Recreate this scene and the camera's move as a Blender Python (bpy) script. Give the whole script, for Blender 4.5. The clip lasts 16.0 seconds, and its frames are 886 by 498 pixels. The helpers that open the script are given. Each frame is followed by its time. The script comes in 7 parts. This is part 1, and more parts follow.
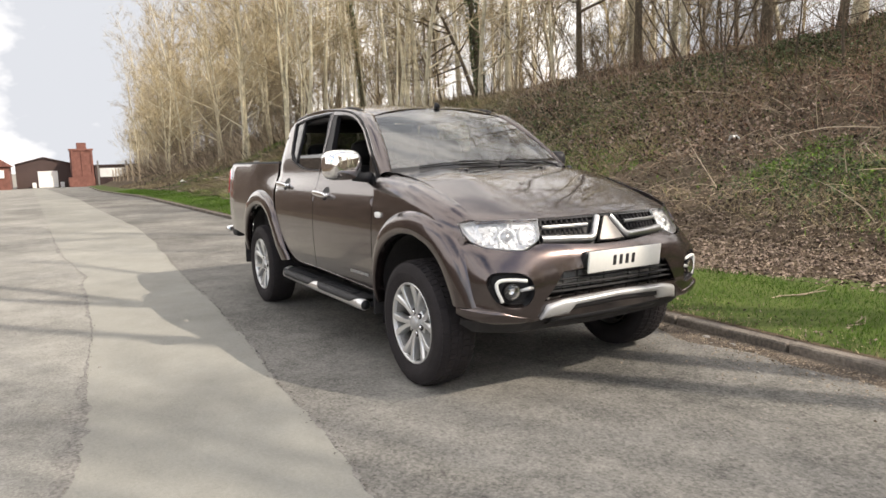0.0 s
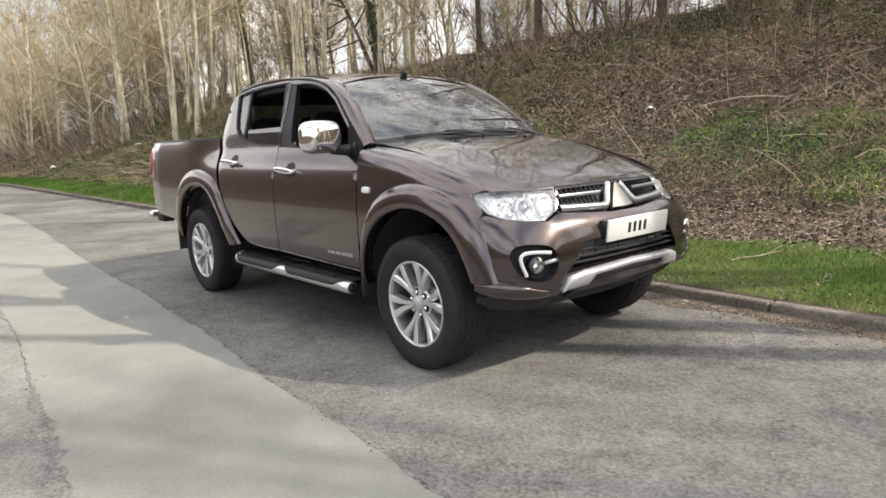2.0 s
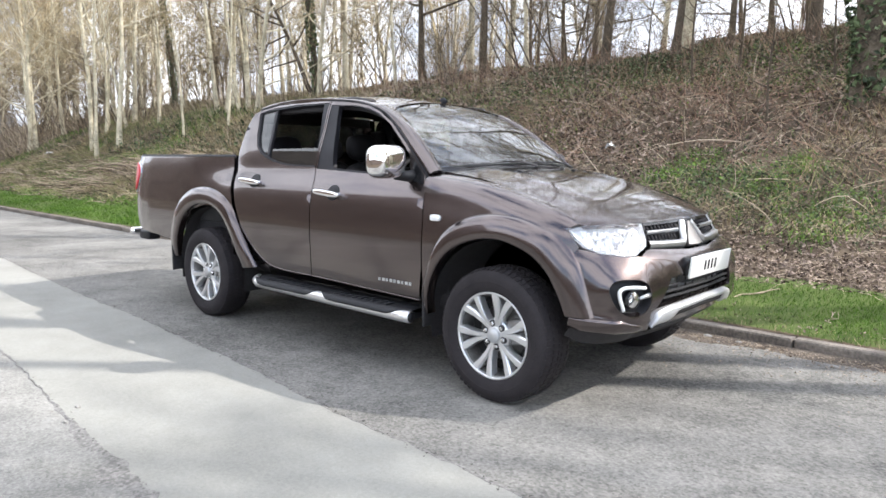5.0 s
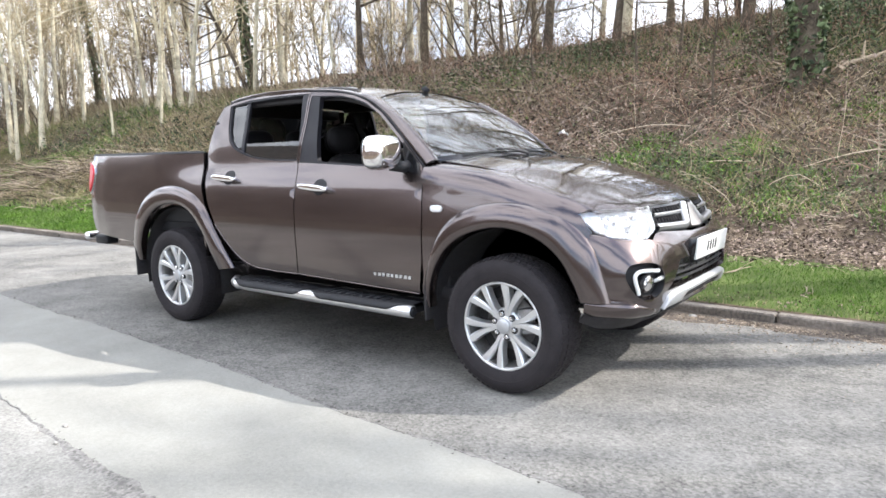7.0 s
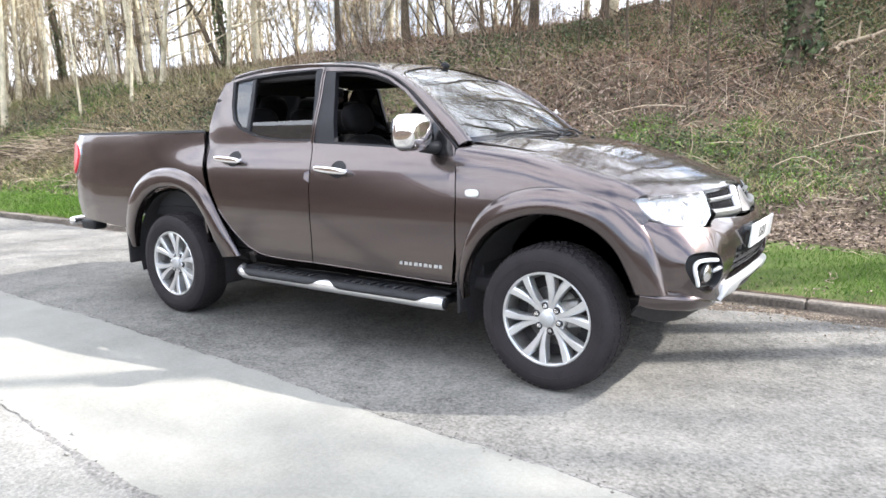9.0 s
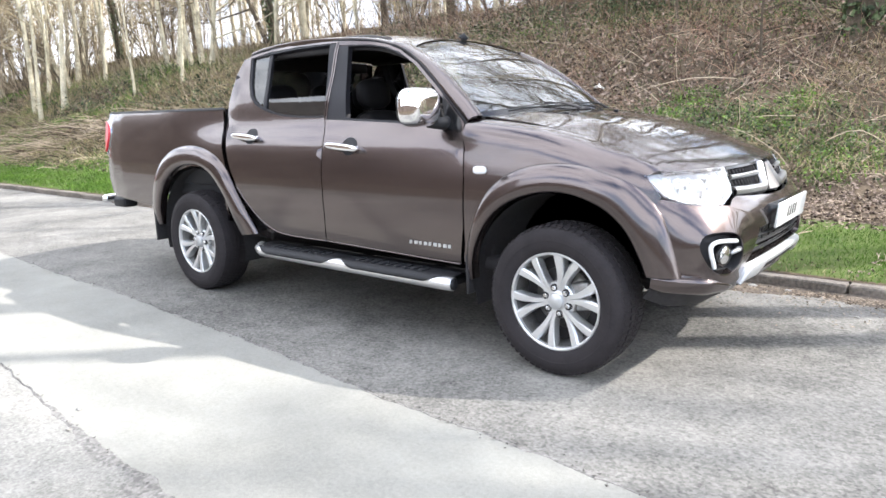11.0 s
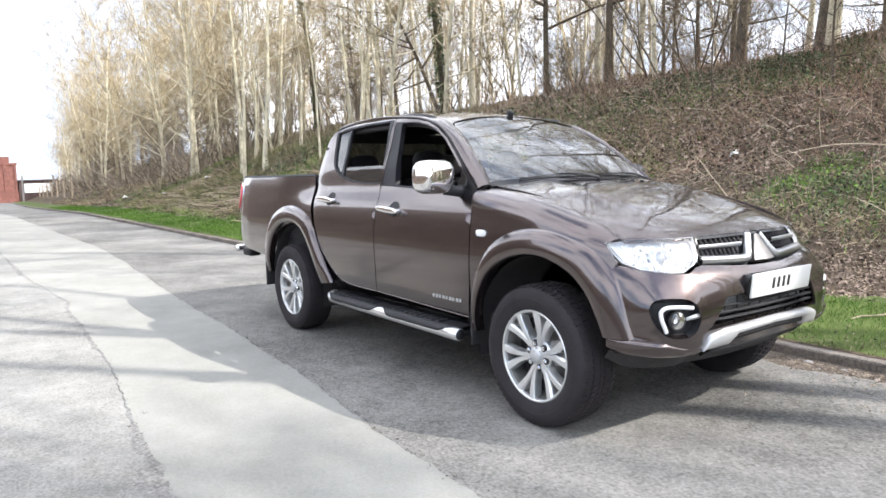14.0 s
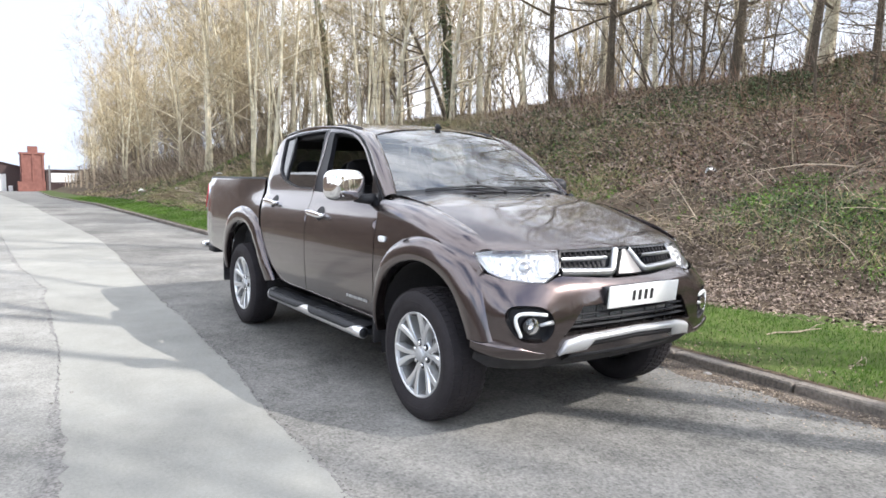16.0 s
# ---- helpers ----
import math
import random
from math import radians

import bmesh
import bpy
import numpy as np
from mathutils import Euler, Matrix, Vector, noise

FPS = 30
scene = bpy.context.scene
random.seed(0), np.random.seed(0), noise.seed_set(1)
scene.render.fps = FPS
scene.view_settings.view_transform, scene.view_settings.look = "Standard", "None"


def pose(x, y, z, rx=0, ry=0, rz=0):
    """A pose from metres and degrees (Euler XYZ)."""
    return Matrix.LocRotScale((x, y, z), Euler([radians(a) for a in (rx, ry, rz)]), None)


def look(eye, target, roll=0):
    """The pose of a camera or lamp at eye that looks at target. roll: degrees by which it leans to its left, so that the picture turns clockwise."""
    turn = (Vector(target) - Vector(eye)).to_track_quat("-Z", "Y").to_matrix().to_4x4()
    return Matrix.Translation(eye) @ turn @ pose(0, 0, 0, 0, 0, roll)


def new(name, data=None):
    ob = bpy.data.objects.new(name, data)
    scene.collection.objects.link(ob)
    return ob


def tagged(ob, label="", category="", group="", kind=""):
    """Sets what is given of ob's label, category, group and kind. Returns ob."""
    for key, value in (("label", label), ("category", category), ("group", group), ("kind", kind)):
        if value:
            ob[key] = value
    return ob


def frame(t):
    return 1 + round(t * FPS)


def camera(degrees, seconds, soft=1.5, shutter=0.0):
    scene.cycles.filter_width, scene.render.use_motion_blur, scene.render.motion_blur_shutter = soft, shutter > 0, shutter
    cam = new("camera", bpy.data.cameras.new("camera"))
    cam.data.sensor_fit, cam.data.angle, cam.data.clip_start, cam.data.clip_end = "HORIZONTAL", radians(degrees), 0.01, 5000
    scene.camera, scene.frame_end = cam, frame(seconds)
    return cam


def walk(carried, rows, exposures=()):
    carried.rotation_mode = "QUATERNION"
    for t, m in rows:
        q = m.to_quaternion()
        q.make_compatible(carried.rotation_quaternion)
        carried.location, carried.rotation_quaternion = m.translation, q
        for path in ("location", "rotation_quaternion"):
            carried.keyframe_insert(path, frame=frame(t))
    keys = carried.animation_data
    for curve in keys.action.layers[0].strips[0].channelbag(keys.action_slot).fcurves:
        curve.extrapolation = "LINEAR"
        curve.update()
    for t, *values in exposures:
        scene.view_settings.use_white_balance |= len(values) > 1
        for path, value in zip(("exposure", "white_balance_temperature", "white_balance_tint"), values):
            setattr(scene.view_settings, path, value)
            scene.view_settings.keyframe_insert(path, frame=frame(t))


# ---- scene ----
cam = camera(65.3, 16.0, soft=1.6)
EXPOSURES = [(0.0, 0.69, 7200, 12), (2.0, 0.76, 6900, 9), (3.4, 0.99, 6650, 9), (4.1, 1.14, 6200, 11), (7.0, 1.49, 6200, 11), (9.0, 1.67, 6200, 11), (12.0, 1.64, 6200, 11), (14.5, 1.3, 6200, 11), (16.0, 1.19, 6150, 11)]
PATH = [
    (0, (3.464, -2.682, 1.311), (1.756, -1.675, 1.054), -1.6),
    (0.5, (3.338, -2.857, 1.31), (1.695, -1.742, 1.069), -4.8),
    (1, (3.232, -2.951, 1.296), (1.657, -1.753, 1.006), -2.1),
    (1.5, (3.061, -3.0, 1.274), (1.529, -1.753, 0.96), -2.6),
    (2, (2.901, -3.061, 1.279), (1.384, -1.8, 0.95), -2.7),
    (2.5, (2.811, -3.168, 1.281), (1.247, -1.964, 0.957), -2.4),
    (3, (2.701, -3.366, 1.302), (1.167, -2.128, 0.962), -3.7),
    (3.5, (2.623, -3.463, 1.293), (1.126, -2.178, 0.963), -0.2),
    (4, (2.476, -3.53, 1.292), (1.011, -2.204, 0.98), 1.2),
    (4.5, (2.336, -3.607, 1.319), (0.937, -2.202, 1.051), 0.8),
    (7, (1.89, -3.842, 1.299), (0.693, -2.266, 1.015), -1.4),
    (7.5, (1.768, -3.749, 1.313), (0.632, -2.125, 1.047), -2.8),
    (8, (1.701, -3.713, 1.298), (0.607, -2.066, 0.998), -1.3),
    (8.5, (1.625, -3.743, 1.292), (0.507, -2.119, 0.953), -0.1),
    (9, (1.459, -3.832, 1.305), (0.336, -2.213, 0.964), -1.2),
    (11.5, (1.692, -3.57, 1.271), (0.387, -2.115, 0.847), -0.8),
    (12, (1.936, -3.564, 1.257), (0.533, -2.2, 0.843), 0.7),
    (12.5, (2.071, -3.536, 1.295), (0.608, -2.226, 0.917), -0.5),
    (13, (2.22, -3.436, 1.302), (0.702, -2.167, 1.006), -1.5),
    (13.5, (2.396, -3.304, 1.305), (0.816, -2.1, 1.065), -0.5),
    (14, (2.526, -3.23, 1.303), (0.911, -2.069, 1.09), -1.3),
    (14.5, (2.715, -3.153, 1.304), (1.074, -2.035, 1.068), 0.2),
    (15, (2.838, -3.103, 1.331), (1.212, -1.969, 1.068), -0.3),
    (15.5, (2.978, -2.975, 1.338), (1.345, -1.847, 1.091), -0.9),
    (16, (3.155, -2.83, 1.341), (1.506, -1.717, 1.138), 0.7),
]
walk(cam, [(t, look(eye, target, roll)) for t, eye, target, roll in PATH], EXPOSURES)

# ---- light ----
SUN_TO = Vector((1.0, 0.70, 1.0)).normalized()


def build_world():
    world = bpy.data.worlds.new("sky")
    scene.world = world
    world.use_nodes = True
    n, l = world.node_tree.nodes, world.node_tree.links
    n.clear()
    out = n.new("ShaderNodeOutputWorld")
    bg = n.new("ShaderNodeBackground")
    sky = n.new("ShaderNodeTexSky")
    sky.sky_type = "NISHITA"
    sky.sun_disc = False
    sky.sun_elevation = math.asin(SUN_TO.z)
    sky.sun_rotation = math.atan2(SUN_TO.x, SUN_TO.y)
    sky.air_density, sky.dust_density = 1.0, 1.2
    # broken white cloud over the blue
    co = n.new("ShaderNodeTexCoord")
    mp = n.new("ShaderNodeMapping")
    # noise offset chosen so bonnet and screen reflect bright cloud, the flank less
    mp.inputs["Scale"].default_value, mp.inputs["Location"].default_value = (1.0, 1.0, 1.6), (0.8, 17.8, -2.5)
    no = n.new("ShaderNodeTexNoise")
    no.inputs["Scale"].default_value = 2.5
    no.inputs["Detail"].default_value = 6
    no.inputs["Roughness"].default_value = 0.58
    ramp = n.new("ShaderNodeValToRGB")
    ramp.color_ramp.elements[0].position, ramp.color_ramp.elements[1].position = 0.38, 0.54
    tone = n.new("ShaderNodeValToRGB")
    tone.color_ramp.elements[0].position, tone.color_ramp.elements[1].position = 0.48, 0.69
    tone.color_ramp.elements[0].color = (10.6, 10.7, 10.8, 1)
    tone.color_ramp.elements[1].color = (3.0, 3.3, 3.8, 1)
    mix = n.new("ShaderNodeMix")
    mix.data_type = "RGBA"
    l.new(co.outputs["Generated"], mp.inputs["Vector"])
    l.new(mp.outputs[0], no.inputs["Vector"])
    # cover leaned to shape reflections: closes, darkens low, west and over wood; opens overhead
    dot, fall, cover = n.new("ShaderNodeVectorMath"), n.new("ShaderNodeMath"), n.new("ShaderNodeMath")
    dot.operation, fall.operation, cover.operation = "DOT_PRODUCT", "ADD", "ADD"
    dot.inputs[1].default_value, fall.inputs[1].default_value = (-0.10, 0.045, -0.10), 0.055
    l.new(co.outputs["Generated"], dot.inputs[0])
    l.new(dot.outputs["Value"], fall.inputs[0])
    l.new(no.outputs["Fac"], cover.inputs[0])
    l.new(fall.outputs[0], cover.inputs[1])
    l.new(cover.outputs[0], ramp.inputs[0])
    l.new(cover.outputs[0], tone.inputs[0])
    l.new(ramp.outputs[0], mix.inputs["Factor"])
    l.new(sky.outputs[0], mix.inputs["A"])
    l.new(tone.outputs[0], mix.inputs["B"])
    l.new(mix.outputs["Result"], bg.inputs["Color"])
    bg.inputs["Strength"].default_value = 0.15
    l.new(bg.outputs[0], out.inputs[0])
    sun = new("sun", bpy.data.lights.new("sun", "SUN"))
    sun.data.energy, sun.data.angle, sun.data.color = 3.0, radians(0.5), (1.0, 0.95, 0.87)
    sun.matrix_world = look(SUN_TO * 60, (0, 0, 0))


build_world()

# ---- materials ----
def nodes_of(m):
    m.use_nodes = True
    return m.node_tree.nodes, m.node_tree.links


def mat(name, base, rough=0.6, metal=0.0, var=0.12, scale=8.0, fine=90.0, bump=0.0, bump_scale=120.0, coat=0.0, island=0.0, other=None, spec=0.5):
    """A principled material whose colour drifts at two scales; island: colour drift from piece to piece."""
    m = bpy.data.materials.new(name)
    n, l = nodes_of(m)
    b = n["Principled BSDF"]
    b.inputs["Roughness"].default_value, b.inputs["Metallic"].default_value = rough, metal
    b.inputs["Coat Weight"].default_value = coat
    b.inputs["Coat IOR"].default_value = 1.5
    b.inputs["Coat Roughness"].default_value = 0.04
    b.inputs["Specular IOR Level"].default_value = spec
    co = n.new("ShaderNodeTexCoord")
    big, small = n.new("ShaderNodeTexNoise"), n.new("ShaderNodeTexNoise")
    big.inputs["Scale"].default_value, small.inputs["Scale"].default_value = scale, fine
    big.inputs["Detail"].default_value, small.inputs["Detail"].default_value = 4, 3
    for t in (big, small):
        l.new(co.outputs["Object"], t.inputs["Vector"])
    add = n.new("ShaderNodeMath")
    add.operation = "ADD"
    l.new(big.outputs["Fac"], add.inputs[0])
    l.new(small.outputs["Fac"], add.inputs[1])
    last = add.outputs[0]
    if island:
        geo, mul, plus = n.new("ShaderNodeNewGeometry"), n.new("ShaderNodeMath"), n.new("ShaderNodeMath")
        mul.operation, mul.inputs[1].default_value = "MULTIPLY_ADD", island
        mul.inputs[2].default_value = -island / 2
        l.new(geo.outputs["Random Per Island"], mul.inputs[0])
        plus.operation = "ADD"
        l.new(last, plus.inputs[0])
        l.new(mul.outputs[0], plus.inputs[1])
        last = plus.outputs[0]
    rng = n.new("ShaderNodeMapRange")
    rng.inputs["From Min"].default_value, rng.inputs["From Max"].default_value = 0.65, 1.35
    l.new(last, rng.inputs["Value"])
    mix = n.new("ShaderNodeMix")
    mix.data_type = "RGBA"
    lo = [c * (1 - var) for c in base]
    hi = other if other else [min(1, c * (1 + var)) for c in base]
    mix.inputs["A"].default_value, mix.inputs["B"].default_value = (*lo, 1), (*hi, 1)
    l.new(rng.outputs[0], mix.inputs["Factor"])
    l.new(mix.outputs["Result"], b.inputs["Base Color"])
    if bump:
        bm_, tex = n.new("ShaderNodeBump"), n.new("ShaderNodeTexNoise")
        tex.inputs["Scale"].default_value, tex.inputs["Detail"].default_value = bump_scale, 4
        l.new(co.outputs["Object"], tex.inputs["Vector"])
        bm_.inputs["Strength"].default_value, bm_.inputs["Distance"].default_value = bump, 0.01
        l.new(tex.outputs["Fac"], bm_.inputs["Height"])
        l.new(bm_.outputs[0], b.inputs["Normal"])
    return m


def tarmac(name, dark, pale, stone, tint=(1, 0.97, 0.92), worn=0.5, grain=1.0, pits=0.0):
    """Old asphalt: fine chippings, worn pale drifts, dark damp stains."""
    m = bpy.data.materials.new(name)
    n, l = nodes_of(m)
    b = n["Principled BSDF"]
    b.inputs["Roughness"].default_value = 0.88
    b.inputs["Specular IOR Level"].default_value = 0.25
    co = n.new("ShaderNodeTexCoord")
    drift, blot, chip, cell = (n.new("ShaderNodeTexNoise") for _ in range(4))
    for t, s, d in ((drift, 0.55, 5), (blot, 3.5, 6), (chip, 55.0, 4), (cell, 190.0, 2)):
        t.inputs["Scale"].default_value, t.inputs["Detail"].default_value = s, d
        l.new(co.outputs["Object"], t.inputs["Vector"])
    vor = n.new("ShaderNodeTexVoronoi")
    vor.inputs["Scale"].default_value = stone
    l.new(co.outputs["Object"], vor.inputs["Vector"])

    def mathn(op, a, c):
        q = n.new("ShaderNodeMath")
        q.operation = op
        for i, v in enumerate((a, c)):
            if isinstance(v, float):
                q.inputs[i].default_value = v
            else:
                l.new(v, q.inputs[i])
        return q.outputs[0]
    sep = n.new("ShaderNodeSeparateColor")
    l.new(vor.outputs["Color"], sep.inputs[0])
    f = mathn("MULTIPLY", drift.outputs["Fac"], worn)
    f = mathn("ADD", f, mathn("MULTIPLY", blot.outputs["Fac"], 0.42))
    f = mathn("ADD", f, mathn("MULTIPLY", chip.outputs["Fac"], 0.9 * grain))
    f = mathn("ADD", f, mathn("MULTIPLY", sep.outputs["Red"], 0.34 * grain))
    # hand-sized blotches, and small dark pits where chippings have gone
    spot, pit = n.new("ShaderNodeTexNoise"), n.new("ShaderNodeTexNoise")
    for t, q, d in ((spot, 11.0, 3), (pit, 34.0, 2)):
        t.inputs["Scale"].default_value, t.inputs["Detail"].default_value = q, d
        l.new(co.outputs["Object"], t.inputs["Vector"])
    f = mathn("ADD", f, mathn("MULTIPLY", mathn("SUBTRACT", spot.outputs["Fac"], 0.5), 1.1 * pits))
    f = mathn("SUBTRACT", f, mathn("MULTIPLY", mathn("MAXIMUM", mathn("SUBTRACT", pit.outputs["Fac"], 0.60), 0.0), 4.5 * pits))
    rng = n.new("ShaderNodeMapRange")
    mid = worn * 0.5 + 0.21 + (0.45 + 0.17) * grain
    rng.inputs["From Min"].default_value, rng.inputs["From Max"].default_value = mid - 0.3, mid + 0.3
    l.new(f, rng.inputs["Value"])
    mix = n.new("ShaderNodeMix")
    mix.data_type = "RGBA"
    mix.inputs["A"].default_value = (*[dark * t for t in tint], 1)
    mix.inputs["B"].default_value = (*[pale * t for t in tint], 1)
    l.new(rng.outputs[0], mix.inputs["Factor"])
    l.new(mix.outputs["Result"], b.inputs["Base Color"])
    h = mathn("ADD", mathn("MULTIPLY", vor.outputs["Distance"], 0.6), mathn("MULTIPLY", chip.outputs["Fac"], 0.8))
    bp = n.new("ShaderNodeBump")
    bp.inputs["Strength"].default_value, bp.inputs["Distance"].default_value = 0.55 * grain, 0.008
    l.new(h, bp.inputs["Height"])
    l.new(bp.outputs[0], b.inputs["Normal"])
    return m


def glass(name, tint, ior=1.5, dirt=0.02):
    """A thin pane: clear tinted film with the gloss of its surface."""
    m = bpy.data.materials.new(name)
    n, l = nodes_of(m)
    n.remove(n["Principled BSDF"])
    out = n["Material Output"]
    tr, gl, df = n.new("ShaderNodeBsdfTransparent"), n.new("ShaderNodeBsdfGlossy"), n.new("ShaderNodeBsdfDiffuse")
    tr.inputs["Color"].default_value = (*tint, 1)
    gl.inputs["Roughness"].default_value = 0.012
    df.inputs["Color"].default_value = (0.55, 0.55, 0.53, 1)
    fr = n.new("ShaderNodeFresnel")
    fr.inputs["IOR"].default_value = ior
    # both faces of the pane reflect: 2R / (1 + R)
    two, plus, frac = (n.new("ShaderNodeMath") for _ in range(3))
    two.operation, plus.operation, frac.operation = "MULTIPLY", "ADD", "DIVIDE"
    two.inputs[1].default_value, plus.inputs[1].default_value = 2.0, 1.0
    l.new(fr.outputs[0], two.inputs[0])
    l.new(fr.outputs[0], plus.inputs[0])
    l.new(two.outputs[0], frac.inputs[0])
    l.new(plus.outputs[0], frac.inputs[1])
    m1, m2 = n.new("ShaderNodeMixShader"), n.new("ShaderNodeMixShader")
    m1.inputs[0].default_value = dirt
    l.new(tr.outputs[0], m1.inputs[1])
    l.new(df.outputs[0], m1.inputs[2])
    l.new(frac.outputs[0], m2.inputs[0])
    l.new(m1.outputs[0], m2.inputs[1])
    l.new(gl.outputs[0], m2.inputs[2])
    l.new(m2.outputs[0], out.inputs[0])
    return m


M_PAINT = mat("brown_metallic_paint", (0.100, 0.079, 0.0765), 0.23, 0.92, 0.05, 3.0, 900.0, coat=1.0)
M_BLACK = mat("black_plastic", (0.018, 0.018, 0.020), 0.55, 0.0, 0.25, 10, 300, bump=0.15, bump_scale=500, spec=0.3)
M_GLOSSBLK = mat("gloss_black", (0.012, 0.012, 0.013), 0.12, 0.0, 0.2)
M_PILLAR = mat("pillar_film", (0.016, 0.0155, 0.019), 0.45, 0.0, 0.2, spec=0.3)
M_DARK = mat("underbody_black", (0.022, 0.020, 0.021), 0.8, 0.0, 0.4, 5, 60)
M_TYRE = mat("tyre_rubber", (0.026, 0.0225, 0.024), 0.8, 0.0, 0.3, 12, 200, bump=0.2, bump_scale=260, spec=0.25)
M_ALLOY = mat("silver_alloy", (0.68, 0.68, 0.68), 0.30, 0.75, 0.06, 20, 300)
M_STEEL = mat("dull_steel", (0.30, 0.29, 0.28), 0.45, 0.9, 0.3, 20, 120)
M_GRILLE = mat("bright_grille_plating", (0.50, 0.50, 0.51), 0.30, 0.9, 0.04, 20, 200)
M_BRUSHED = mat("brushed_steel", (0.74, 0.73, 0.72), 0.30, 0.85, 0.05, 20, 200)
M_CHROME = mat("chrome", (0.86, 0.86, 0.87), 0.06, 1.0, 0.03, 20, 200)
M_SATIN = mat("satin_silver_plastic", (0.54, 0.54, 0.54), 0.35, 0.5, 0.05, 20, 200)
M_EMBLEM = mat("brushed_emblem", (0.20, 0.19, 0.185), 0.5, 0.6, 0.1, 20, 200)
M_GLASS = glass("clear_windscreen", (0.70, 0.77, 0.76), 1.9, 0.015)
M_TINT = glass("privacy_glass", (0.10, 0.105, 0.11), 1.5, 0.03)
M_LENS = glass("lamp_lens", (0.96, 0.97, 0.98), dirt=0.03)
M_REFL = mat("lamp_reflector", (0.93, 0.93, 0.94), 0.16, 0.35, 0.04, 30, 90, bump=0.9, bump_scale=42)
M_FACET = mat("silvered_facets", (0.93, 0.93, 0.94), 0.35, 0.2, 0.03, 30, 90)
M_RADI = mat("radiator_alloy", (0.42, 0.42, 0.42), 0.5, 0.3, 0.2, 30, 200)
M_RED = mat("red_lamp_plastic", (0.62, 0.02, 0.03), 0.3, 0.0, 0.2, 30, 90, coat=0.3)
M_WHITE = mat("white_plastic", (0.78, 0.78, 0.76), 0.35, 0.0, 0.05)
M_PLATE = mat("plate_white", (0.74, 0.73, 0.69), 0.4, 0.0, 0.05, 6, 60)
M_SEAT = mat("black_leather", (0.013, 0.012, 0.013), 0.6, 0.0, 0.25, 12, 200, bump=0.2, bump_scale=150, spec=0.15)
M_TRIM = mat("dark_grey_trim", (0.030, 0.028, 0.029), 0.75, 0.0, 0.2, 8, 150, spec=0.12)

M_ROAD = tarmac("coarse_asphalt", 0.078, 0.268, 85.0, (1.0, 0.955, 0.87), 1.1, 0.72, 0.26)
M_PATCH = tarmac("smooth_pale_asphalt", 0.19, 0.325, 220.0, (1.0, 0.975, 0.875), 0.9, 0.4, 0.1)
M_LEFT = tarmac("worn_asphalt", 0.135, 0.34, 110.0, (1.0, 0.965, 0.88), 1.1, 0.6, 0.3)
M_CRUMB = tarmac("crumbled_asphalt", 0.115, 0.29, 70.0, (1.0, 0.95, 0.88), 0.8, 0.9, 0.45)
M_CRACK = mat("crack_dirt", (0.19, 0.175, 0.15), 0.95, 0.0, 0.5, 6, 80, bump=0.6, bump_scale=90)
M_GRIT = mat("dark_grit", (0.09, 0.082, 0.072), 0.95, 0.0, 0.4, 6, 80, island=1.0, other=(0.22, 0.205, 0.18))
M_KERB = mat("weathered_concrete", (0.105, 0.089, 0.075), 0.92, 0.0, 0.4, 4, 45, bump=0.5, bump_scale=70, other=(0.26, 0.222, 0.185))
M_PEBBLE = mat("pale_pebble", (0.24, 0.225, 0.205), 0.85, 0.0, 0.3, 20, 90, bump=0.4, bump_scale=90, other=(0.42, 0.40, 0.37))
M_SOIL = mat("leafy_soil", (0.060, 0.046, 0.033), 0.97, 0.0, 0.4, 1.3, 22, bump=0.9, bump_scale=30, other=(0.16, 0.122, 0.085), spec=0.1)
M_TURF = mat("turf", (0.066, 0.102, 0.027), 0.9, 0.0, 0.3, 2.5, 30, bump=0.6, bump_scale=40, other=(0.115, 0.138, 0.046), spec=0.1)
M_GRASS = mat("grass_blades", (0.055, 0.130, 0.014), 0.65, 0.0, 0.35, 1.5, 20, island=0.5, other=(0.115, 0.205, 0.026), spec=0.2)
M_DRYGRASS = mat("dry_grass", (0.150, 0.132, 0.085), 0.8, 0.0, 0.35, 2, 20, island=1.3, other=(0.48, 0.39, 0.235), spec=0.15)
M_LEAF = mat("dead_leaves", (0.078, 0.054, 0.042), 0.75, 0.0, 0.4, 2, 20, island=1.4, other=(0.34, 0.262, 0.212), spec=0.2)
M_CHAFF = mat("gutter_chaff", (0.16, 0.12, 0.085), 0.85, 0.0, 0.4, 2, 20, island=1.4, other=(0.36, 0.29, 0.22), spec=0.2)
M_DIRT = mat("gutter_dirt", (0.085, 0.068, 0.055), 0.97, 0.0, 0.4, 7, 70, bump=0.7, bump_scale=80, other=(0.215, 0.178, 0.145), spec=0.1)
M_IVY = mat("ivy_leaves", (0.036, 0.054, 0.025), 0.6, 0.0, 0.4, 2, 20, island=1.0, other=(0.138, 0.178, 0.085), spec=0.2)
M_NETTLE = mat("fresh_weeds", (0.07, 0.135, 0.028), 0.65, 0.0, 0.4, 2, 20, island=0.6, other=(0.20, 0.325, 0.06), spec=0.2)
M_STEM = mat("dead_stems", (0.105, 0.076, 0.054), 0.85, 0.0, 0.4, 2, 30, island=1.4, other=(0.52, 0.42, 0.31), spec=0.15)
M_SCRUB = mat("bramble_canes", (0.125, 0.066, 0.046), 0.8, 0.0, 0.4, 1.1, 30, island=0.9, other=(0.40, 0.255, 0.18), spec=0.15)
M_BARK = mat("pale_bark", (0.32, 0.275, 0.19), 0.9, 0.0, 0.4, 3, 40, bump=0.7, bump_scale=45, island=0.3, other=(0.90, 0.81, 0.60), spec=0.15)
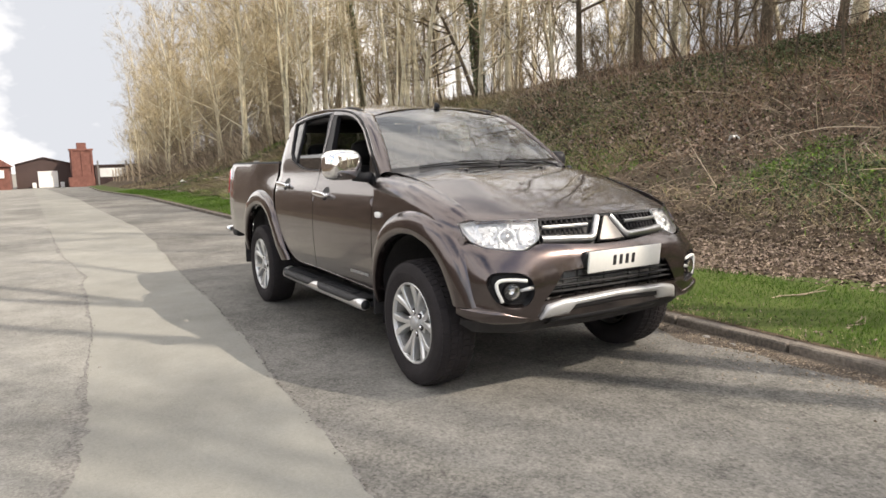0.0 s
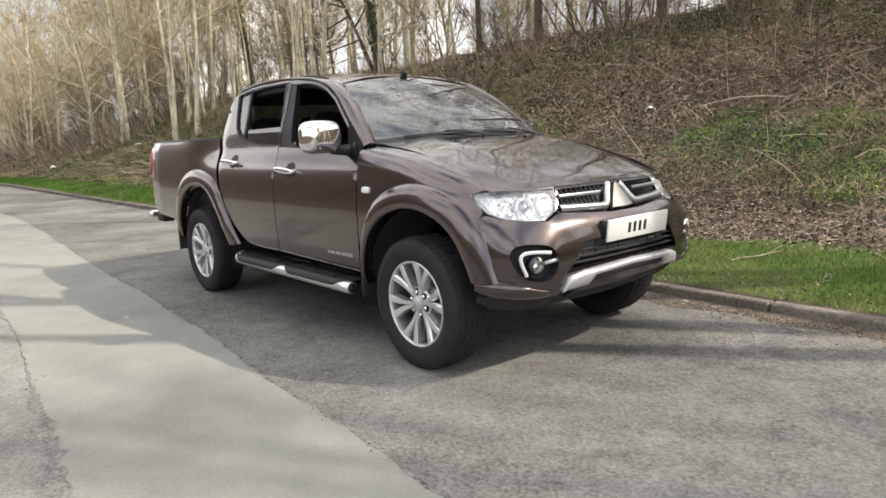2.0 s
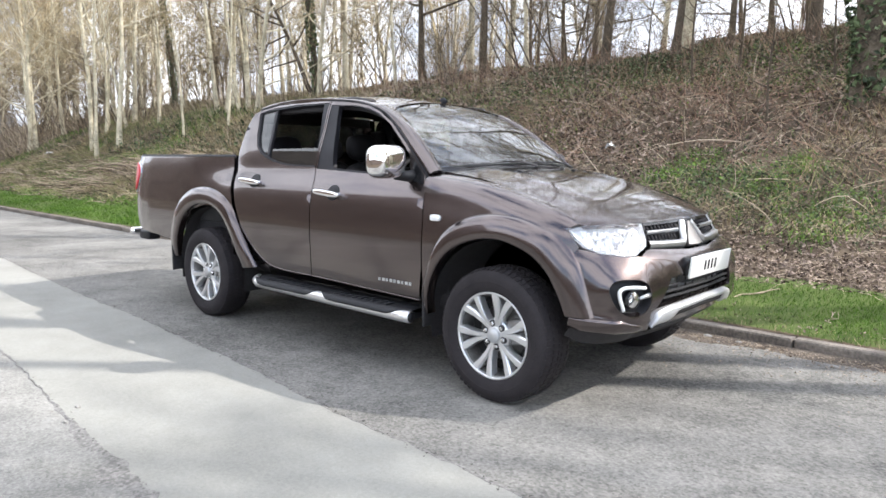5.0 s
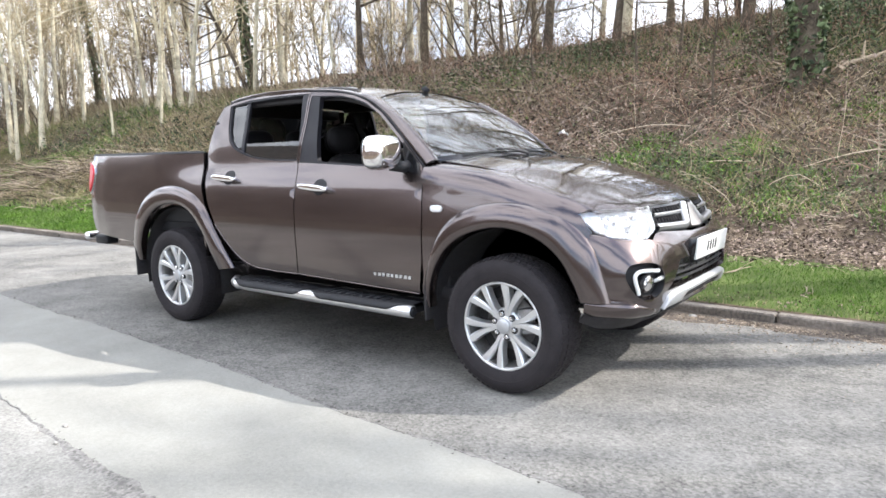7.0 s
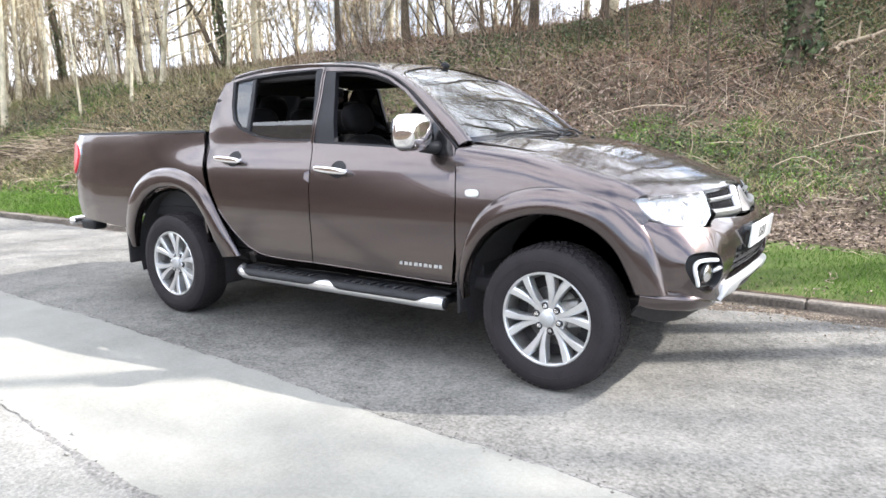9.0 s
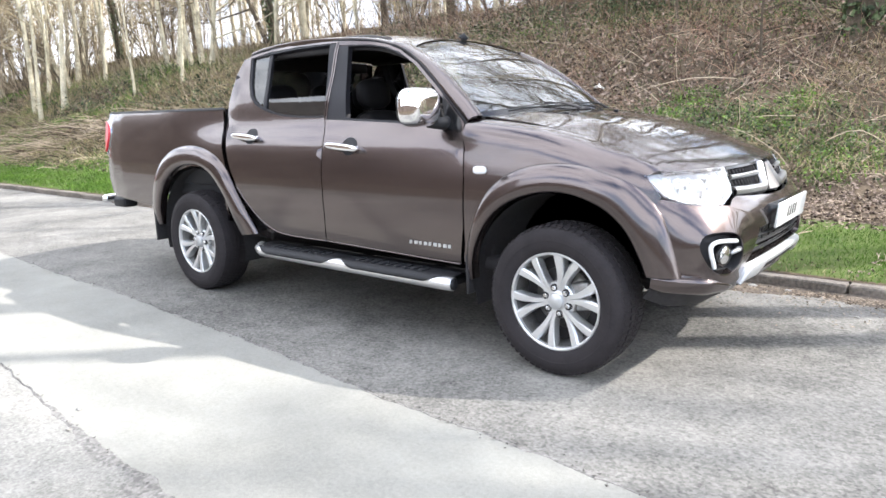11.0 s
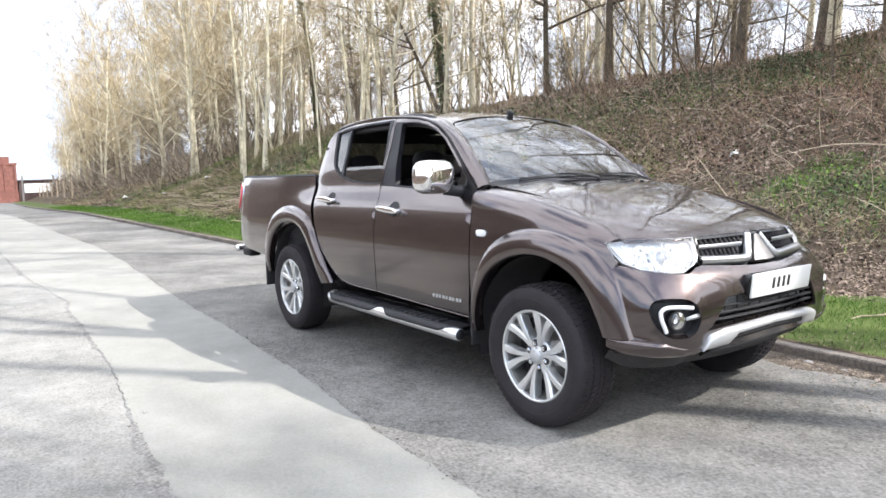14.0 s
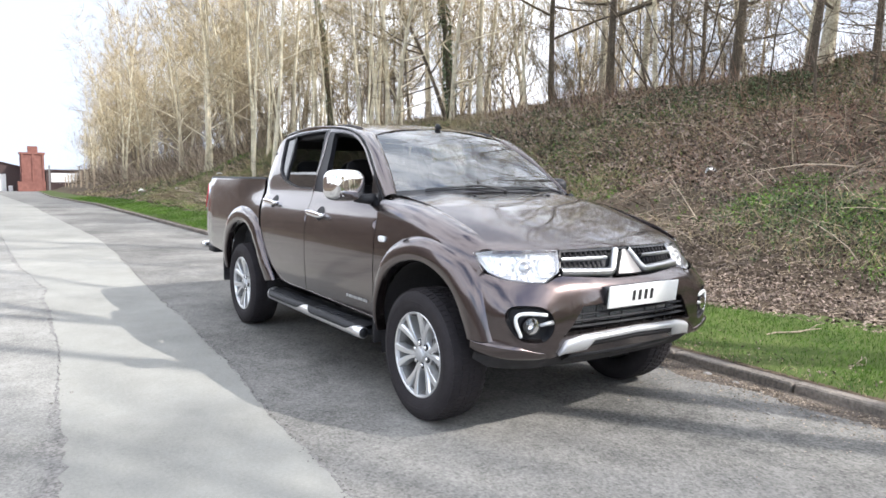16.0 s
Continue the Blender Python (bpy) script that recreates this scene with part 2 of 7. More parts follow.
M_BARKD = mat("dark_bark", (0.060, 0.048, 0.036), 0.92, 0.0, 0.4, 3, 30, bump=0.9, bump_scale=30, other=(0.165, 0.133, 0.10), spec=0.15)
M_TWIG = mat("twigs", (0.245, 0.19, 0.115), 0.85, 0.0, 0.3, 0.7, 10, island=0.7, other=(0.58, 0.475, 0.295), spec=0.15)
# darker twig copy: the tone of branches against bright sky, put into the colour
M_TWIGD = mat("dark_twigs", (0.10, 0.078, 0.055), 0.85, 0.0, 0.3, 0.7, 10, island=0.7, other=(0.30, 0.24, 0.165), spec=0.15)
M_BUD = mat("spring_buds", (0.30, 0.24, 0.12), 0.7, 0.0, 0.3, 0.7, 10, island=0.9, other=(0.54, 0.45, 0.24), spec=0.15)
M_BRICK = mat("red_brick", (0.13, 0.050, 0.040), 0.9, 0.0, 0.25, 1.5, 14, other=(0.25, 0.11, 0.085))
M_DULL = mat("weathered_wall", (0.10, 0.078, 0.068), 0.95, 0.0, 0.4, 0.6, 8, other=(0.19, 0.155, 0.135), spec=0.1)
M_CLAD = mat("brown_cladding", (0.055, 0.032, 0.028), 0.6, 0.0, 0.2, 0.7, 9)
M_LITTER = mat("white_litter", (0.75, 0.75, 0.74), 0.6, 0.0, 0.1)

# ---- mesh helpers ----
def part(name, bm, material, parent, label="", smooth=True):
    """Links a bmesh as one mesh object under a thing or a part."""
    me = bpy.data.meshes.new(name)
    if smooth:
        for f in bm.faces:
            f.smooth = True
    bm.to_mesh(me)
    bm.free()
    me.materials.append(material)
    ob = new(name, me)
    ob.parent = parent
    if label:
        ob["label"] = label
    return ob


def raw(name, verts, faces, material, parent=None, smooth=False):
    """The same from plain lists or arrays of points and faces."""
    me = bpy.data.meshes.new(name)
    me.from_pydata(verts.tolist() if isinstance(verts, np.ndarray) else verts, [], faces.tolist() if isinstance(faces, np.ndarray) else faces)
    if smooth:
        me.polygons.foreach_set("use_smooth", [True] * len(me.polygons))
    me.materials.append(material)
    me.update()
    ob = new(name, me)
    ob.parent = parent
    return ob


def thing(name, label, category, at=(0, 0, 0), group=""):
    e = new(name)
    e.empty_display_size = 0.2
    e.location = at
    return tagged(e, label, category, group)


def add_box(bm, lo, hi, bevel=0.0, m=None, segs=2):
    ret = bmesh.ops.create_cube(bm, size=1.0)
    vs = ret["verts"]
    c, s = [(a + b) / 2 for a, b in zip(lo, hi)], [b - a for a, b in zip(lo, hi)]
    for v in vs:
        v.co = Vector((v.co.x * s[0] + c[0], v.co.y * s[1] + c[1], v.co.z * s[2] + c[2]))
    if bevel:
        es = {e for v in vs for e in v.link_edges}
        r = bmesh.ops.bevel(bm, geom=list(es), offset=bevel, segments=segs, affect="EDGES", profile=0.5)
        vs = list({v for f in r["faces"] for v in f.verts} | {v for v in vs if v.is_valid})
    if m is not None:
        for v in vs:
            v.co = m @ v.co
    return vs


def tube(bm, pts, radii, sides=8, caps=True):
    """A round bar along points; radii one number or one for each point."""
    pts = [Vector(p) for p in pts]
    if not hasattr(radii, "__len__"):
        radii = [radii] * len(pts)
    rings, side = [], None
    for i, p in enumerate(pts):
        d = (pts[min(i + 1, len(pts) - 1)] - pts[max(i - 1, 0)]).normalized()
        if side is None:
            side = d.orthogonal().normalized()
        side = (side - d * side.dot(d)).normalized()
        up = d.cross(side)
        rings.append([bm.verts.new(p + radii[i] * (math.cos(a) * side + math.sin(a) * up)) for a in (2 * math.pi * k / sides for k in range(sides))])
    for a, b in zip(rings, rings[1:]):
        for k in range(sides):
            bm.faces.new((a[k], a[(k + 1) % sides], b[(k + 1) % sides], b[k]))
    if caps:
        bm.faces.new(rings[0][::-1])
        bm.faces.new(rings[-1])
    return rings


def lathe(bm, profile, sides=48, m=None, closed=False):
    """Turns (radius, along) round the y axis."""
    rings = []
    for r, h in profile:
        ring = []
        for k in range(sides):
            a = 2 * math.pi * k / sides
            v = Vector((r * math.cos(a), h, r * math.sin(a)))
            ring.append(bm.verts.new(m @ v if m is not None else v))
        rings.append(ring)
    pairs = list(zip(rings, rings[1:])) + ([(rings[-1], rings[0])] if closed else [])
    for a, b in pairs:
        for k in range(sides):
            bm.faces.new((a[k], b[k], b[(k + 1) % sides], a[(k + 1) % sides]))
    return rings


def lerp(x, xs, ys):
    return float(np.interp(x, xs, ys))


def smooth_curve(pts, n=6, closed=False):
    """Catmull-Rom through 2D or 3D points."""
    p = [np.array(q, float) for q in pts]
    out, m = [], len(p)
    for i in range(m if closed else m - 1):
        a, b = p[i], p[(i + 1) % m]
        z0 = p[(i - 1) % m] if closed or i > 0 else a
        z1 = p[(i + 2) % m] if closed or i + 2 < m else b
        for k in range(n):
            t = k / n
            out.append(0.5 * (2 * a + (b - z0) * t + (2 * z0 - 5 * a + 4 * b - z1) * t * t + (3 * a - z0 - 3 * b + z1) * t**3))
    if not closed:
        out.append(p[-1])
    return [tuple(q) for q in out]


# ---- lie of the land ----
def kerb_y(x):
    return np.interp(x, [-160, -120, -56, -35, 0, 2, 12, 60], [8.5, 5.0, 1.8, 1.42, 1.40, 1.34, 1.1, 0.5])


def road_z(x):
    return np.interp(x, [-140, -30], [-1.78, 0.0])


def wave(x, y, f, seed):
    """A cheap smooth unevenness between -1 and 1."""
    rs = np.random.RandomState(seed)
    v = 0.0
    for k in range(5):
        a, ph, s = rs.uniform(0, 6.28), rs.uniform(0, 6.28), rs.uniform(0.6, 1.7)
        v = v + np.sin((x * math.cos(a) + y * math.sin(a)) * f * s + ph)
    return v / 3.2


def bank_z(x, y):
    d = y - kerb_y(x)
    up = np.clip((np.asarray(x, float) + 1) / 6, 0, 1)
    up = up * up * (3 - 2 * up)
    base = np.interp(d, [0, 0.12, 0.8, 1.6, 2.5, 3.2, 4.1, 5.6, 6.3, 7.2, 8.9, 11.6, 13.6, 18.6, 60], [0.085, 0.09, 0.12, 0.2, 0.33, 0.65, 1.0, 1.5, 1.95, 2.45, 3.02, 3.80, 4.02, 4.12, 3.8])
    knoll = np.clip((np.asarray(x, float) + 6.5) / 2.5, 0, 1)
    base = base + 0.28 * knoll * knoll * (3 - 2 * knoll) * np.clip((d - 8) / 4, 0, 1)
    rough = np.clip((d - 1.2) / 2.5, 0, 1)
    return road_z(x) + base * (1 + 0.16 * up * np.clip((d - 3) / 5, 0, 1)) + rough * (0.10 * wave(x, y, 1.5, 5) + 0.035 * wave(x, y, 6.0, 6))


def sheet(name, xs, rows, zf, material, kind="structure"):
    """A grid: xs along, rows(x) the y of each line across, zf(x, y) its height."""
    X = np.array(xs)[:, None]
    Y = np.array([rows(x) for x in xs])
    X = X + 0 * Y
    Z = zf(X, Y) + 0 * X
    a, b = X.shape
    v = np.stack([X, Y, Z], -1).reshape(-1, 3)
    i = np.arange(a - 1)[:, None] * b + np.arange(b - 1)[None]
    f = np.stack([i, i + b, i + b + 1, i + 1], -1).reshape(-1, 4)
    return tagged(raw(name, v, f, material, smooth=True), kind=kind)


def graded(lo, hi, near, fine, grow=1.12):
    """Positions that lie close together round `near` and wider away from it."""
    out, s, p = [near], fine, near
    while p < hi:
        p += s
        s = s * grow
        out.append(min(p, hi))
    s, p = fine, near
    while p > lo:
        p -= s
        s = s * grow
        out.insert(0, max(p, lo))
    return out


def edge_a(x):
    """Seam between the coarse strip under the car and the pale strip."""
    return np.interp(x, [-160, -25, -12.8, -9.5, -5.5, -3.2, -1.9, -0.55, 0.3, 1.1, 3, 60], [-1.0, -0.9, -0.75, -0.9, -1.18, -1.28, -1.37, -1.50, -1.55, -1.63, -1.8, -4.0]) + 0.010 * np.sin(x * 3.1) + 0.005 * np.sin(x * 17 + 1) + 0.004 * np.sin(x * 41)


def edge_b(x):
    return np.interp(x, [-160, -24, -13.7, -8.9, -6, -5.5, -3.9, -2.4, -1.5, -0.75, 0.4, 3, 60], [-2.5, -2.45, -2.42, -2.38, -2.2, -2.27, -2.31, -2.38, -2.49, -2.53, -2.69, -3.0, -5.6]) + 0.008 * np.sin(x * 4.3 + 2) + 0.004 * np.sin(x * 15) + 0.004 * np.sin(x * 37 + 1)


# the strip beside the kerb lies a finger higher than the pale strip
CAMBER = 0.012
XS = graded(-160, 60, -1.0, 0.03, 1.015)
sheet("ground", [-900, -400, -160, -140, -100, -60, -30, 0, 30, 60, 300, 900], lambda x: [-900, -300, -100, -40, -20, -8, -4, 0, 4, 30, 60, 120, 400, 900],
      lambda x, y: road_z(x) - 0.007 + 0 * y, M_CRACK)
sheet("road", XS, lambda x: np.linspace(edge_a(x) + max(0.0005, 0.004 * math.sin(x * 23) * math.sin(x * 7.3 + 1)), kerb_y(x) + 0.03, 8), lambda x, y: road_z(x) + CAMBER * np.clip((y - edge_a(x)) / 0.4, 0, 1) + 0.002 * wave(x, y, 0.9, 2), M_ROAD)
sheet("road", XS, lambda x: np.linspace(edge_b(x) + 0.001, edge_a(x) - 0.002, 6), lambda x, y: road_z(x) + 0.004 + 0.003 * wave(x, y, 0.9, 3), M_PATCH)
sheet("road", XS, lambda x: np.linspace(-6.2 + min(0.0, (x + 30) * 0.2), edge_b(x) - max(0.0, 0.003 * math.sin(x * 29) * math.sin(x * 4.7) * math.sin(x * 1.9 + 1)), 8), lambda x, y: road_z(x) + 0.003 * wave(x, y, 0.9, 4), M_LEFT)
# unseen dark ground, added so the doors reflect less brightness
sheet("verge", [-160, -100, -60, -30, -10, 0, 10, 30, 60], lambda x: [-45.0, -30.0, -20.0, -12.0, -6.15 + min(0.0, (x + 30) * 0.2)], lambda x, y: road_z(x) + 0.02 + 0 * y, M_SOIL)
sheet("bank", graded(-160, 60, -2.0, 0.16, 1.02), lambda x: kerb_y(x) + 0.100 + np.concatenate([np.linspace(0, 13, 84), np.linspace(13.6, 60, 24)]), bank_z, M_SOIL)
sheet("verge", graded(-120, 40, -2.0, 0.16, 1.02), lambda x: kerb_y(x) + np.linspace(0.112, 1.55 + 0.12 * math.sin(x * 1.3) + 0.1 * math.sin(x * 3.1 + 1), 12), lambda x, y: bank_z(x, y) - 0.004 + 0.016 * np.clip((y - kerb_y(x) - 0.112) / 0.12, 0, 1), M_TURF)


def seam(edge, x0, x1, wide, seed, name, left, right, spill=1.0):
    """A crumbled edge between two layers of asphalt: a ragged strip that widens and dies away."""
    xs = np.arange(x0, x1, 0.012)
    rs = np.random.RandomState(seed)
    base = np.clip(0.55 + 0.9 * wave(xs, 0 * xs, 1.9, seed), 0.12, 1.5) * wide
    up, down = ((base * (0.6 + 0.5 * wave(xs, 0 * xs, 21.0, seed + k)) + rs.uniform(0, 0.35, len(xs)) * base) for k in (1, 2))
    ys = edge(xs)
    lo, hi = ys - np.maximum(down * spill, 0.004), ys + np.maximum(up, 0.004)
    Y = np.stack([lo, lo + (ys - lo) * 0.2, ys, hi + (ys - hi) * 0.2, hi], 1)
    a, b = left(xs, ys), right(xs, ys)
    Z = np.stack([left(xs, lo) - 0.0008, a + 0.0016, np.maximum(a, b) + 0.0018, b + 0.0016, right(xs, hi) - 0.0008], 1) + 0.0006 * rs.uniform(-1, 1, Y.shape)
    v = np.stack([xs[:, None] + 0 * Y, Y, Z + 0 * Y], -1).reshape(-1, 3)
    i = np.arange(len(xs) - 1)[:, None] * 5 + np.arange(4)[None]
    tagged(raw(name, v, np.stack([i, i + 5, i + 6, i + 1], -1).reshape(-1, 4), M_CRUMB), kind="structure")


def left_z(x, y):
    return road_z(x) + 0.003 * wave(x, y, 0.9, 4)


def patch_z(x, y):
    return road_z(x) + 0.004 + 0.003 * wave(x, y, 0.9, 3)


def strip_z(x, y):
    return road_z(x) + CAMBER * np.clip((y - edge_a(x)) / 0.4, 0, 1) + 0.002 * wave(x, y, 0.9, 2)


seam(edge_b, -14.0, 3.4, 0.022, 51, "road_seam", left_z, patch_z, 2.6)
seam(edge_a, -14.0, 3.4, 0.014, 52, "road_seam", patch_z, strip_z)


def gutter(x0, x1):
    """Dirt washed against the kerb: a thin ragged strip that is widest beyond the truck's nose."""
    xs = np.arange(x0, x1, 0.02)
    rs = np.random.RandomState(71)
    wide = np.interp(xs, [-9, -1, 0.5, 6], [0.05, 0.10, 0.20, 0.24]) * np.clip(0.8 + 0.5 * wave(xs, 0 * xs, 2.3, 72) + 0.3 * wave(xs, 0 * xs, 11.0, 73), 0.15, 2) + rs.uniform(0, 0.02, len(xs))
    k = kerb_y(xs) + 0.004
    Y = np.stack([k - wide, k - wide * 0.85, k - wide * 0.4, k], 1)
    Z = CAMBER + np.array([-0.002, 0.0045, 0.008, 0.014])[None] + 0.001 * rs.uniform(-1, 1, Y.shape)
    v = np.stack([xs[:, None] + 0 * Y, Y, Z], -1).reshape(-1, 3)
    i = np.arange(len(xs) - 1)[:, None] * 4 + np.arange(3)[None]
    tagged(raw("gutter", v, np.stack([i, i + 4, i + 5, i + 1], -1).reshape(-1, 4), M_DIRT, smooth=True), kind="structure")


gutter(-9.0, 6.0)


def kerb():
    """Square-edged concrete kerb stones, laid end to end."""
    line = tagged(new("kerb"), "weathered brown concrete kerb along the verge", "kerb", kind="structure")
    x, k = 9.1, 0
    shapes = []
    rs = random.Random(4)
    for v in range(3):
        bm = bmesh.new()
        add_box(bm, (-0.905, 0.0, -0.12), (0.0, 0.125, 0.088), 0.012 + 0.004 * v)
        for q in bm.verts:
            q.co += Vector((0, rs.uniform(-0.003, 0.003), rs.uniform(-0.004, 0.004)))
        me = bpy.data.meshes.new("kerb_stone")
        for f in bm.faces:
            f.smooth = False
        bm.to_mesh(me)
        bm.free()
        me.materials.append(M_KERB)
        shapes.append(me)
    while x > -118:
        ob = new("kerb_stone", shapes[k % 3])
        ob.parent = line
        y0, y1 = float(kerb_y(x)), float(kerb_y(x - 0.915))
        ob.matrix_basis = pose(x, y0, float(road_z(x)) + rs.uniform(-0.004, 0.004), 0, 0, math.degrees(math.atan2(y0 - y1, 0.915)) + rs.uniform(-0.3, 0.3))
        x -= 0.915
        k += 1


kerb()

# ---- trees ----
def bars(specs, sides):
    """Tapered bars joined in one mesh: specs are lists of (point, radius); gives points and faces."""
    V, F, n0 = [], [], 0
    for pts in specs:
        P = np.array([p for p, _ in pts], float)
        R = np.array([r for _, r in pts], float)
        d = np.gradient(P, axis=0)
        d /= np.linalg.norm(d, axis=1)[:, None] + 1e-9
        ref = np.array([1.0, 0.3, 0.2]) if abs(d[0, 2]) > 0.7 else np.array([0.1, 0.2, 1.0])
        s = np.cross(d, ref)
        s /= np.linalg.norm(s, axis=1)[:, None] + 1e-9
        u = np.cross(d, s)
        a = 2 * np.pi * np.arange(sides) / sides
        ring = P[:, None] + R[:, None, None] * (np.cos(a)[None, :, None] * s[:, None] + np.sin(a)[None, :, None] * u[:, None])
        V.append(ring.reshape(-1, 3))
        m = len(P)
        i = n0 + np.arange(m - 1)[:, None] * sides + np.arange(sides)[None]
        j = n0 + np.arange(m - 1)[:, None] * sides + (np.arange(sides)[None] + 1) % sides
        F.append(np.stack([i, j, j + sides, i + sides], -1).reshape(-1, 4))
        n0 += m * sides
    return np.concatenate(V), np.concatenate(F)


def grow(rs, start, way, length, r0, r1, n, wander, lift):
    """A crooked limb: points with radii."""
    p, d, out = np.array(start, float), np.array(way, float), []
    d /= np.linalg.norm(d)
    for k in range(n + 1):
        f = k / n
        out.append((p.copy(), r0 + (r1 - r0) * f**0.8))
        d = d + rs.normal(0, wander, 3) + np.array([0, 0, lift])
        d /= np.linalg.norm(d)
        p = p + d * length / n
    return out


def leaf_quads(P, size, rs, flat=0.0):
    """Small folded diamonds at points P, turned at random; flat near 1 lays them level."""
    n = len(P)
    a = rs.normal(0, 1, (n, 3))
    a[:, 2] *= 1 - flat
    a /= np.linalg.norm(a, axis=1)[:, None] + 1e-9
    b = rs.normal(0, 1, (n, 3))
    b[:, 2] *= 1 - flat
    b -= a * (a * b).sum(1)[:, None]
    b /= np.linalg.norm(b, axis=1)[:, None] + 1e-9
    c = np.cross(a, b)
    s = (size * rs.uniform(0.6, 1.4, n))[:, None]
    v = np.stack([P - a * s, P + b * s * 0.6 + c * s * 0.25, P + a * s, P - b * s * 0.6 + c * s * 0.25], 1).reshape(-1, 3)
    i = np.arange(n)[:, None] * 4
    f = np.concatenate([i + np.array([[0, 1, 2]]), i + np.array([[0, 2, 3]])], 1).reshape(-1, 3)
    return v, f


def tree(kind, seed, label):
    rs = np.random.RandomState(seed)
    H, R, lean, first, nb, stems, spread, dark = {
        "pole": (14.5, 0.088, 0.05, 0.24, 18, 1, 0.75, 0), "thin": (11.5, 0.052, 0.10, 0.22, 14, 1, 0.8, 0), "edge": (14.5, 0.095, 0.06, 0.08, 34, 1, 1.05, 0),
        "big": (16.5, 0.195, 0.03, 0.26, 28, 1, 1.65, 1), "clump": (6.5, 0.026, 0.48, 0.12, 10, 6, 0.85, 1), "mast": (17.5, 0.165, 0.02, 0.66, 12, 1, 0.6, 0), "dark": (13.0, 0.088, 0.06, 0.14, 32, 1, 1.15, 1), "ivied": (13.5, 0.13, 0.04, 0.3, 16, 1, 0.85, 1)}[kind]
    thick, mid, fine, buds = [], [], [], []
    for s in range(stems):
        ang = rs.uniform(0, 6.28)
        way = [lean * math.cos(ang), lean * math.sin(ang), 1.0]
        base = [0.16 * rs.normal(), 0.16 * rs.normal(), -0.25] if stems > 1 else [0, 0, -0.35]
        h = H * rs.uniform(0.7, 1.0) if stems > 1 else H
        trunk = grow(rs, base, way, h, R, R * 0.16, 14, 0.035 if stems == 1 else 0.10, 0.02)
        if stems == 1:
            trunk[0] = (trunk[0][0], R * 1.45)
            trunk[1] = (trunk[1][0], R * 1.02)
        thick.append(trunk)
        for b in range(nb):
            f = first + (1 - first) * (b + rs.uniform(0, 0.9)) / nb
            f = min(f, 0.985)
            i = int(f * 14)
            q = f * 14 - i
            p = trunk[i][0] * (1 - q) + trunk[min(i + 1, 14)][0] * q
            r = trunk[i][1]
            a = rs.uniform(0, 6.28)
            up = rs.uniform(-0.1, 0.75) if kind in ("dark", "big") else rs.uniform(0.35, 1.1)
            L = H * spread * (0.10 + 0.17 * (1 - f)) * rs.uniform(0.6, 1.25)
            br = grow(rs, p, [math.cos(a), math.sin(a), up], L, max(0.010, r * (0.55 if kind == "dark" else 0.42)), 0.006, 6, 0.11, 0.05)
            (thick if r > 0.05 else mid).append(br)
            for c in range(max(3, int(L * 3.2))):
                g = rs.uniform(0.2, 1.0)
                k = int(g * 6)
                pp = br[min(k, 5)][0] * (1 - (g * 6 - min(k, 5))) + br[min(k, 5) + 1][0] * (g * 6 - min(k, 5))
                d = br[min(k, 5) + 1][0] - br[min(k, 5)][0]
                d = d / np.linalg.norm(d) + rs.normal(0, 0.65, 3) + np.array([0, 0, 0.25])
                tw = grow(rs, pp, d, L * 0.36 * rs.uniform(0.6, 1.3), 0.008, 0.004, 3, 0.16, 0.04)
                mid.append(tw)
                for e in range({"edge": 7, "clump": 5}.get(kind, 7)):
                    g2 = rs.uniform(0.15, 1.0)
                    k2 = min(int(g2 * 3), 2)
                    d2 = tw[k2 + 1][0] - tw[k2][0]
                    d2 = d2 / np.linalg.norm(d2) + rs.normal(0, 0.7, 3)
                    at = tw[k2][0] * (1 - (g2 * 3 - k2)) + tw[k2 + 1][0] * (g2 * 3 - k2)
                    d2 = d2 / np.linalg.norm(d2) * rs.uniform(0.3, 0.95)
                    fine.append((at, at + d2 * 0.5 + rs.normal(0, 0.03, 3), at + d2))
                    if e % 2:
                        buds.append(at + d2)
    t = thing("tree", label, "tree", group="trees on the bank")
    v, f = bars(thick, 8)
    raw("trunk", v, f, M_BARKD if dark else M_BARK, t, True)
    v1, f1 = bars(mid, 3)
    A, B, C = (np.array([q[i] for q in fine]) for i in range(3))
    w = rs.normal(0, 1, A.shape)
    w *= {"edge": 0.0078, "pole": 0.0062, "thin": 0.0060}.get(kind, 0.0056) / np.linalg.norm(w, axis=1)[:, None]
    v2 = np.stack([A - w, A + w, B + w * 0.8, B - w * 0.8, C], 1).reshape(-1, 3)
    k = np.arange(len(A))[:, None] * 5 + len(v1)
    f2 = (k + np.array([[0, 1, 2, 3]])).tolist() + (k + np.array([[3, 2, 4]])).tolist()
    crown = raw("crown", np.concatenate([v1, v2]), f1.tolist() + f2, M_TWIGD if dark else M_TWIG, t, True)
    crown["kind"] = "stuff"
    crown["label"] = "bare twigs"
    if kind in ("edge", "clump"):
        v, f = leaf_quads(np.array(buds), 0.026 if kind == "edge" else 0.018, rs)
        raw("bud_haze", v, f, M_BUD, crown)["kind"] = "stuff"
    return t


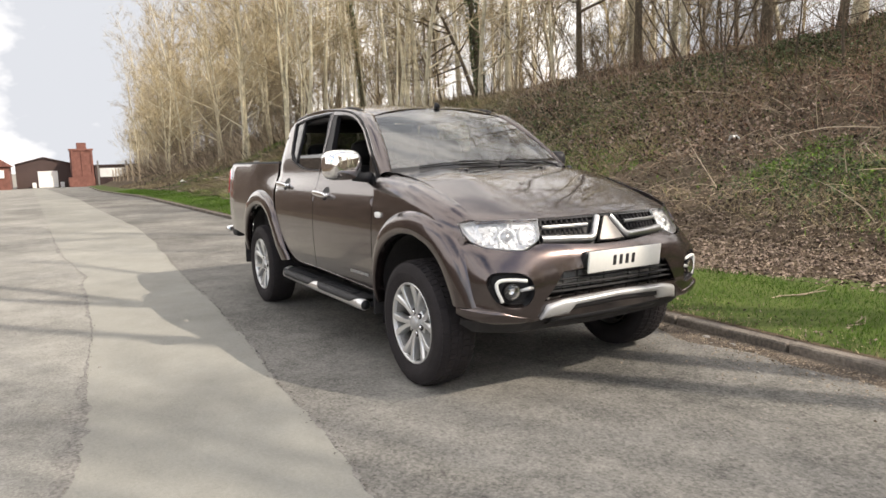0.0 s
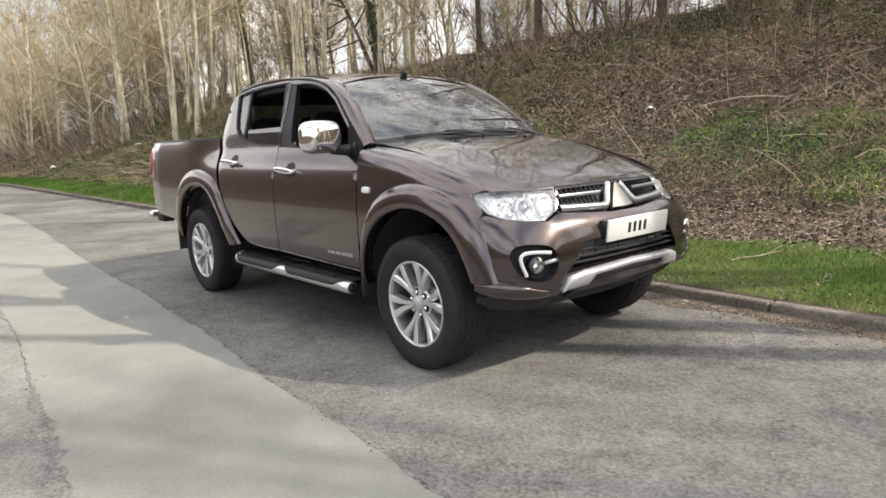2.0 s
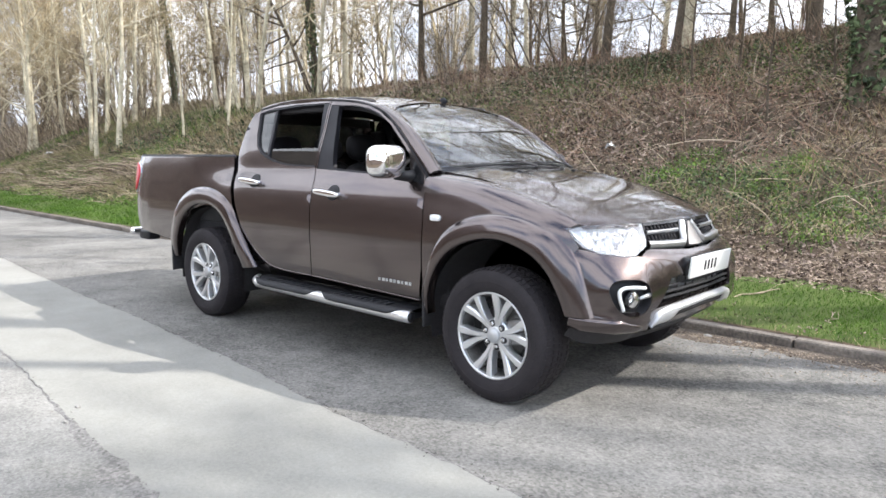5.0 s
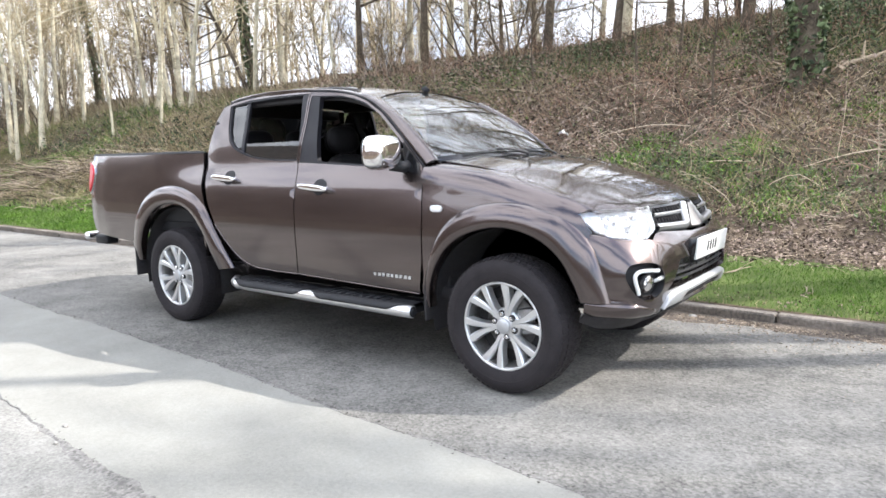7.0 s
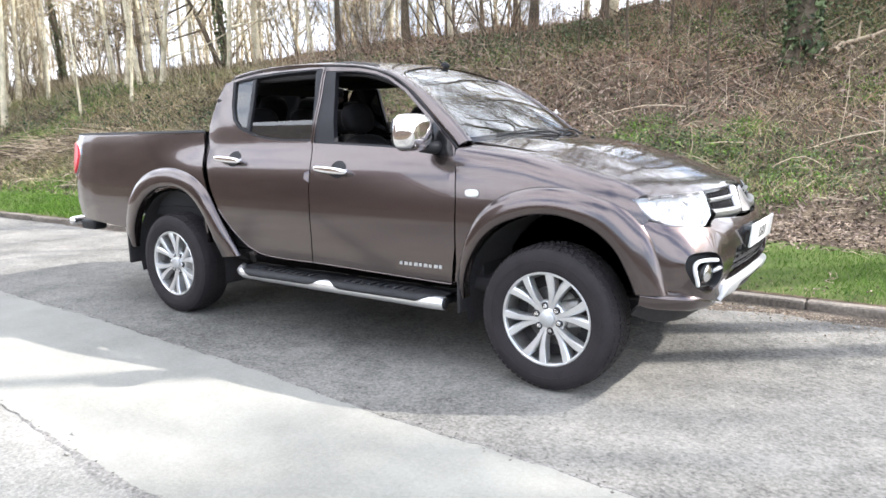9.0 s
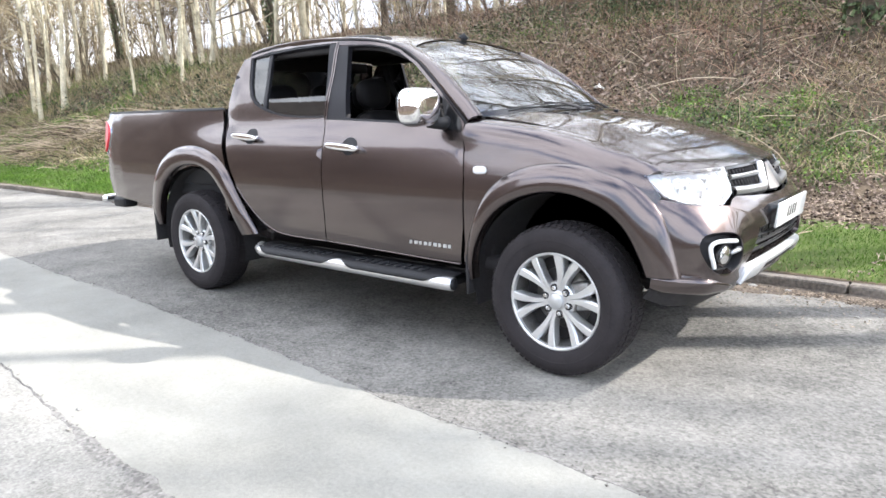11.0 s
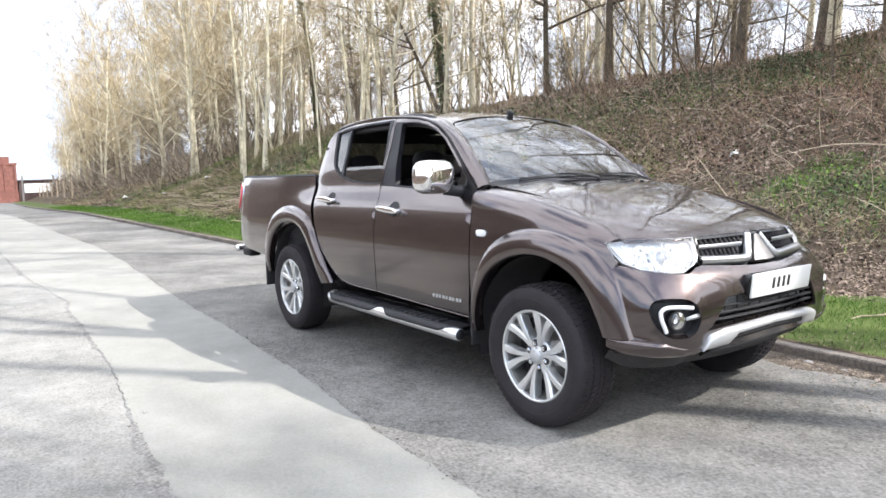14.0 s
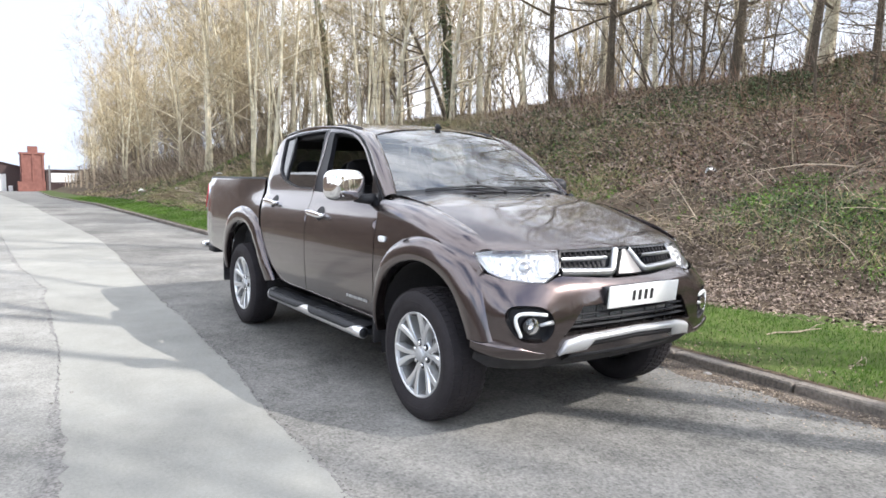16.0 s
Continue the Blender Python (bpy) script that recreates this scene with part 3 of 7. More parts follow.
def ivy_on(t, height, radius, seed, amount):
    """A coat of ivy round the lower trunk."""
    rs = np.random.RandomState(seed)
    z = rs.uniform(0, 1, amount) ** 1.25 * height
    a = rs.uniform(0, 6.28, amount)
    bulge = radius * (1.05 + 0.5 * rs.uniform(0, 1, amount) * (1 - z / height * 0.5)) + 0.04 * np.sin(z * 3 + a * 2)
    me = [c for c in t.children if c.name.startswith("trunk")][0].data
    co = np.empty(len(me.vertices) * 3)
    me.vertices.foreach_get("co", co)
    ring = co.reshape(-1, 3)[: 15 * 8].reshape(15, 8, 3).mean(1)
    cx, cy = np.interp(z, ring[:, 2], ring[:, 0]), np.interp(z, ring[:, 2], ring[:, 1])
    v, f = leaf_quads(np.stack([cx + bulge * np.cos(a), cy + bulge * np.sin(a), z], 1), 0.05, rs)
    raw("ivy", v, f, M_IVY, t)["kind"] = "stuff"


KINDS = {
    "pole": [tree("pole", 11, "tall slender leafless tree with pale bark"), tree("pole", 12, "tall slender leafless tree with pale bark"), tree("pole", 13, "tall slender leafless tree with pale bark")],
    "thin": [tree("thin", 21, "thin leafless sapling with pale bark"), tree("thin", 22, "thin leafless sapling with pale bark")],
    "edge": [tree("edge", 31, "leafless tree thick with tan twigs"), tree("edge", 32, "leafless tree thick with tan twigs"), tree("edge", 33, "leafless tree thick with tan twigs")],
    "big": [tree("big", 41, "broad old leafless tree with dark bark and ivy")],
    "dark": [tree("dark", 51, "leafless tree with dark bark"), tree("dark", 52, "leafless tree with dark bark")],
    "ivied": [tree("ivied", 55, "leafless tree with an ivy-clad trunk")],
    "mast": [tree("mast", 15, "tall straight leafless tree with a bare trunk"), tree("mast", 16, "tall straight leafless tree with a bare trunk")],
    "clump": [tree("clump", 61, "many-stemmed leafless hazel bush")],
}
ivy_on(KINDS["big"][0], 7.5, 0.20, 3, 3000)
ivy_on(KINDS["ivied"][0], 8.5, 0.14, 4, 2600)
FIRST = set()


def plant(kind, x, y, scale=1.0, lean=(0, 0), turn=None, sink=0.0):
    rs = random.Random(round(x * 131 + y * 17))
    src = KINDS[kind][rs.randrange(len(KINDS[kind]))] if not isinstance(turn, str) else KINDS[kind][int(turn[1:])]
    m = pose(x, y, float(bank_z(x, y)) - sink, lean[0], lean[1], rs.uniform(0, 360)) @ Matrix.Diagonal((scale, scale, scale, 1))
    if src not in FIRST:
        FIRST.add(src)
        src.matrix_basis = m
        return src
    c = src.copy()
    scene.collection.objects.link(c)
    for o in src.children:
        k = o.copy()
        scene.collection.objects.link(k)
        k.parent = c
        for o2 in o.children:
            k2 = o2.copy()
            scene.collection.objects.link(k2)
            k2.parent = k
    c.matrix_basis = m
    return c


def woods():
    # (kind, x, y, scale, lean about x, lean about y)
    for kind, x, y, s, lx, ly in (
            ("thin", -23.2, 6.1, 1.25, 0, -6), ("pole", -23.6, 7.1, 1.1, 0, -9), ("thin", -20.0, 7.7, 0.8, 0, -4), ("pole", -22.1, 10.2, 0.95, 0, -3), ("pole", -21.3, 10.1, 0.9, 2, -5), ("pole", -19.8, 10.1, 0.95, 0, -3),
            ("thin", -20.5, 11.1, 1.1, 0, 3), ("ivied", -30.0, 12.5, 0.9, 0, 0), ("dark", -18.3, 11.8, 0.95, 0, -26), ("ivied", -17.9, 11.7, 1.0, 0, -4), ("pole", -17.6, 12.7, 1.25, 0, -6), ("pole", -19.6, 14.5, 1.0, 0, -4), ("thin", -14.9, 12.7, 1.1, 0, -3),
            ("dark", -14.0, 13.0, 1.2, 0, 2), ("dark", -10.8, 12.3, 1.35, 0, 1), ("thin", -9.6, 12.8, 1.35, 0, 2), ("clump", -7.6, 11.2, 1.15, 0, 0), ("dark", -6.5, 11.6, 1.3, 0, -4), ("dark", -4.6, 11.3, 1.05, 0, -8), ("pole", -4.9, 12.4, 1.5, 0, 0),
            ("dark", -3.7, 12.0, 0.85, 0, 3), ("dark", -3.0, 12.4, 0.75, 0, 0), ("dark", -1.8, 11.0, 1.25, 0, 0), ("big", -0.12, 7.85, 1.0, 0, -1), ("pole", -13.0, 14.2, 1.25, 0, 1), ("pole", -11.8, 14.8, 1.25, 0, -3),
            ("pole", -32.0, 6.7, 1.0, 0, -10), ("pole", -25.8, 7.0, 1.0, 0, -8), ("pole", -32.5, 8.3, 1.0, 0, -6), ("pole", -38.0, 9.4, 1.0, 0, -4), ("edge", -53.6, 7.9, 1.05, 0, 0), ("edge", -41.0, 7.6, 1.0, 0, 0), ("pole", -33.6, 7.3, 1.1, 0, -6),
            ("clump", -10.2, 13.0, 1.0, 0, 0), ("clump", -2.4, 12.6, 0.9, 0, 0), ("clump", -28.0, 9.0, 0.9, 0, 0), ("pole", -27.8, 9.5, 1.1, 0, -5), ("pole", -29.5, 11.5, 1.1, 0, -3), ("thin", -25.0, 9.2, 1.2, 0, -2)):
        plant(kind, x, y, s, (lx, ly))
    for x, y, s in ((-1.39, 7.56, 0.30), (-3.2, 9.0, 0.36), (-4.5, 9.7, 0.32), (-5.3, 8.8, 0.28), (-2.7, 9.9, 0.42), (-0.9, 9.3, 0.3), (1.6, 8.8, 0.34)):
        plant("dark", x, y, s * 0.85, (0, 4))
    rs = random.Random(77)
    # the wood that closes the view further along the bank and behind its crest
    for k in range(94):
        x = -18 - 92 * (k / 94) ** 1.15 + rs.uniform(-1.5, 1.5)
        y = float(kerb_y(x)) + rs.uniform(5.0, 15) + (1.5 if x > -30 else 0)
        kind = rs.choice(("pole", "edge", "edge", "thin", "pole") if x > -38 else ("edge", "edge", "edge", "pole") if x > -58 else ("edge", "pole", "pole"))
        plant(kind, x, y, rs.uniform(0.85, 1.15), (rs.uniform(-3, 3), rs.uniform(-9, 1)))
    for k in range(30):
        x = -24 - 60 * (k / 30) + rs.uniform(-1, 1)
        plant("clump", x, float(kerb_y(x)) + rs.uniform(6.5, 11), rs.uniform(0.6, 1.1))
    for x, y, s in ((-12.4, 12.6, 0.6), (-14.8, 14.0, 0.7), (-8.6, 14.6, 0.7)):
        plant("clump", x, y, s)
    # scrub and thickets along the crest, and the wood behind it
    for k in range(18):
        x = -13.5 + 15.5 * k / 17 + rs.uniform(-0.4, 0.4)
        plant("clump", x, float(kerb_y(x)) + rs.uniform(9.6, 12.2), rs.uniform(0.22, 0.42))
    for k in range(9):
        x = -36 + 23 * k / 8 + rs.uniform(-0.7, 0.7)
        plant("clump", x, rs.uniform(11.5, 16.5), rs.uniform(0.55, 0.95))
    for k in range(8):
        plant("edge", -38 + 22 * k / 7 + rs.uniform(-1, 1), rs.uniform(14, 19), rs.uniform(0.75, 0.95))
    for k in range(26):
        x = rs.uniform(-42, -3)
        plant(rs.choice(("dark", "pole", "thin", "dark", "edge")), x, rs.uniform(14.0, 24), rs.uniform(0.7, 1.0), (rs.uniform(-3, 3), rs.uniform(-3, 3)))
    plant("dark", -0.4, 14.4, 1.5, (0, 2))
    # the same wood beyond the truck, whose shade falls on the road
    for kind, x, y, s in (("pole", 4.6, 8.4, 1.0), ("thin", 9.2, 8.2, 1.0), ("dark", 6.3, 13.6, 0.9), ("pole", 9.8, 14.0, 0.85), ("edge", 17.5, 8.0, 1.05), ("edge", 16.2, 6.1, 1.0), ("pole", 14.6, 6.2, 1.05), ("edge", 20.5, 9.4, 1.1), ("big", 24.0, 7.6, 1.05),
                          ("edge", 19.6, 6.4, 1.1), ("edge", 25.5, 11.4, 1.2), ("edge", 22.4, 6.2, 1.15), ("pole", 27.0, 9.4, 1.2), ("edge", 22.6, 11.0, 1.1), ("edge", 29.5, 12.5, 1.25), ("edge", 31.0, 9.6, 1.25), ("thin", 13.2, 7.4, 1.2), ("pole", 13.4, 6.6, 1.4), ("pole", 15.2, 7.0, 1.45), ("pole", 13.8, 5.8, 1.2), ("pole", 17.6, 6.6, 1.4),
                          ("mast", 4.9, 5.4, 1.0), ("mast", 6.2, 4.6, 1.05), ("mast", 6.9, 5.9, 1.0), ("mast", 8.3, 6.2, 1.05), ("mast", 11.0, 4.3, 1.0), ("mast", 13.3, 5.6, 1.1)):
        plant(kind, x, y, s, (0, rs.uniform(-4, 4)))


woods()


def far_wood(places, name, seed, label):
    """The depth of the wood, too far off to tell its trees apart: slender leaning trunks, limbs and a haze of twigs in one mesh."""
    rs = np.random.RandomState(seed)
    limbs, A, B = [], [], []
    for x, y, h in places:
        base = [x, y, float(bank_z(x, y)) - 0.3]
        trunk = grow(rs, base, [rs.normal(0, 0.07) - 0.05, rs.normal(0, 0.05), 1.0], h, 0.0075 * h, 0.012, 8, 0.03, 0.02)
        limbs.append(trunk)
        P = np.array([p for p, _ in trunk])
        for k in range(16):
            f = rs.uniform(0.12, 0.97)
            p = np.array([np.interp(f * 8, np.arange(9), P[:, i]) for i in range(3)])
            a = rs.uniform(0, 6.28)
            L = h * (0.09 + 0.17 * (1 - f)) * rs.uniform(0.6, 1.3)
            br = grow(rs, p, [math.cos(a), math.sin(a), rs.uniform(0.3, 1.1)], L, 0.0022 * h, 0.006, 4, 0.12, 0.05)
            limbs.append(br)
            Q = np.array([q for q, _ in br])
            n = 34
            g = rs.uniform(0.5, 4.0, n)
            at = np.stack([np.interp(g, np.arange(5), Q[:, i]) for i in range(3)], 1) + rs.normal(0, 0.10, (n, 3))
            d = rs.normal(0, 0.7, (n, 3)) + (Q[4] - Q[0]) / L * 0.6 + [0, 0, 0.25]
            d *= (rs.uniform(0.5, 1.5, n) / np.linalg.norm(d, axis=1))[:, None]
            A.append(at)
            B.append(at + d)
    v1, f1 = bars(limbs, 4)
    A, B = np.concatenate(A), np.concatenate(B)
    w = rs.normal(0, 1, A.shape)
    w *= 0.0085 / np.linalg.norm(w, axis=1)[:, None]
    M = (A + B) / 2 + rs.normal(0, 0.06, A.shape)
    v2 = np.stack([A - w, A + w, M + w * 0.8, M - w * 0.8, B], 1).reshape(-1, 3)
    k = np.arange(len(A))[:, None] * 5 + len(v1)
    f2 = (k + np.array([[0, 1, 2, 3]])).tolist() + (k + np.array([[3, 2, 4]])).tolist()
    tagged(raw(name, np.concatenate([v1, v2]), f1.tolist() + f2, M_TWIG), label, "woodland", kind="stuff")


def far_places():
    rs = random.Random(91)
    out = [(rs.uniform(-74, -19), rs.uniform(17, 34), rs.uniform(9, 15)) for k in range(60)]
    for k in range(36):
        x = -50 - 70 * (k / 36) + rs.uniform(-1.5, 1.5)
        out.append((x, float(kerb_y(x)) + rs.uniform(5.0, 14.0), rs.uniform(8, 13.5)))
    for k in range(14):
        out.append((-118 - 3.0 * k, 13.5 + 0.3 * k + rs.uniform(-2, 2), rs.uniform(5.5, 8.5)))
    return out


far_wood(far_places(), "far_wood", 92, "dense leafless wood far along the bank")

# ---- undergrowth on the verge and the bank ----
def scatter(n, x0, x1, d0, d1, rs, mask=None, near=1.0):
    """Places on the bank: x between x0 and x1, d0 to d1 from the kerb, kept where mask(x, y) exceeds a random number."""
    x = x1 - (x1 - x0) * rs.uniform(0, 1, n) ** near
    d = rs.uniform(d0, d1, n)
    y = kerb_y(x) + d
    if mask is not None:
        keep = mask(x, y, d) > rs.uniform(0, 1, n)
        x, y = x[keep], y[keep]
    return np.stack([x, y, bank_z(x, y)], 1)


def blades(P, h, w, rs, lean=0.5):
    n = len(P)
    a = rs.uniform(0, 6.28, n)
    side = np.stack([np.cos(a), np.sin(a), 0 * a], 1) * (w * rs.uniform(0.7, 1.3, n))[:, None]
    H = h * rs.uniform(0.45, 1.3, n)
    tip = P + np.stack([rs.normal(0, lean, n) * H, rs.normal(0, lean, n) * H, H], 1)
    v = np.stack([P - side, P + side, tip], 1).reshape(-1, 3)
    return v, np.arange(3 * n).reshape(-1, 3)


def stems(P, length, r, rs, droop, rise, seg=5):
    """Arching dead stalks, three-sided."""
    n = len(P)
    a = rs.uniform(0, 6.28, n)
    L = length * rs.uniform(0.5, 1.4, n)
    d = np.stack([np.cos(a), np.sin(a), rise * rs.uniform(0.3, 1.6, n)], 1)
    d /= np.linalg.norm(d, axis=1)[:, None]
    pts, p = [], P.copy()
    for k in range(seg + 1):
        pts.append(p.copy())
        d = d + rs.normal(0, 0.10, (n, 3)) - np.array([0, 0, droop])
        d /= np.linalg.norm(d, axis=1)[:, None]
        p = p + d * (L / seg)[:, None]
        p[:, 2] = np.maximum(p[:, 2], bank_z(p[:, 0], p[:, 1]) + 0.01)
    pts = np.array(pts)
    rr = r * rs.uniform(0.6, 1.4, n)
    rings = []
    for k in range(seg + 1):
        q = rr * (1 - 0.75 * k / seg)
        rings.append(np.stack([pts[k] + np.stack([q * math.cos(t), q * math.sin(t) * 0.7, q * math.sin(t)], 1) for t in (0.3, 2.4, 4.5)], 1))
    V = np.stack(rings, 1)
    base = np.arange(n)[:, None, None] * (seg + 1) * 3
    k, j = np.arange(seg)[None, :, None] * 3, np.arange(3)[None, None]
    i0, i1 = base + k + j, base + k + (j + 1) % 3
    F = np.stack([i0, i1, i1 + 3, i0 + 3], -1).reshape(-1, 4)
    return V.reshape(-1, 3), F


def stuff(name, vf, material, label, category):
    return tagged(raw(name, vf[0], vf[1], material), label, category, kind="stuff")


def joined(*many):
    V, F, n = [], [], 0
    for v, f in many:
        V.append(v)
        F += (f + n).tolist()
        n += len(v)
    return np.concatenate(V), F


def patches(x, y, spots):
    m = 0.0
    for px, py, r in spots:
        m = np.maximum(m, np.exp(-(((x - px) ** 2 + (y - py) ** 2) / r**2) ** 1.5))
    return m


def olive(x, y, d):
    """Low greenery: a broad belt above the leaf litter, then scattered."""
    belt = np.exp(-((d - 3.75) / 0.75) ** 2) * np.clip((x + 2.9) / 0.9, 0, 1)
    return np.clip(belt * (0.50 + 0.6 * wave(x, y, 1.7, 21)) + np.clip((d - 3.2) / 3, 0, 1) * np.clip(0.34 + 0.8 * wave(x, y, 1.1, 22), 0.05, 0.9), 0, 1)


def dry(x, y, d):
    return np.clip(0.30 - 0.6 * wave(x, y, 0.8, 23) + 0.3 * wave(x, y, 3.0, 24), 0.05, 1)


def heap(x, y, d):
    """Height of the bramble mounds along the crest."""
    return np.clip(0.42 + 0.55 * wave(x, y, 1.2, 33), 0, 1) * np.exp(-((d - 9.7) / 1.3) ** 2)


def undergrowth():
    rs = np.random.RandomState(8)
    edge = lambda x, y, d: np.clip((1.62 + 0.22 * wave(x, y, 2.2, 31) - d) / 0.25, 0, 1)
    worn = lambda x, y, d: edge(x, y, d) * np.clip(0.75 + 0.5 * wave(x, y, 2.5, 32), 0.25, 1) * np.clip((d - 0.10) / 0.22, 0.25, 1)
    stuff("grass", joined(blades(scatter(170000, -9, 7, 0.115, 1.85, rs, worn), 0.040, 0.0032, rs, 0.4), blades(scatter(60000, -45, -9, 0.115, 1.85, rs, worn, 1.6), 0.06, 0.008, rs)), M_GRASS, "short bright green verge grass along the kerb", "grass")
    stuff("dry_grass", joined(blades(scatter(26000, -9, 7, 0.122, 1.75, rs, lambda x, y, d: np.clip(1.0 - 3.0 * (d - 0.16), 0.07, 1) * np.clip(0.6 + wave(x, y, 2.5, 43), 0.1, 1)), 0.035, 0.003, rs, 1.0), blades(scatter(150000, -16, 7, 2.9, 13.0, rs, dry), 0.16, 0.0045, rs, 1.1), blades(scatter(90000, -32, -7, 2.2, 11, rs, lambda x, y, d: np.clip(0.65 + wave(x, y, 0.6, 45), 0, 1)), 0.2, 0.007, rs, 1.0), blades(scatter(60000, -60, -14, 1.7, 12, rs, lambda x, y, d: np.clip(0.75 + wave(x, y, 0.5, 25), 0, 1), 1.5), 0.15, 0.012, rs, 1.1)), M_DRYGRASS, "dry straw-coloured grass on the bank", "grass")
    low = lambda x, y, d: np.clip(1.2 - abs(d - 2.3) / 1.6, 0.22, 1)
    P = scatter(30000, -12, 4, 4.0, 9.6, rs, lambda x, y, d: np.clip(0.32 + 0.8 * wave(x, y, 1.2, 34) + 0.06 * (-2 - x), 0, 1))
    P[:, 2] += rs.uniform(0, 1, len(P)) ** 2 * 0.45
    stuff("leaf_litter", joined(leaf_quads(scatter(95000, -8, 7, 1.45, 6.5, rs, low) + [0, 0, 0.015], 0.018, rs, 0.55), leaf_quads(scatter(30000, -14, 7, 5, 14, rs) + [0, 0, 0.02], 0.034, rs, 0.4), leaf_quads(P, 0.03, rs, 0.2), leaf_quads(scatter(1300, -3, 7, 0.12, 0.75, rs, lambda x, y, d: np.clip(1.15 - 1.9 * (d - 0.12), 0.08, 1)) + [0, 0, 0.03], 0.011, rs, 0.5), leaf_quads(scatter(22000, -60, -8, 1.6, 9, rs, None, 1.6) + [0, 0, 0.02], 0.06, rs, 0.5)), M_LEAF, "brown dead leaves on the bank", "leaf litter")
    P = scatter(190000, -14, 7, 2.6, 13.5, rs, olive)
    P[:, 2] += rs.uniform(0.01, 0.16, len(P))
    R = scatter(70000, -13, 5, 7.6, 12.2, rs, lambda x, y, d: np.clip(1.6 * heap(x, y, d), 0, 1))
    R[:, 2] += rs.uniform(0.1, 1, len(R)) ** 0.6 * heap(R[:, 0], R[:, 1], R[:, 1] - kerb_y(R[:, 0])) * 1.0
    Q = scatter(30000, -60, -9, 5.0, 13, rs, lambda x, y, d: np.clip(0.1 + 0.9 * wave(x, y, 0.45, 26), 0, 1), 1.5)
    Q[:, 2] += rs.uniform(0.02, 0.4, len(Q))
    stuff("ivy_cover", joined(leaf_quads(P, 0.020, rs, 0.3), leaf_quads(R, 0.030, rs, 0.2), leaf_quads(Q, 0.042, rs, 0.3)), M_IVY, "low ivy and bramble leaves covering the bank", "ivy")
    bright = ((-0.7, 5.4, 0.42), (-1.95, 6.45, 0.36), (0.52, 4.63, 0.28), (1.36, 4.46, 0.34), (-0.41, 5.96, 0.34), (-2.04, 10.7, 0.5), (-1.52, 9.47, 0.4), (2.4, 5.2, 0.6), (3.4, 4.7, 0.5), (0.1, 5.0, 0.5), (-2.1, 5.7, 0.4), (0.8, 7.2, 0.4), (-6.5, 9.6, 0.6), (0.2, 4.45, 0.3))
    P = scatter(230000, -10, 7, 2.5, 11, rs, lambda x, y, d: np.maximum(0.6 * patches(x, y, bright), 0.22 * olive(x, y, d)))
    P2 = P[::3].copy()
    P2[:, 2] += rs.uniform(0.02, 0.12, len(P2))
    stuff("weeds", joined(blades(P, 0.10, 0.005, rs, 0.6), leaf_quads(P2, 0.020, rs, 0.3), blades(scatter(170000, -32, -4.5, 1.6, 10.5, rs, lambda x, y, d: np.clip(0.3 + 0.8 * wave(x, y, 0.7, 46), 0.06, 1) * np.clip((11 - d) / 5, 0, 1)), 0.16, 0.007, rs, 0.7), blades(scatter(40000, -55, -10, 1.5, 6.5, rs, lambda x, y, d: np.clip(0.12 + wave(x, y, 0.6, 28), 0, 1) * np.clip((7 - d) / 4, 0, 1), 1.4), 0.09, 0.012, rs, 0.7)), M_NETTLE, "fresh green weeds in patches on the bank", "weeds")
    stuff("dead_stems", joined(stems(scatter(1300, -13, 5, 4.6, 11.5, rs), 0.5, 0.0062, rs, 0.20, 0.8, 4), stems(scatter(3800, -8, 7, 1.5, 3.6, rs), 0.22, 0.0030, rs, 0.15, 0.25, 3), stems(scatter(5200, -14, 7, 2.9, 13.5, rs), 0.40, 0.0046, rs, 0.12, 0.45), stems(scatter(420, -13, 6, 3.4, 11.5, rs), 1.1, 0.008, rs, 0.10, 0.5), stems(scatter(160, -14, 7, 2.9, 13, rs), 1.0, 0.006, rs, 0.20, 1.4), stems(scatter(600, -60, -12, 2.3, 12, rs, None, 1.5), 0.8, 0.010, rs, 0.15, 0.8), stems(scatter(260, -14, 7, 3.6, 13, rs), 0.8, 0.005, rs, -0.02, 4.0), stems(scatter(1300, -70, -16, 6.5, 14, rs, None, 1.3), 1.3, 0.008, rs, 0.0, 3.0), stems(scatter(4200, -115, -30, 4.0, 9.5, rs), 1.9, 0.012, rs, 0.02, 1.6, 4), stems(scatter(1200, -33, -8, 5.0, 11, rs), 0.8, 0.006, rs, 0.05, 1.8, 4)), M_STEM, "dead bramble stalks and twigs on the bank", "brambles")
    tangle = lambda x, y, d: np.clip(np.exp(-((d - 6.6) / 2.0) ** 2) * (0.45 + 0.5 * wave(x, y, 1.0, 35)) + 1.3 * heap(x, y, d), 0, 1)
    stuff("bramble_tangle", joined(stems(scatter(17000, -12, 5, 3.8, 12, rs, tangle), 0.5, 0.0044, rs, 0.22, 1.2, 4), stems(scatter(3000, -12, 5, 5.5, 12, rs, tangle), 0.6, 0.0035, rs, 0.03, 2.6, 4), stems(scatter(2600, -15, 5, 8.4, 12.6, rs), 0.75, 0.0048, rs, 0.03, 2.8, 4)), M_SCRUB, "reddish-brown tangle of arching bramble canes", "brambles")
    # brashwood heaped between the far verge and the trees
    brash = lambda x, y, d: np.exp(-(((x + 17) / 7.0) ** 2 + ((d - 3.4 - 0.05 * (x + 17)) / 1.1) ** 2)) * np.clip(0.6 + 0.7 * wave(x, y, 0.9, 44), 0.1, 1)
    P = scatter(12000, -34, -9, 1.5, 6.5, rs, brash)
    P[:, 2] += rs.uniform(0, 0.25, len(P))
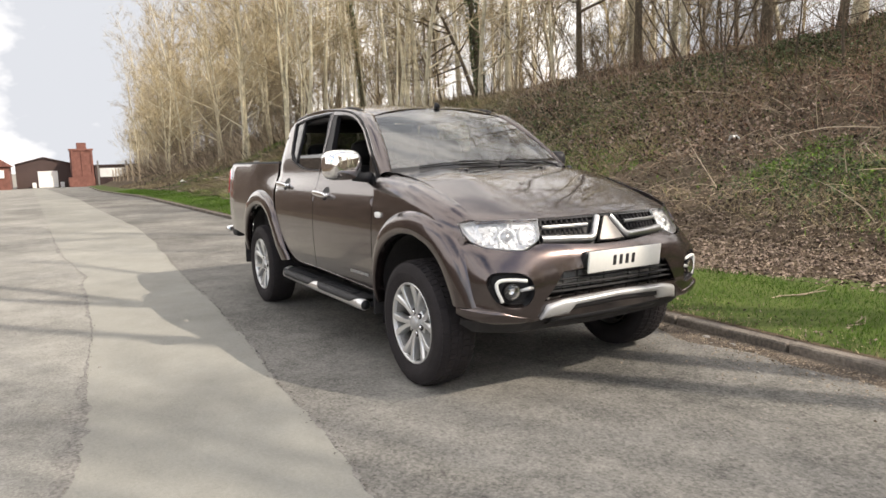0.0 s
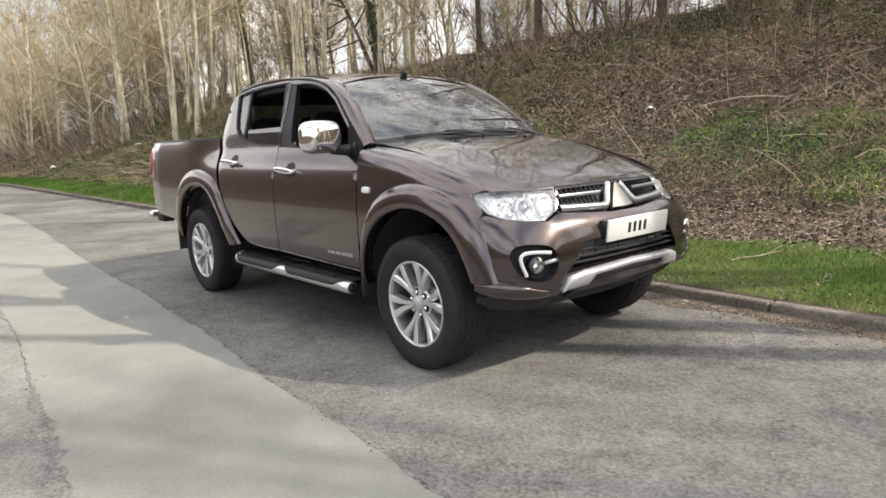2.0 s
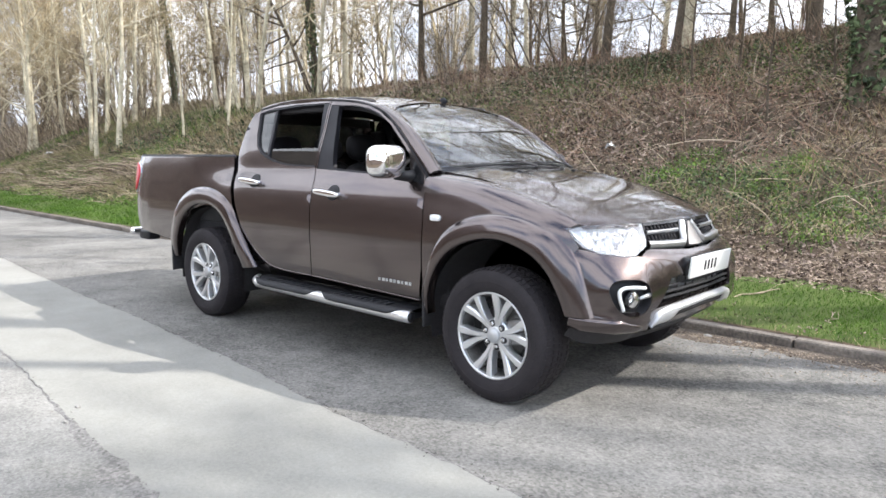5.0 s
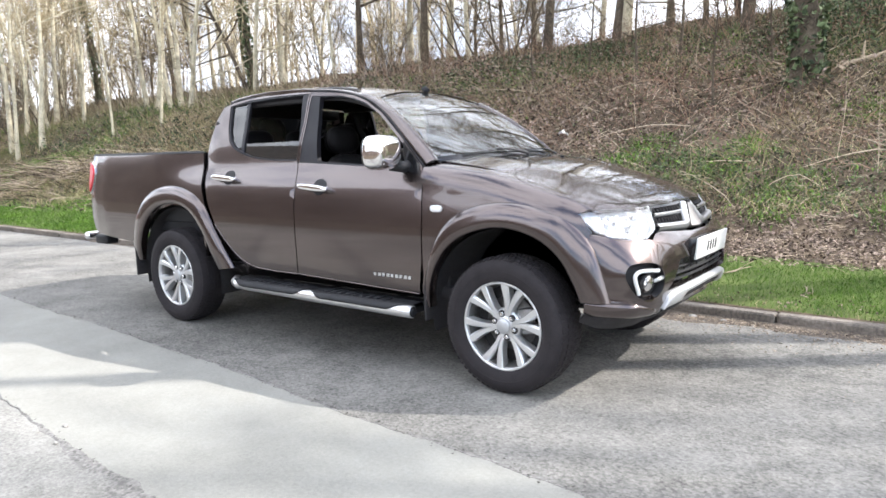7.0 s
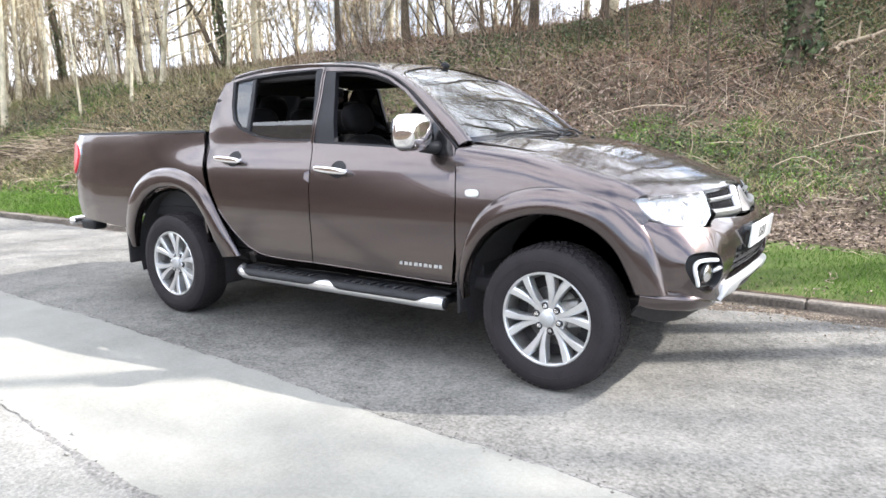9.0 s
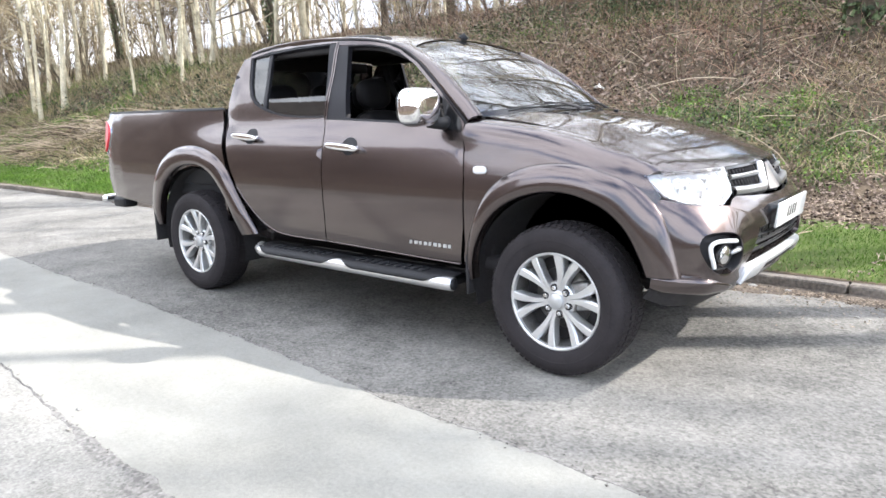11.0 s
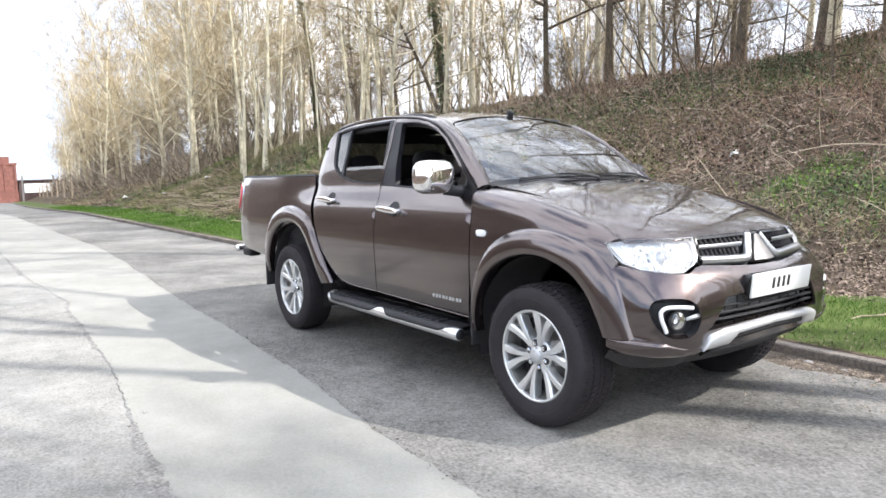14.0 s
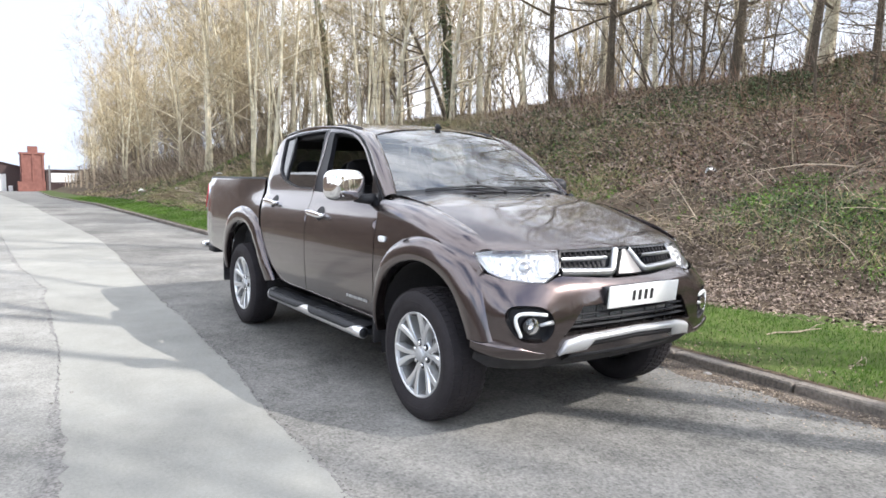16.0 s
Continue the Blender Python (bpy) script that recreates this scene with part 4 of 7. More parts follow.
    stuff("brushwood", stems(P, 0.9, 0.011, rs, 0.10, 0.3, 4), M_STEM, "heap of cut pinkish-brown brushwood beside the verge", "brushwood")
    # leaves and grit against the kerb
    x = np.concatenate([rs.uniform(-8, 5, 900), rs.uniform(-0.8, 4.8, 5100)])
    P = np.stack([x, kerb_y(x) - np.abs(rs.normal(0, 1, 6000) * np.where(np.arange(6000) < 900, 0.08, np.where(np.arange(6000) < 4200, 0.14, 0.34))) - 0.012, CAMBER + 0.010 + 0 * x], 1)
    # grit that has broken out along the seams of the road
    x = np.concatenate([rs.uniform(-9, 3.5, 800), rs.uniform(-6, 2.5, 100)])
    y = np.where(np.arange(900) < 800, edge_a(x), edge_b(x)) + rs.normal(0, 0.014, 900) + 0.03 * np.maximum(0, wave(x, 0 * x, 3.0, 41)) * rs.normal(0, 1, 900)
    stuff("seam_grit", leaf_quads(np.stack([x, y, 0.0105 + 0 * x], 1), 0.0075, rs, 0.96), M_GRIT, "dark grit broken out along the asphalt seams", "grit")
    stuff("gutter_litter", leaf_quads(P, 0.0082, rs, 0.88), M_CHAFF, "tan dead leaves, chaff and grit lying along the kerb", "leaf litter")


undergrowth()


def fallen(x, y, length, r, turn, tilt=0.0):
    rs = np.random.RandomState(int(abs(x * 100 + y * 10)))
    ob = thing("fallen_branch", "pale dead branch lying on the ground", "branch", group="fallen branches")
    d = np.array([math.cos(radians(turn)), math.sin(radians(turn)), 0])
    pts, side = [], []
    for k in range(7):
        p = np.array([x, y, 0.0]) + d * length * (k / 6 - 0.5) + rs.normal(0, 0.02, 3)
        g = float(bank_z(p[0], p[1])) if p[1] > kerb_y(p[0]) else 0.0
        p[2] = g + r * 0.8 + tilt * k / 6
        pts.append((p, r * (1 - 0.6 * k / 6)))
    for k in (2, 4):
        side.append(grow(rs, pts[k][0], d + rs.normal(0, 0.5, 3) + [0, 0, 0.4], length * 0.3, r * 0.5, r * 0.2, 3, 0.15, 0))
    v, f = bars([pts], 7)
    raw("limb", v, f, M_STEM, ob, True)
    for shoot in side:
        v, f = bars([shoot], 5)
        raw("side_shoot", v, f, M_STEM, ob, True)


def litter(x, y, w, h, turn):
    ob = thing("litter_scrap", "crumpled white plastic scrap on the bank", "litter", (x, y, float(bank_z(x, y)) + 0.02), group="litter")
    bm = bmesh.new()
    rs = random.Random(round(x * 10))
    bmesh.ops.create_grid(bm, x_segments=6, y_segments=6, size=0.5)
    for v in bm.verts:
        v.co = Vector((v.co.x * w, v.co.y * w * 0.6, abs(rs.gauss(0, 0.5)) * h + h * (1 - (v.co.x * 2) ** 2) * 0.8))
    bmesh.ops.rotate(bm, verts=bm.verts, matrix=Matrix.Rotation(radians(turn), 3, "Z"))
    part("scrap", bm, M_LITTER, ob, smooth=False)


for row in ((0.28, 2.47, 0.42, 0.009, 41, 0.05), (0.95, 2.05, 0.22, 0.007, 100, 0.05), (0.62, 8.57, 1.0, 0.05, 36), (0.74, 4.84, 0.75, 0.014, 32), (0.15, 4.62, 0.45, 0.012, 75), (-3.55, 9.95, 1.9, 0.014, 160), (-0.72, 7.3, 0.85, 0.014, -42), (-3.06, 8.34, 0.9, 0.012, 20), (2.6, 5.9, 0.9, 0.014, 140), (-1.38, 6.93, 0.7, 0.012, 80), (-0.75, 7.4, 0.7, 0.012, -45), (0.2, 8.42, 0.35, 0.035, 70), (-2.6, 5.2, 0.8, 0.010, 15), (-4.2, 6.3, 0.9, 0.012, 160), (1.9, 4.2, 0.9, 0.012, 20), (-5.8, 7.6, 1.1, 0.014, 100)):
    fallen(*row)
litter(-3.62, 6.85, 0.16, 0.05, 20)
litter(-28.7, 6.4, 0.32, 0.08, 50)
litter(-30.5, 4.95, 0.26, 0.07, 10)
litter(-36.0, 4.4, 0.3, 0.08, 80)


def loose_stone(x, y, size, seed):
    rs = random.Random(seed)
    t = thing("loose_stone", "small pale grey stone lying on the road", "stone", (x, y, CAMBER if y > -1 else 0.004), group="loose stones")
    bm = bmesh.new()
    bmesh.ops.create_icosphere(bm, subdivisions=2, radius=size)
    for v in bm.verts:
        v.co = Vector((v.co.x * 1.5, v.co.y, max(v.co.z * 0.7, -size * 0.3))) * rs.uniform(0.85, 1.12) + Vector((0, 0, size * 0.3))
    part("stone", bm, M_PEBBLE, t)


for k, (x, y, s) in enumerate(((0.31, 1.31, 0.022), (0.54, 1.29, 0.016), (0.42, 1.22, 0.009), (0.75, 1.24, 0.008), (-0.2, 1.2, 0.01), (1.2, 1.12, 0.012), (-1.55, -2.40, 0.012), (-1.38, -2.52, 0.009), (1.0, 0.9, 0.009))):
    loose_stone(x, y, s, k)

# ---- the pickup truck: shape of its skin ----
Z_PROF = [0.30, 0.40, 0.5, 0.65, 0.8, 0.95, 1.05, 1.12, 1.2, 1.24, 1.36, 1.5, 1.665, 1.72, 1.77]
W_PROF = [0.77, 0.80, 0.83, 0.85, 0.857, 0.852, 0.835, 0.812, 0.775, 0.762, 0.735, 0.69, 0.64, 0.60, 0.50]
NOSE_Z = [0.40, 0.50, 0.60, 0.70, 0.80, 0.85, 0.90, 0.97, 1.0]
NOSE_X = np.array([
    [0.70, 0.695, 0.675, 0.64, 0.59, 0.53, 0.42], [0.74, 0.735, 0.715, 0.69, 0.655, 0.61, 0.50], [0.775, 0.77, 0.755, 0.73, 0.685, 0.63, 0.52],
    [0.785, 0.78, 0.76, 0.73, 0.685, 0.635, 0.52], [0.765, 0.76, 0.735, 0.70, 0.645, 0.585, 0.48], [0.73, 0.722, 0.695, 0.65, 0.585, 0.52, 0.43],
    [0.70, 0.692, 0.66, 0.615, 0.545, 0.475, 0.39], [0.665, 0.655, 0.625, 0.575, 0.495, 0.43, 0.375], [0.645, 0.635, 0.605, 0.56, 0.485, 0.42, 0.36]])
NOSE_U = np.array([0, 0.2, 0.4, 0.55, 0.67, 0.75, 0.80, 0.95, 1.2])


def soft_interp(x, xs, ys):
    """Monotone-looking cubic through the points, flat-tangent free."""
    n = len(xs)
    i = int(min(max(np.searchsorted(xs, x) - 1, 0), n - 2))
    x = min(max(x, xs[0]), xs[-1])

    def slope(k):
        if k == 0 or k == n - 1:
            return 0.0 if k == 0 and xs is NOSE_U else (ys[min(k + 1, n - 1)] - ys[max(k - 1, 0)]) / (xs[min(k + 1, n - 1)] - xs[max(k - 1, 0)])
        return (ys[k + 1] - ys[k - 1]) / (xs[k + 1] - xs[k - 1])
    h = xs[i + 1] - xs[i]
    t = (x - xs[i]) / h
    return (2 * t**3 - 3 * t**2 + 1) * ys[i] + (t**3 - 2 * t**2 + t) * h * slope(i) + (3 * t**2 - 2 * t**3) * ys[i + 1] + (t**3 - t**2) * h * slope(i + 1)


def body_w(z):
    return soft_interp(z, Z_PROF, W_PROF)


def nose(u, z):
    """Point of the nose: u runs from the middle (0) round the corner to the flank (1.2), z is the height."""
    a, zc = abs(u), min(max(z, 0.40), 1.0)
    xs = np.array([soft_interp(zc, NOSE_Z, NOSE_X[:, i]) for i in range(7)] + [0.25, 0.0])
    w = body_w(z)
    ys = np.append(NOSE_U[:7], [min(w - 0.02, 0.835), w])
    ys[6] = min(ys[6], w - 0.035)
    y = a if a <= 0.75 else soft_interp(a, NOSE_U, ys)
    return Vector((soft_interp(a, NOSE_U, xs), math.copysign(y, u), z))


NOSE_CACHE = {}


def flank_w(x, z):
    """Half width of the cab and wings at x."""
    if x <= 0.0:
        w = body_w(z)
        return w - (0.012 * ((-2.5 - x) / 0.16) ** 2 if x < -2.5 else 0.0)
    key = round(z, 3)
    if key not in NOSE_CACHE:
        pts = [nose(u, key) for u in np.linspace(0.5, 1.2, 60)]
        NOSE_CACHE[key] = ([p.x for p in pts][::-1], [p.y for p in pts][::-1])
    return float(np.interp(x, *NOSE_CACHE[key]))


def bed_w(x, z):
    w = float(np.interp(z, [0.4, 0.6, 0.8, 0.95, 1.1, 1.25, 1.33], [0.80, 0.838, 0.852, 0.85, 0.836, 0.812, 0.79]))
    if x > -3.3:
        # the front end of the bed draws in to meet the cab
        f = min(1.0, (x + 3.3) / 0.62)
        w = w + (min(w, body_w(z) - 0.004) - w) * f * f * (3 - 2 * f)
    return w - float(np.interp(x, [-4.45, -4.36, -4.25, -4.05, -3.4], [0.095, 0.052, 0.028, 0.012, 0.0]))


HOOD_LINE = ([-0.56, -0.5, -0.3, -0.137, 0.017, 0.164, 0.304, 0.386, 0.456, 0.5], [1.232, 1.226, 1.205, 1.182, 1.147, 1.107, 1.065, 1.028, 0.99, 0.965])


def wing(x, w):
    """Front wing: plain flank below the shoulder, then rolled over to the bonnet line (w up to shoulder + 0.2)."""
    top = lerp(x, *HOOD_LINE)
    zs = top - 0.14
    if w <= zs:
        return Vector((x, flank_w(x, w), w))
    a = min((w - zs) / 0.2, 1.0) * math.pi / 2
    base = flank_w(x, zs)
    edge = lerp(x, [0.2, 0.455], [0.69, 0.712])
    return Vector((x, edge + (base - edge) * math.cos(a) ** 0.9 if a < 1.5707 else edge, zs + (top - zs) * math.sin(a)))


HOOD_C = ([-0.6, -0.4, -0.3, 0.0, 0.2, 0.4, 0.55, 0.61, 0.645, 0.7], [1.262, 1.254, 1.246, 1.203, 1.150, 1.090, 1.037, 1.014, 0.996, 0.96])


def hood_edge_x(y):
    return nose(abs(y) if abs(y) > 0.001 else 0.001, 0.99).x


def hood(x, y):
    a = abs(y)
    shift = 0.651 - hood_edge_x(min(a, 0.74))
    z = soft_interp(min(x + shift, 0.69), *HOOD_C) - 0.012 * (a / 0.7) ** 2
    ridge = 0.010 * math.exp(-((a - 0.42) / 0.09) ** 2) * min(1, max(0, (0.45 - x) / 0.5))
    return Vector((x, y, z + ridge))


def screen(u, v):
    """Windscreen: u from -1 to 1 across, v from 0 at the bonnet to 1 at the roof."""
    b = Vector((-0.375 - 0.135 * u * u, 0.712 * u, 1.262 - 0.025 * u * u))
    t = Vector((-1.14 + 0.07 * u * u, 0.548 * u, 1.690 - 0.064 * u * u))
    return b.lerp(t, v) + Vector((0.55, 0, 0.83)) * (0.028 * 4 * v * (1 - v))


def roof(a, u):
    """Roof: a from 0 at the windscreen to 1 at the back, u across."""
    x = (-1.145 + 0.07 * u * u) * (1 - a) + (-2.585 + 0.05 * u * u) * a
    zc = soft_interp(x, [-2.6, -2.5, -2.3, -1.95, -1.6, -1.3, -1.14, -1.0], [1.690, 1.733, 1.763, 1.774, 1.756, 1.722, 1.694, 1.66])
    zg = soft_interp(x, [-2.6, -2.5, -2.3, -2.0, -1.65, -1.4, -1.2, -1.07, -1.0], [1.655, 1.687, 1.712, 1.722, 1.712, 1.692, 1.664, 1.628, 1.6])
    yg = lerp(x, [-2.58, -2.4, -2.0, -1.3, -1.07], [0.595, 0.615, 0.625, 0.607, 0.550])
    return Vector((x, u * yg, zc - (zc - zg) * abs(u) ** 2.6))


def mirrored(fn, s):
    """The same skin on the right (s -1) or left flank."""
    def f(u, v):
        p = fn(u, v)
        return Vector((p.x, s * p.y, p.z))
    return f


def flank(x, z):
    return Vector((x, flank_w(x, z), z))


def bedside(x, z):
    return Vector((x, bed_w(x, z), z))


def normal_at(fn, u, v):
    e = 0.004
    n = (fn(u + e, v) - fn(u - e, v)).cross(fn(u, v + e) - fn(u, v - e))
    p = fn(u, v)
    out = p - Vector((min(max(p.x, -3.6), -0.2), 0, 0.75))
    n.normalize()
    return n if n.dot(out) > 0 else -n


def proud(fn, off):
    return lambda u, v: fn(u, v) + normal_at(fn, u, v) * off


def inside(poly, x, y):
    hit, j = False, len(poly) - 1
    for i in range(len(poly)):
        (xi, yi), (xj, yj) = poly[i], poly[j]
        if (yi > y) != (yj > y) and x < (xj - xi) * (y - yi) / (yj - yi) + xi:
            hit = not hit
        j = i
    return hit


def divided(poly, step):
    out = []
    for i, (a, b) in enumerate(zip(poly, poly[1:] + poly[:1])):
        k = max(1, round(math.dist(a, b) / step))
        out += [(a[0] + (b[0] - a[0]) * t / k, a[1] + (b[1] - a[1]) * t / k) for t in range(k)]
    return out


def far_from(poly, x, y, d):
    for (ax, ay), (bx, by) in zip(poly, poly[1:] + poly[:1]):
        t = min(1, max(0, ((x - ax) * (bx - ax) + (y - ay) * (by - ay)) / ((bx - ax) ** 2 + (by - ay) ** 2 + 1e-12)))
        if math.hypot(x - ax - t * (bx - ax), y - ay - t * (by - ay)) < d:
            return False
    return True


def panel(name, poly, fn, material, parent, holes=(), step=0.04, thick=0.016, label=""):
    """A pressed panel: the outline poly (with holes) laid on the skin fn, its edges folded inwards by thick."""
    from mathutils.geometry import delaunay_2d_cdt
    loops = [divided(list(poly), step)] + [divided(list(h), step) for h in holes]
    pts, edges, spans = [], [], []
    for lp in loops:
        s = len(pts)
        pts += lp
        edges += [(s + i, s + (i + 1) % len(lp)) for i in range(len(lp))]
        spans.append((s, len(lp)))
    us, vs = [p[0] for p in loops[0]], [p[1] for p in loops[0]]
    nu, nv = int((max(us) - min(us)) / step), int((max(vs) - min(vs)) / step)
    for i in range(1, nu + 1):
        for j in range(1, nv + 1):
            x, y = min(us) + i * step, min(vs) + j * step
            if inside(loops[0], x, y) and not any(inside(h, x, y) for h in loops[1:]) and all(far_from(lp, x, y, step * 0.55) for lp in loops):
                pts.append((x, y))
    co, _, faces, orig, _, _ = delaunay_2d_cdt([Vector(p) for p in pts], edges, [], 0, 1e-6)
    bm = bmesh.new()
    verts, normals = [], []
    for c in co:
        verts.append(bm.verts.new(fn(c.x, c.y)))
        normals.append(normal_at(fn, c.x, c.y))
    for f in faces:
        cx, cy = sum(co[i].x for i in f) / 3, sum(co[i].y for i in f) / 3
        if len(f) == 3 and inside(loops[0], cx, cy) and not any(inside(h, cx, cy) for h in loops[1:]):
            a, b, c = (verts[i].co for i in f)
            n = (b - a).cross(c - a)
            if n.length < 0.015 * max((b - a).length, (c - b).length, (a - c).length) ** 2:
                continue
            f = list(f) if n.dot(normals[f[0]] + normals[f[1]] + normals[f[2]]) > 0 else list(f)[::-1]
            bm.faces.new([verts[i] for i in f])
    for v in [v for v in bm.verts if not v.link_faces]:
        bm.verts.remove(v)
    if thick:
        index = {v: i for i, v in enumerate(verts) if v.is_valid}
        rim = [e for e in bm.edges if e.is_boundary]
        low = {}
        for e in rim:
            for v in e.verts:
                if v not in low:
                    low[v] = bm.verts.new(v.co - normals[index[v]] * thick)
        for e in rim:
            face = e.link_faces[0]
            a, b = e.verts
            vs_ = list(face.verts)
            if vs_[(vs_.index(a) + 1) % len(vs_)] == b:
                a, b = b, a
            bm.faces.new((a, b, low[b], low[a]))
            e.smooth = False
    return part(name, bm, material, parent, label)


def loft(rows, closed=False):
    bm = bmesh.new()
    g = [[bm.verts.new(p) for p in r] for r in rows]
    for a, b in zip(g, g[1:]):
        n = len(a)
        for k in range(n if closed else n - 1):
            bm.faces.new((a[k], a[(k + 1) % n], b[(k + 1) % n], b[k]))
    return bm


def blob(half, p=2.6, nu=24, nv=14, m=None):
    """A rounded box: half sizes, and p how square."""
    bm = bmesh.new()

    def pw(c):
        return math.copysign(abs(c) ** (2 / p), c)
    rows = []
    for j in range(nv + 1):
        b = -math.pi / 2 + math.pi * j / nv
        rows.append([Vector((half[0] * pw(math.cos(b)) * pw(math.cos(a)), half[1] * pw(math.cos(b)) * pw(math.sin(a)), half[2] * pw(math.sin(b)))) for a in (2 * math.pi * i / nu for i in range(nu))])
    bm.free()
    bm = loft(rows, True)
    bmesh.ops.remove_doubles(bm, verts=bm.verts, dist=1e-5)
    if m is not None:
        bmesh.ops.transform(bm, matrix=m, verts=bm.verts)
    bmesh.ops.recalc_face_normals(bm, faces=bm.faces)
    return bm

# ---- the pickup truck: its parts ----
FW = [(-1.52, 1.66), (-1.42, 1.658), (-1.31, 1.647), (-1.22, 1.63), (-1.13, 1.603), (-0.995, 1.543), (-0.85, 1.44), (-0.721, 1.334), (-0.595, 1.222), (-0.59, 1.19), (-0.776, 1.203), (-1.06, 1.226), (-1.45, 1.245), (-1.49, 1.45)]
RW = [(-2.44, 1.648), (-2.25, 1.667), (-2.0, 1.681), (-1.69, 1.684), (-1.655, 1.42), (-1.64, 1.262), (-1.88, 1.265), (-2.03, 1.276), (-2.14, 1.293), (-2.24, 1.32), (-2.32, 1.352), (-2.38, 1.40), (-2.42, 1.49)]
FRONT_DOOR = [(-0.575, 0.48), (-0.535, 0.69), (-0.527, 0.95), (-0.541, 1.09), (-0.567, 1.17), (-0.574, 1.208), (-0.769, 1.388), (-0.954, 1.534), (-1.09, 1.61), (-1.2, 1.648), (-1.33, 1.672), (-1.50, 1.690), (-1.612, 1.698),
              (-1.613, 1.5), (-1.628, 1.25), (-1.602, 1.16), (-1.590, 1.08), (-1.583, 0.88), (-1.583, 0.67), (-1.600, 0.505)]
REAR_DOOR = [(-1.608, 0.505), (-1.591, 0.67), (-1.591, 0.88), (-1.598, 1.08), (-1.610, 1.16), (-1.636, 1.25), (-1.621, 1.5), (-1.620, 1.698), (-1.80, 1.706), (-2.02, 1.706), (-2.25, 1.695), (-2.42, 1.674), (-2.50, 1.655), (-2.555, 1.62),
             (-2.605, 1.55), (-2.635, 1.45), (-2.648, 1.36), (-2.645, 1.288), (-2.60, 1.12), (-2.53, 0.95), (-2.45, 0.80), (-2.37, 0.712), (-2.27, 0.622), (-2.17, 0.557), (-2.05, 0.519), (-1.85, 0.506)]
BED = [(-2.696, 1.30), (-2.694, 1.318), (-3.4, 1.320), (-4.36, 1.320), (-4.42, 1.296), (-4.43, 1.22), (-4.41, 1.03), (-4.38, 0.84), (-4.33, 0.67), (-4.27, 0.645), (-4.05, 0.625), (-3.66, 0.60), (-3.56, 0.60), (-3.42, 0.70), (-3.33, 0.80),
       (-3.2, 0.885), (-3.0, 0.93), (-2.85, 0.925), (-2.7, 0.875), (-2.60, 0.78), (-2.52, 0.63), (-2.46, 0.50), (-2.32, 0.50), (-2.350, 0.574), (-2.455, 0.724), (-2.550, 0.876), (-2.634, 1.066)]
WING = [(-0.55, 0.50), (-0.528, 0.60), (-0.519, 0.95), (-0.533, 1.09), (-0.556, 1.16), (-0.56, 1.20), (-0.558, 1.291), (-0.5, 1.285), (-0.3, 1.264), (-0.137, 1.241), (0.017, 1.206), (0.164, 1.166), (0.304, 1.124), (0.386, 1.087), (0.448, 1.052),
        (0.412, 0.987), (0.398, 0.977), (0.452, 0.905), (0.470, 0.886), (0.455, 0.866), (0.435, 0.80), (0.40, 0.66), (0.34, 0.76), (0.24, 0.85), (0.1, 0.90), (0.0, 0.91), (-0.12, 0.89), (-0.25, 0.84), (-0.35, 0.76), (-0.42, 0.65), (-0.47, 0.50)]
LAMP = [(0.782, 0.975), (0.705, 0.987), (0.565, 0.990), (0.418, 0.990), (0.438, 0.905), (0.452, 0.884), (0.487, 0.868), (0.55, 0.843), (0.63, 0.845), (0.715, 0.860), (0.757, 0.887)]
FOG = smooth_curve([(0.757, 0.69), (0.735, 0.733), (0.66, 0.737), (0.60, 0.728), (0.562, 0.70), (0.545, 0.652), (0.555, 0.60), (0.59, 0.562), (0.66, 0.563), (0.712, 0.585), (0.745, 0.635)], 3, True)


def signed(poly, s):
    return [(s * a, b) for a, b in poly]


def flare(inner, outer, fn, s, parent):
    """A wheel-arch flare: a rolled lip between an outer and an inner curve on the skin."""
    a, b = smooth_curve(inner, 5), smooth_curve(outer, 5)
    rows = []
    for p, q in zip(a, b):
        row = []
        for f, off in ((0, -0.004), (0.03, 0.010), (0.12, 0.024), (0.3, 0.036), (0.6, 0.043), (0.9, 0.042), (0.98, 0.036), (1.0, 0.026)):
            x, z = q[0] + (p[0] - q[0]) * f, q[1] + (p[1] - q[1]) * f
            w = fn(x, z) + off
            row.append(Vector((x, s * w, z)))
        last = row[-1]
        row.append(Vector((last.x, last.y - s * 0.05, last.z)))
        rows.append(row)
    bm = loft(rows)
    bmesh.ops.recalc_face_normals(bm, faces=bm.faces)
    if sum(f.normal.y * s for f in bm.faces) < 0:
        bmesh.ops.reverse_faces(bm, faces=bm.faces)
    return part("wheel_arch_flare", bm, M_PAINT, parent)


def edges_flat(me, degrees):
    """Creases the edges that bend by more than the angle given."""
    bm = bmesh.new()
    bm.from_mesh(me)
    for e in bm.edges:
        e.smooth = len(e.link_faces) == 2 and e.calc_face_angle(0.0) < radians(degrees)
    bm.to_mesh(me)
    bm.free()


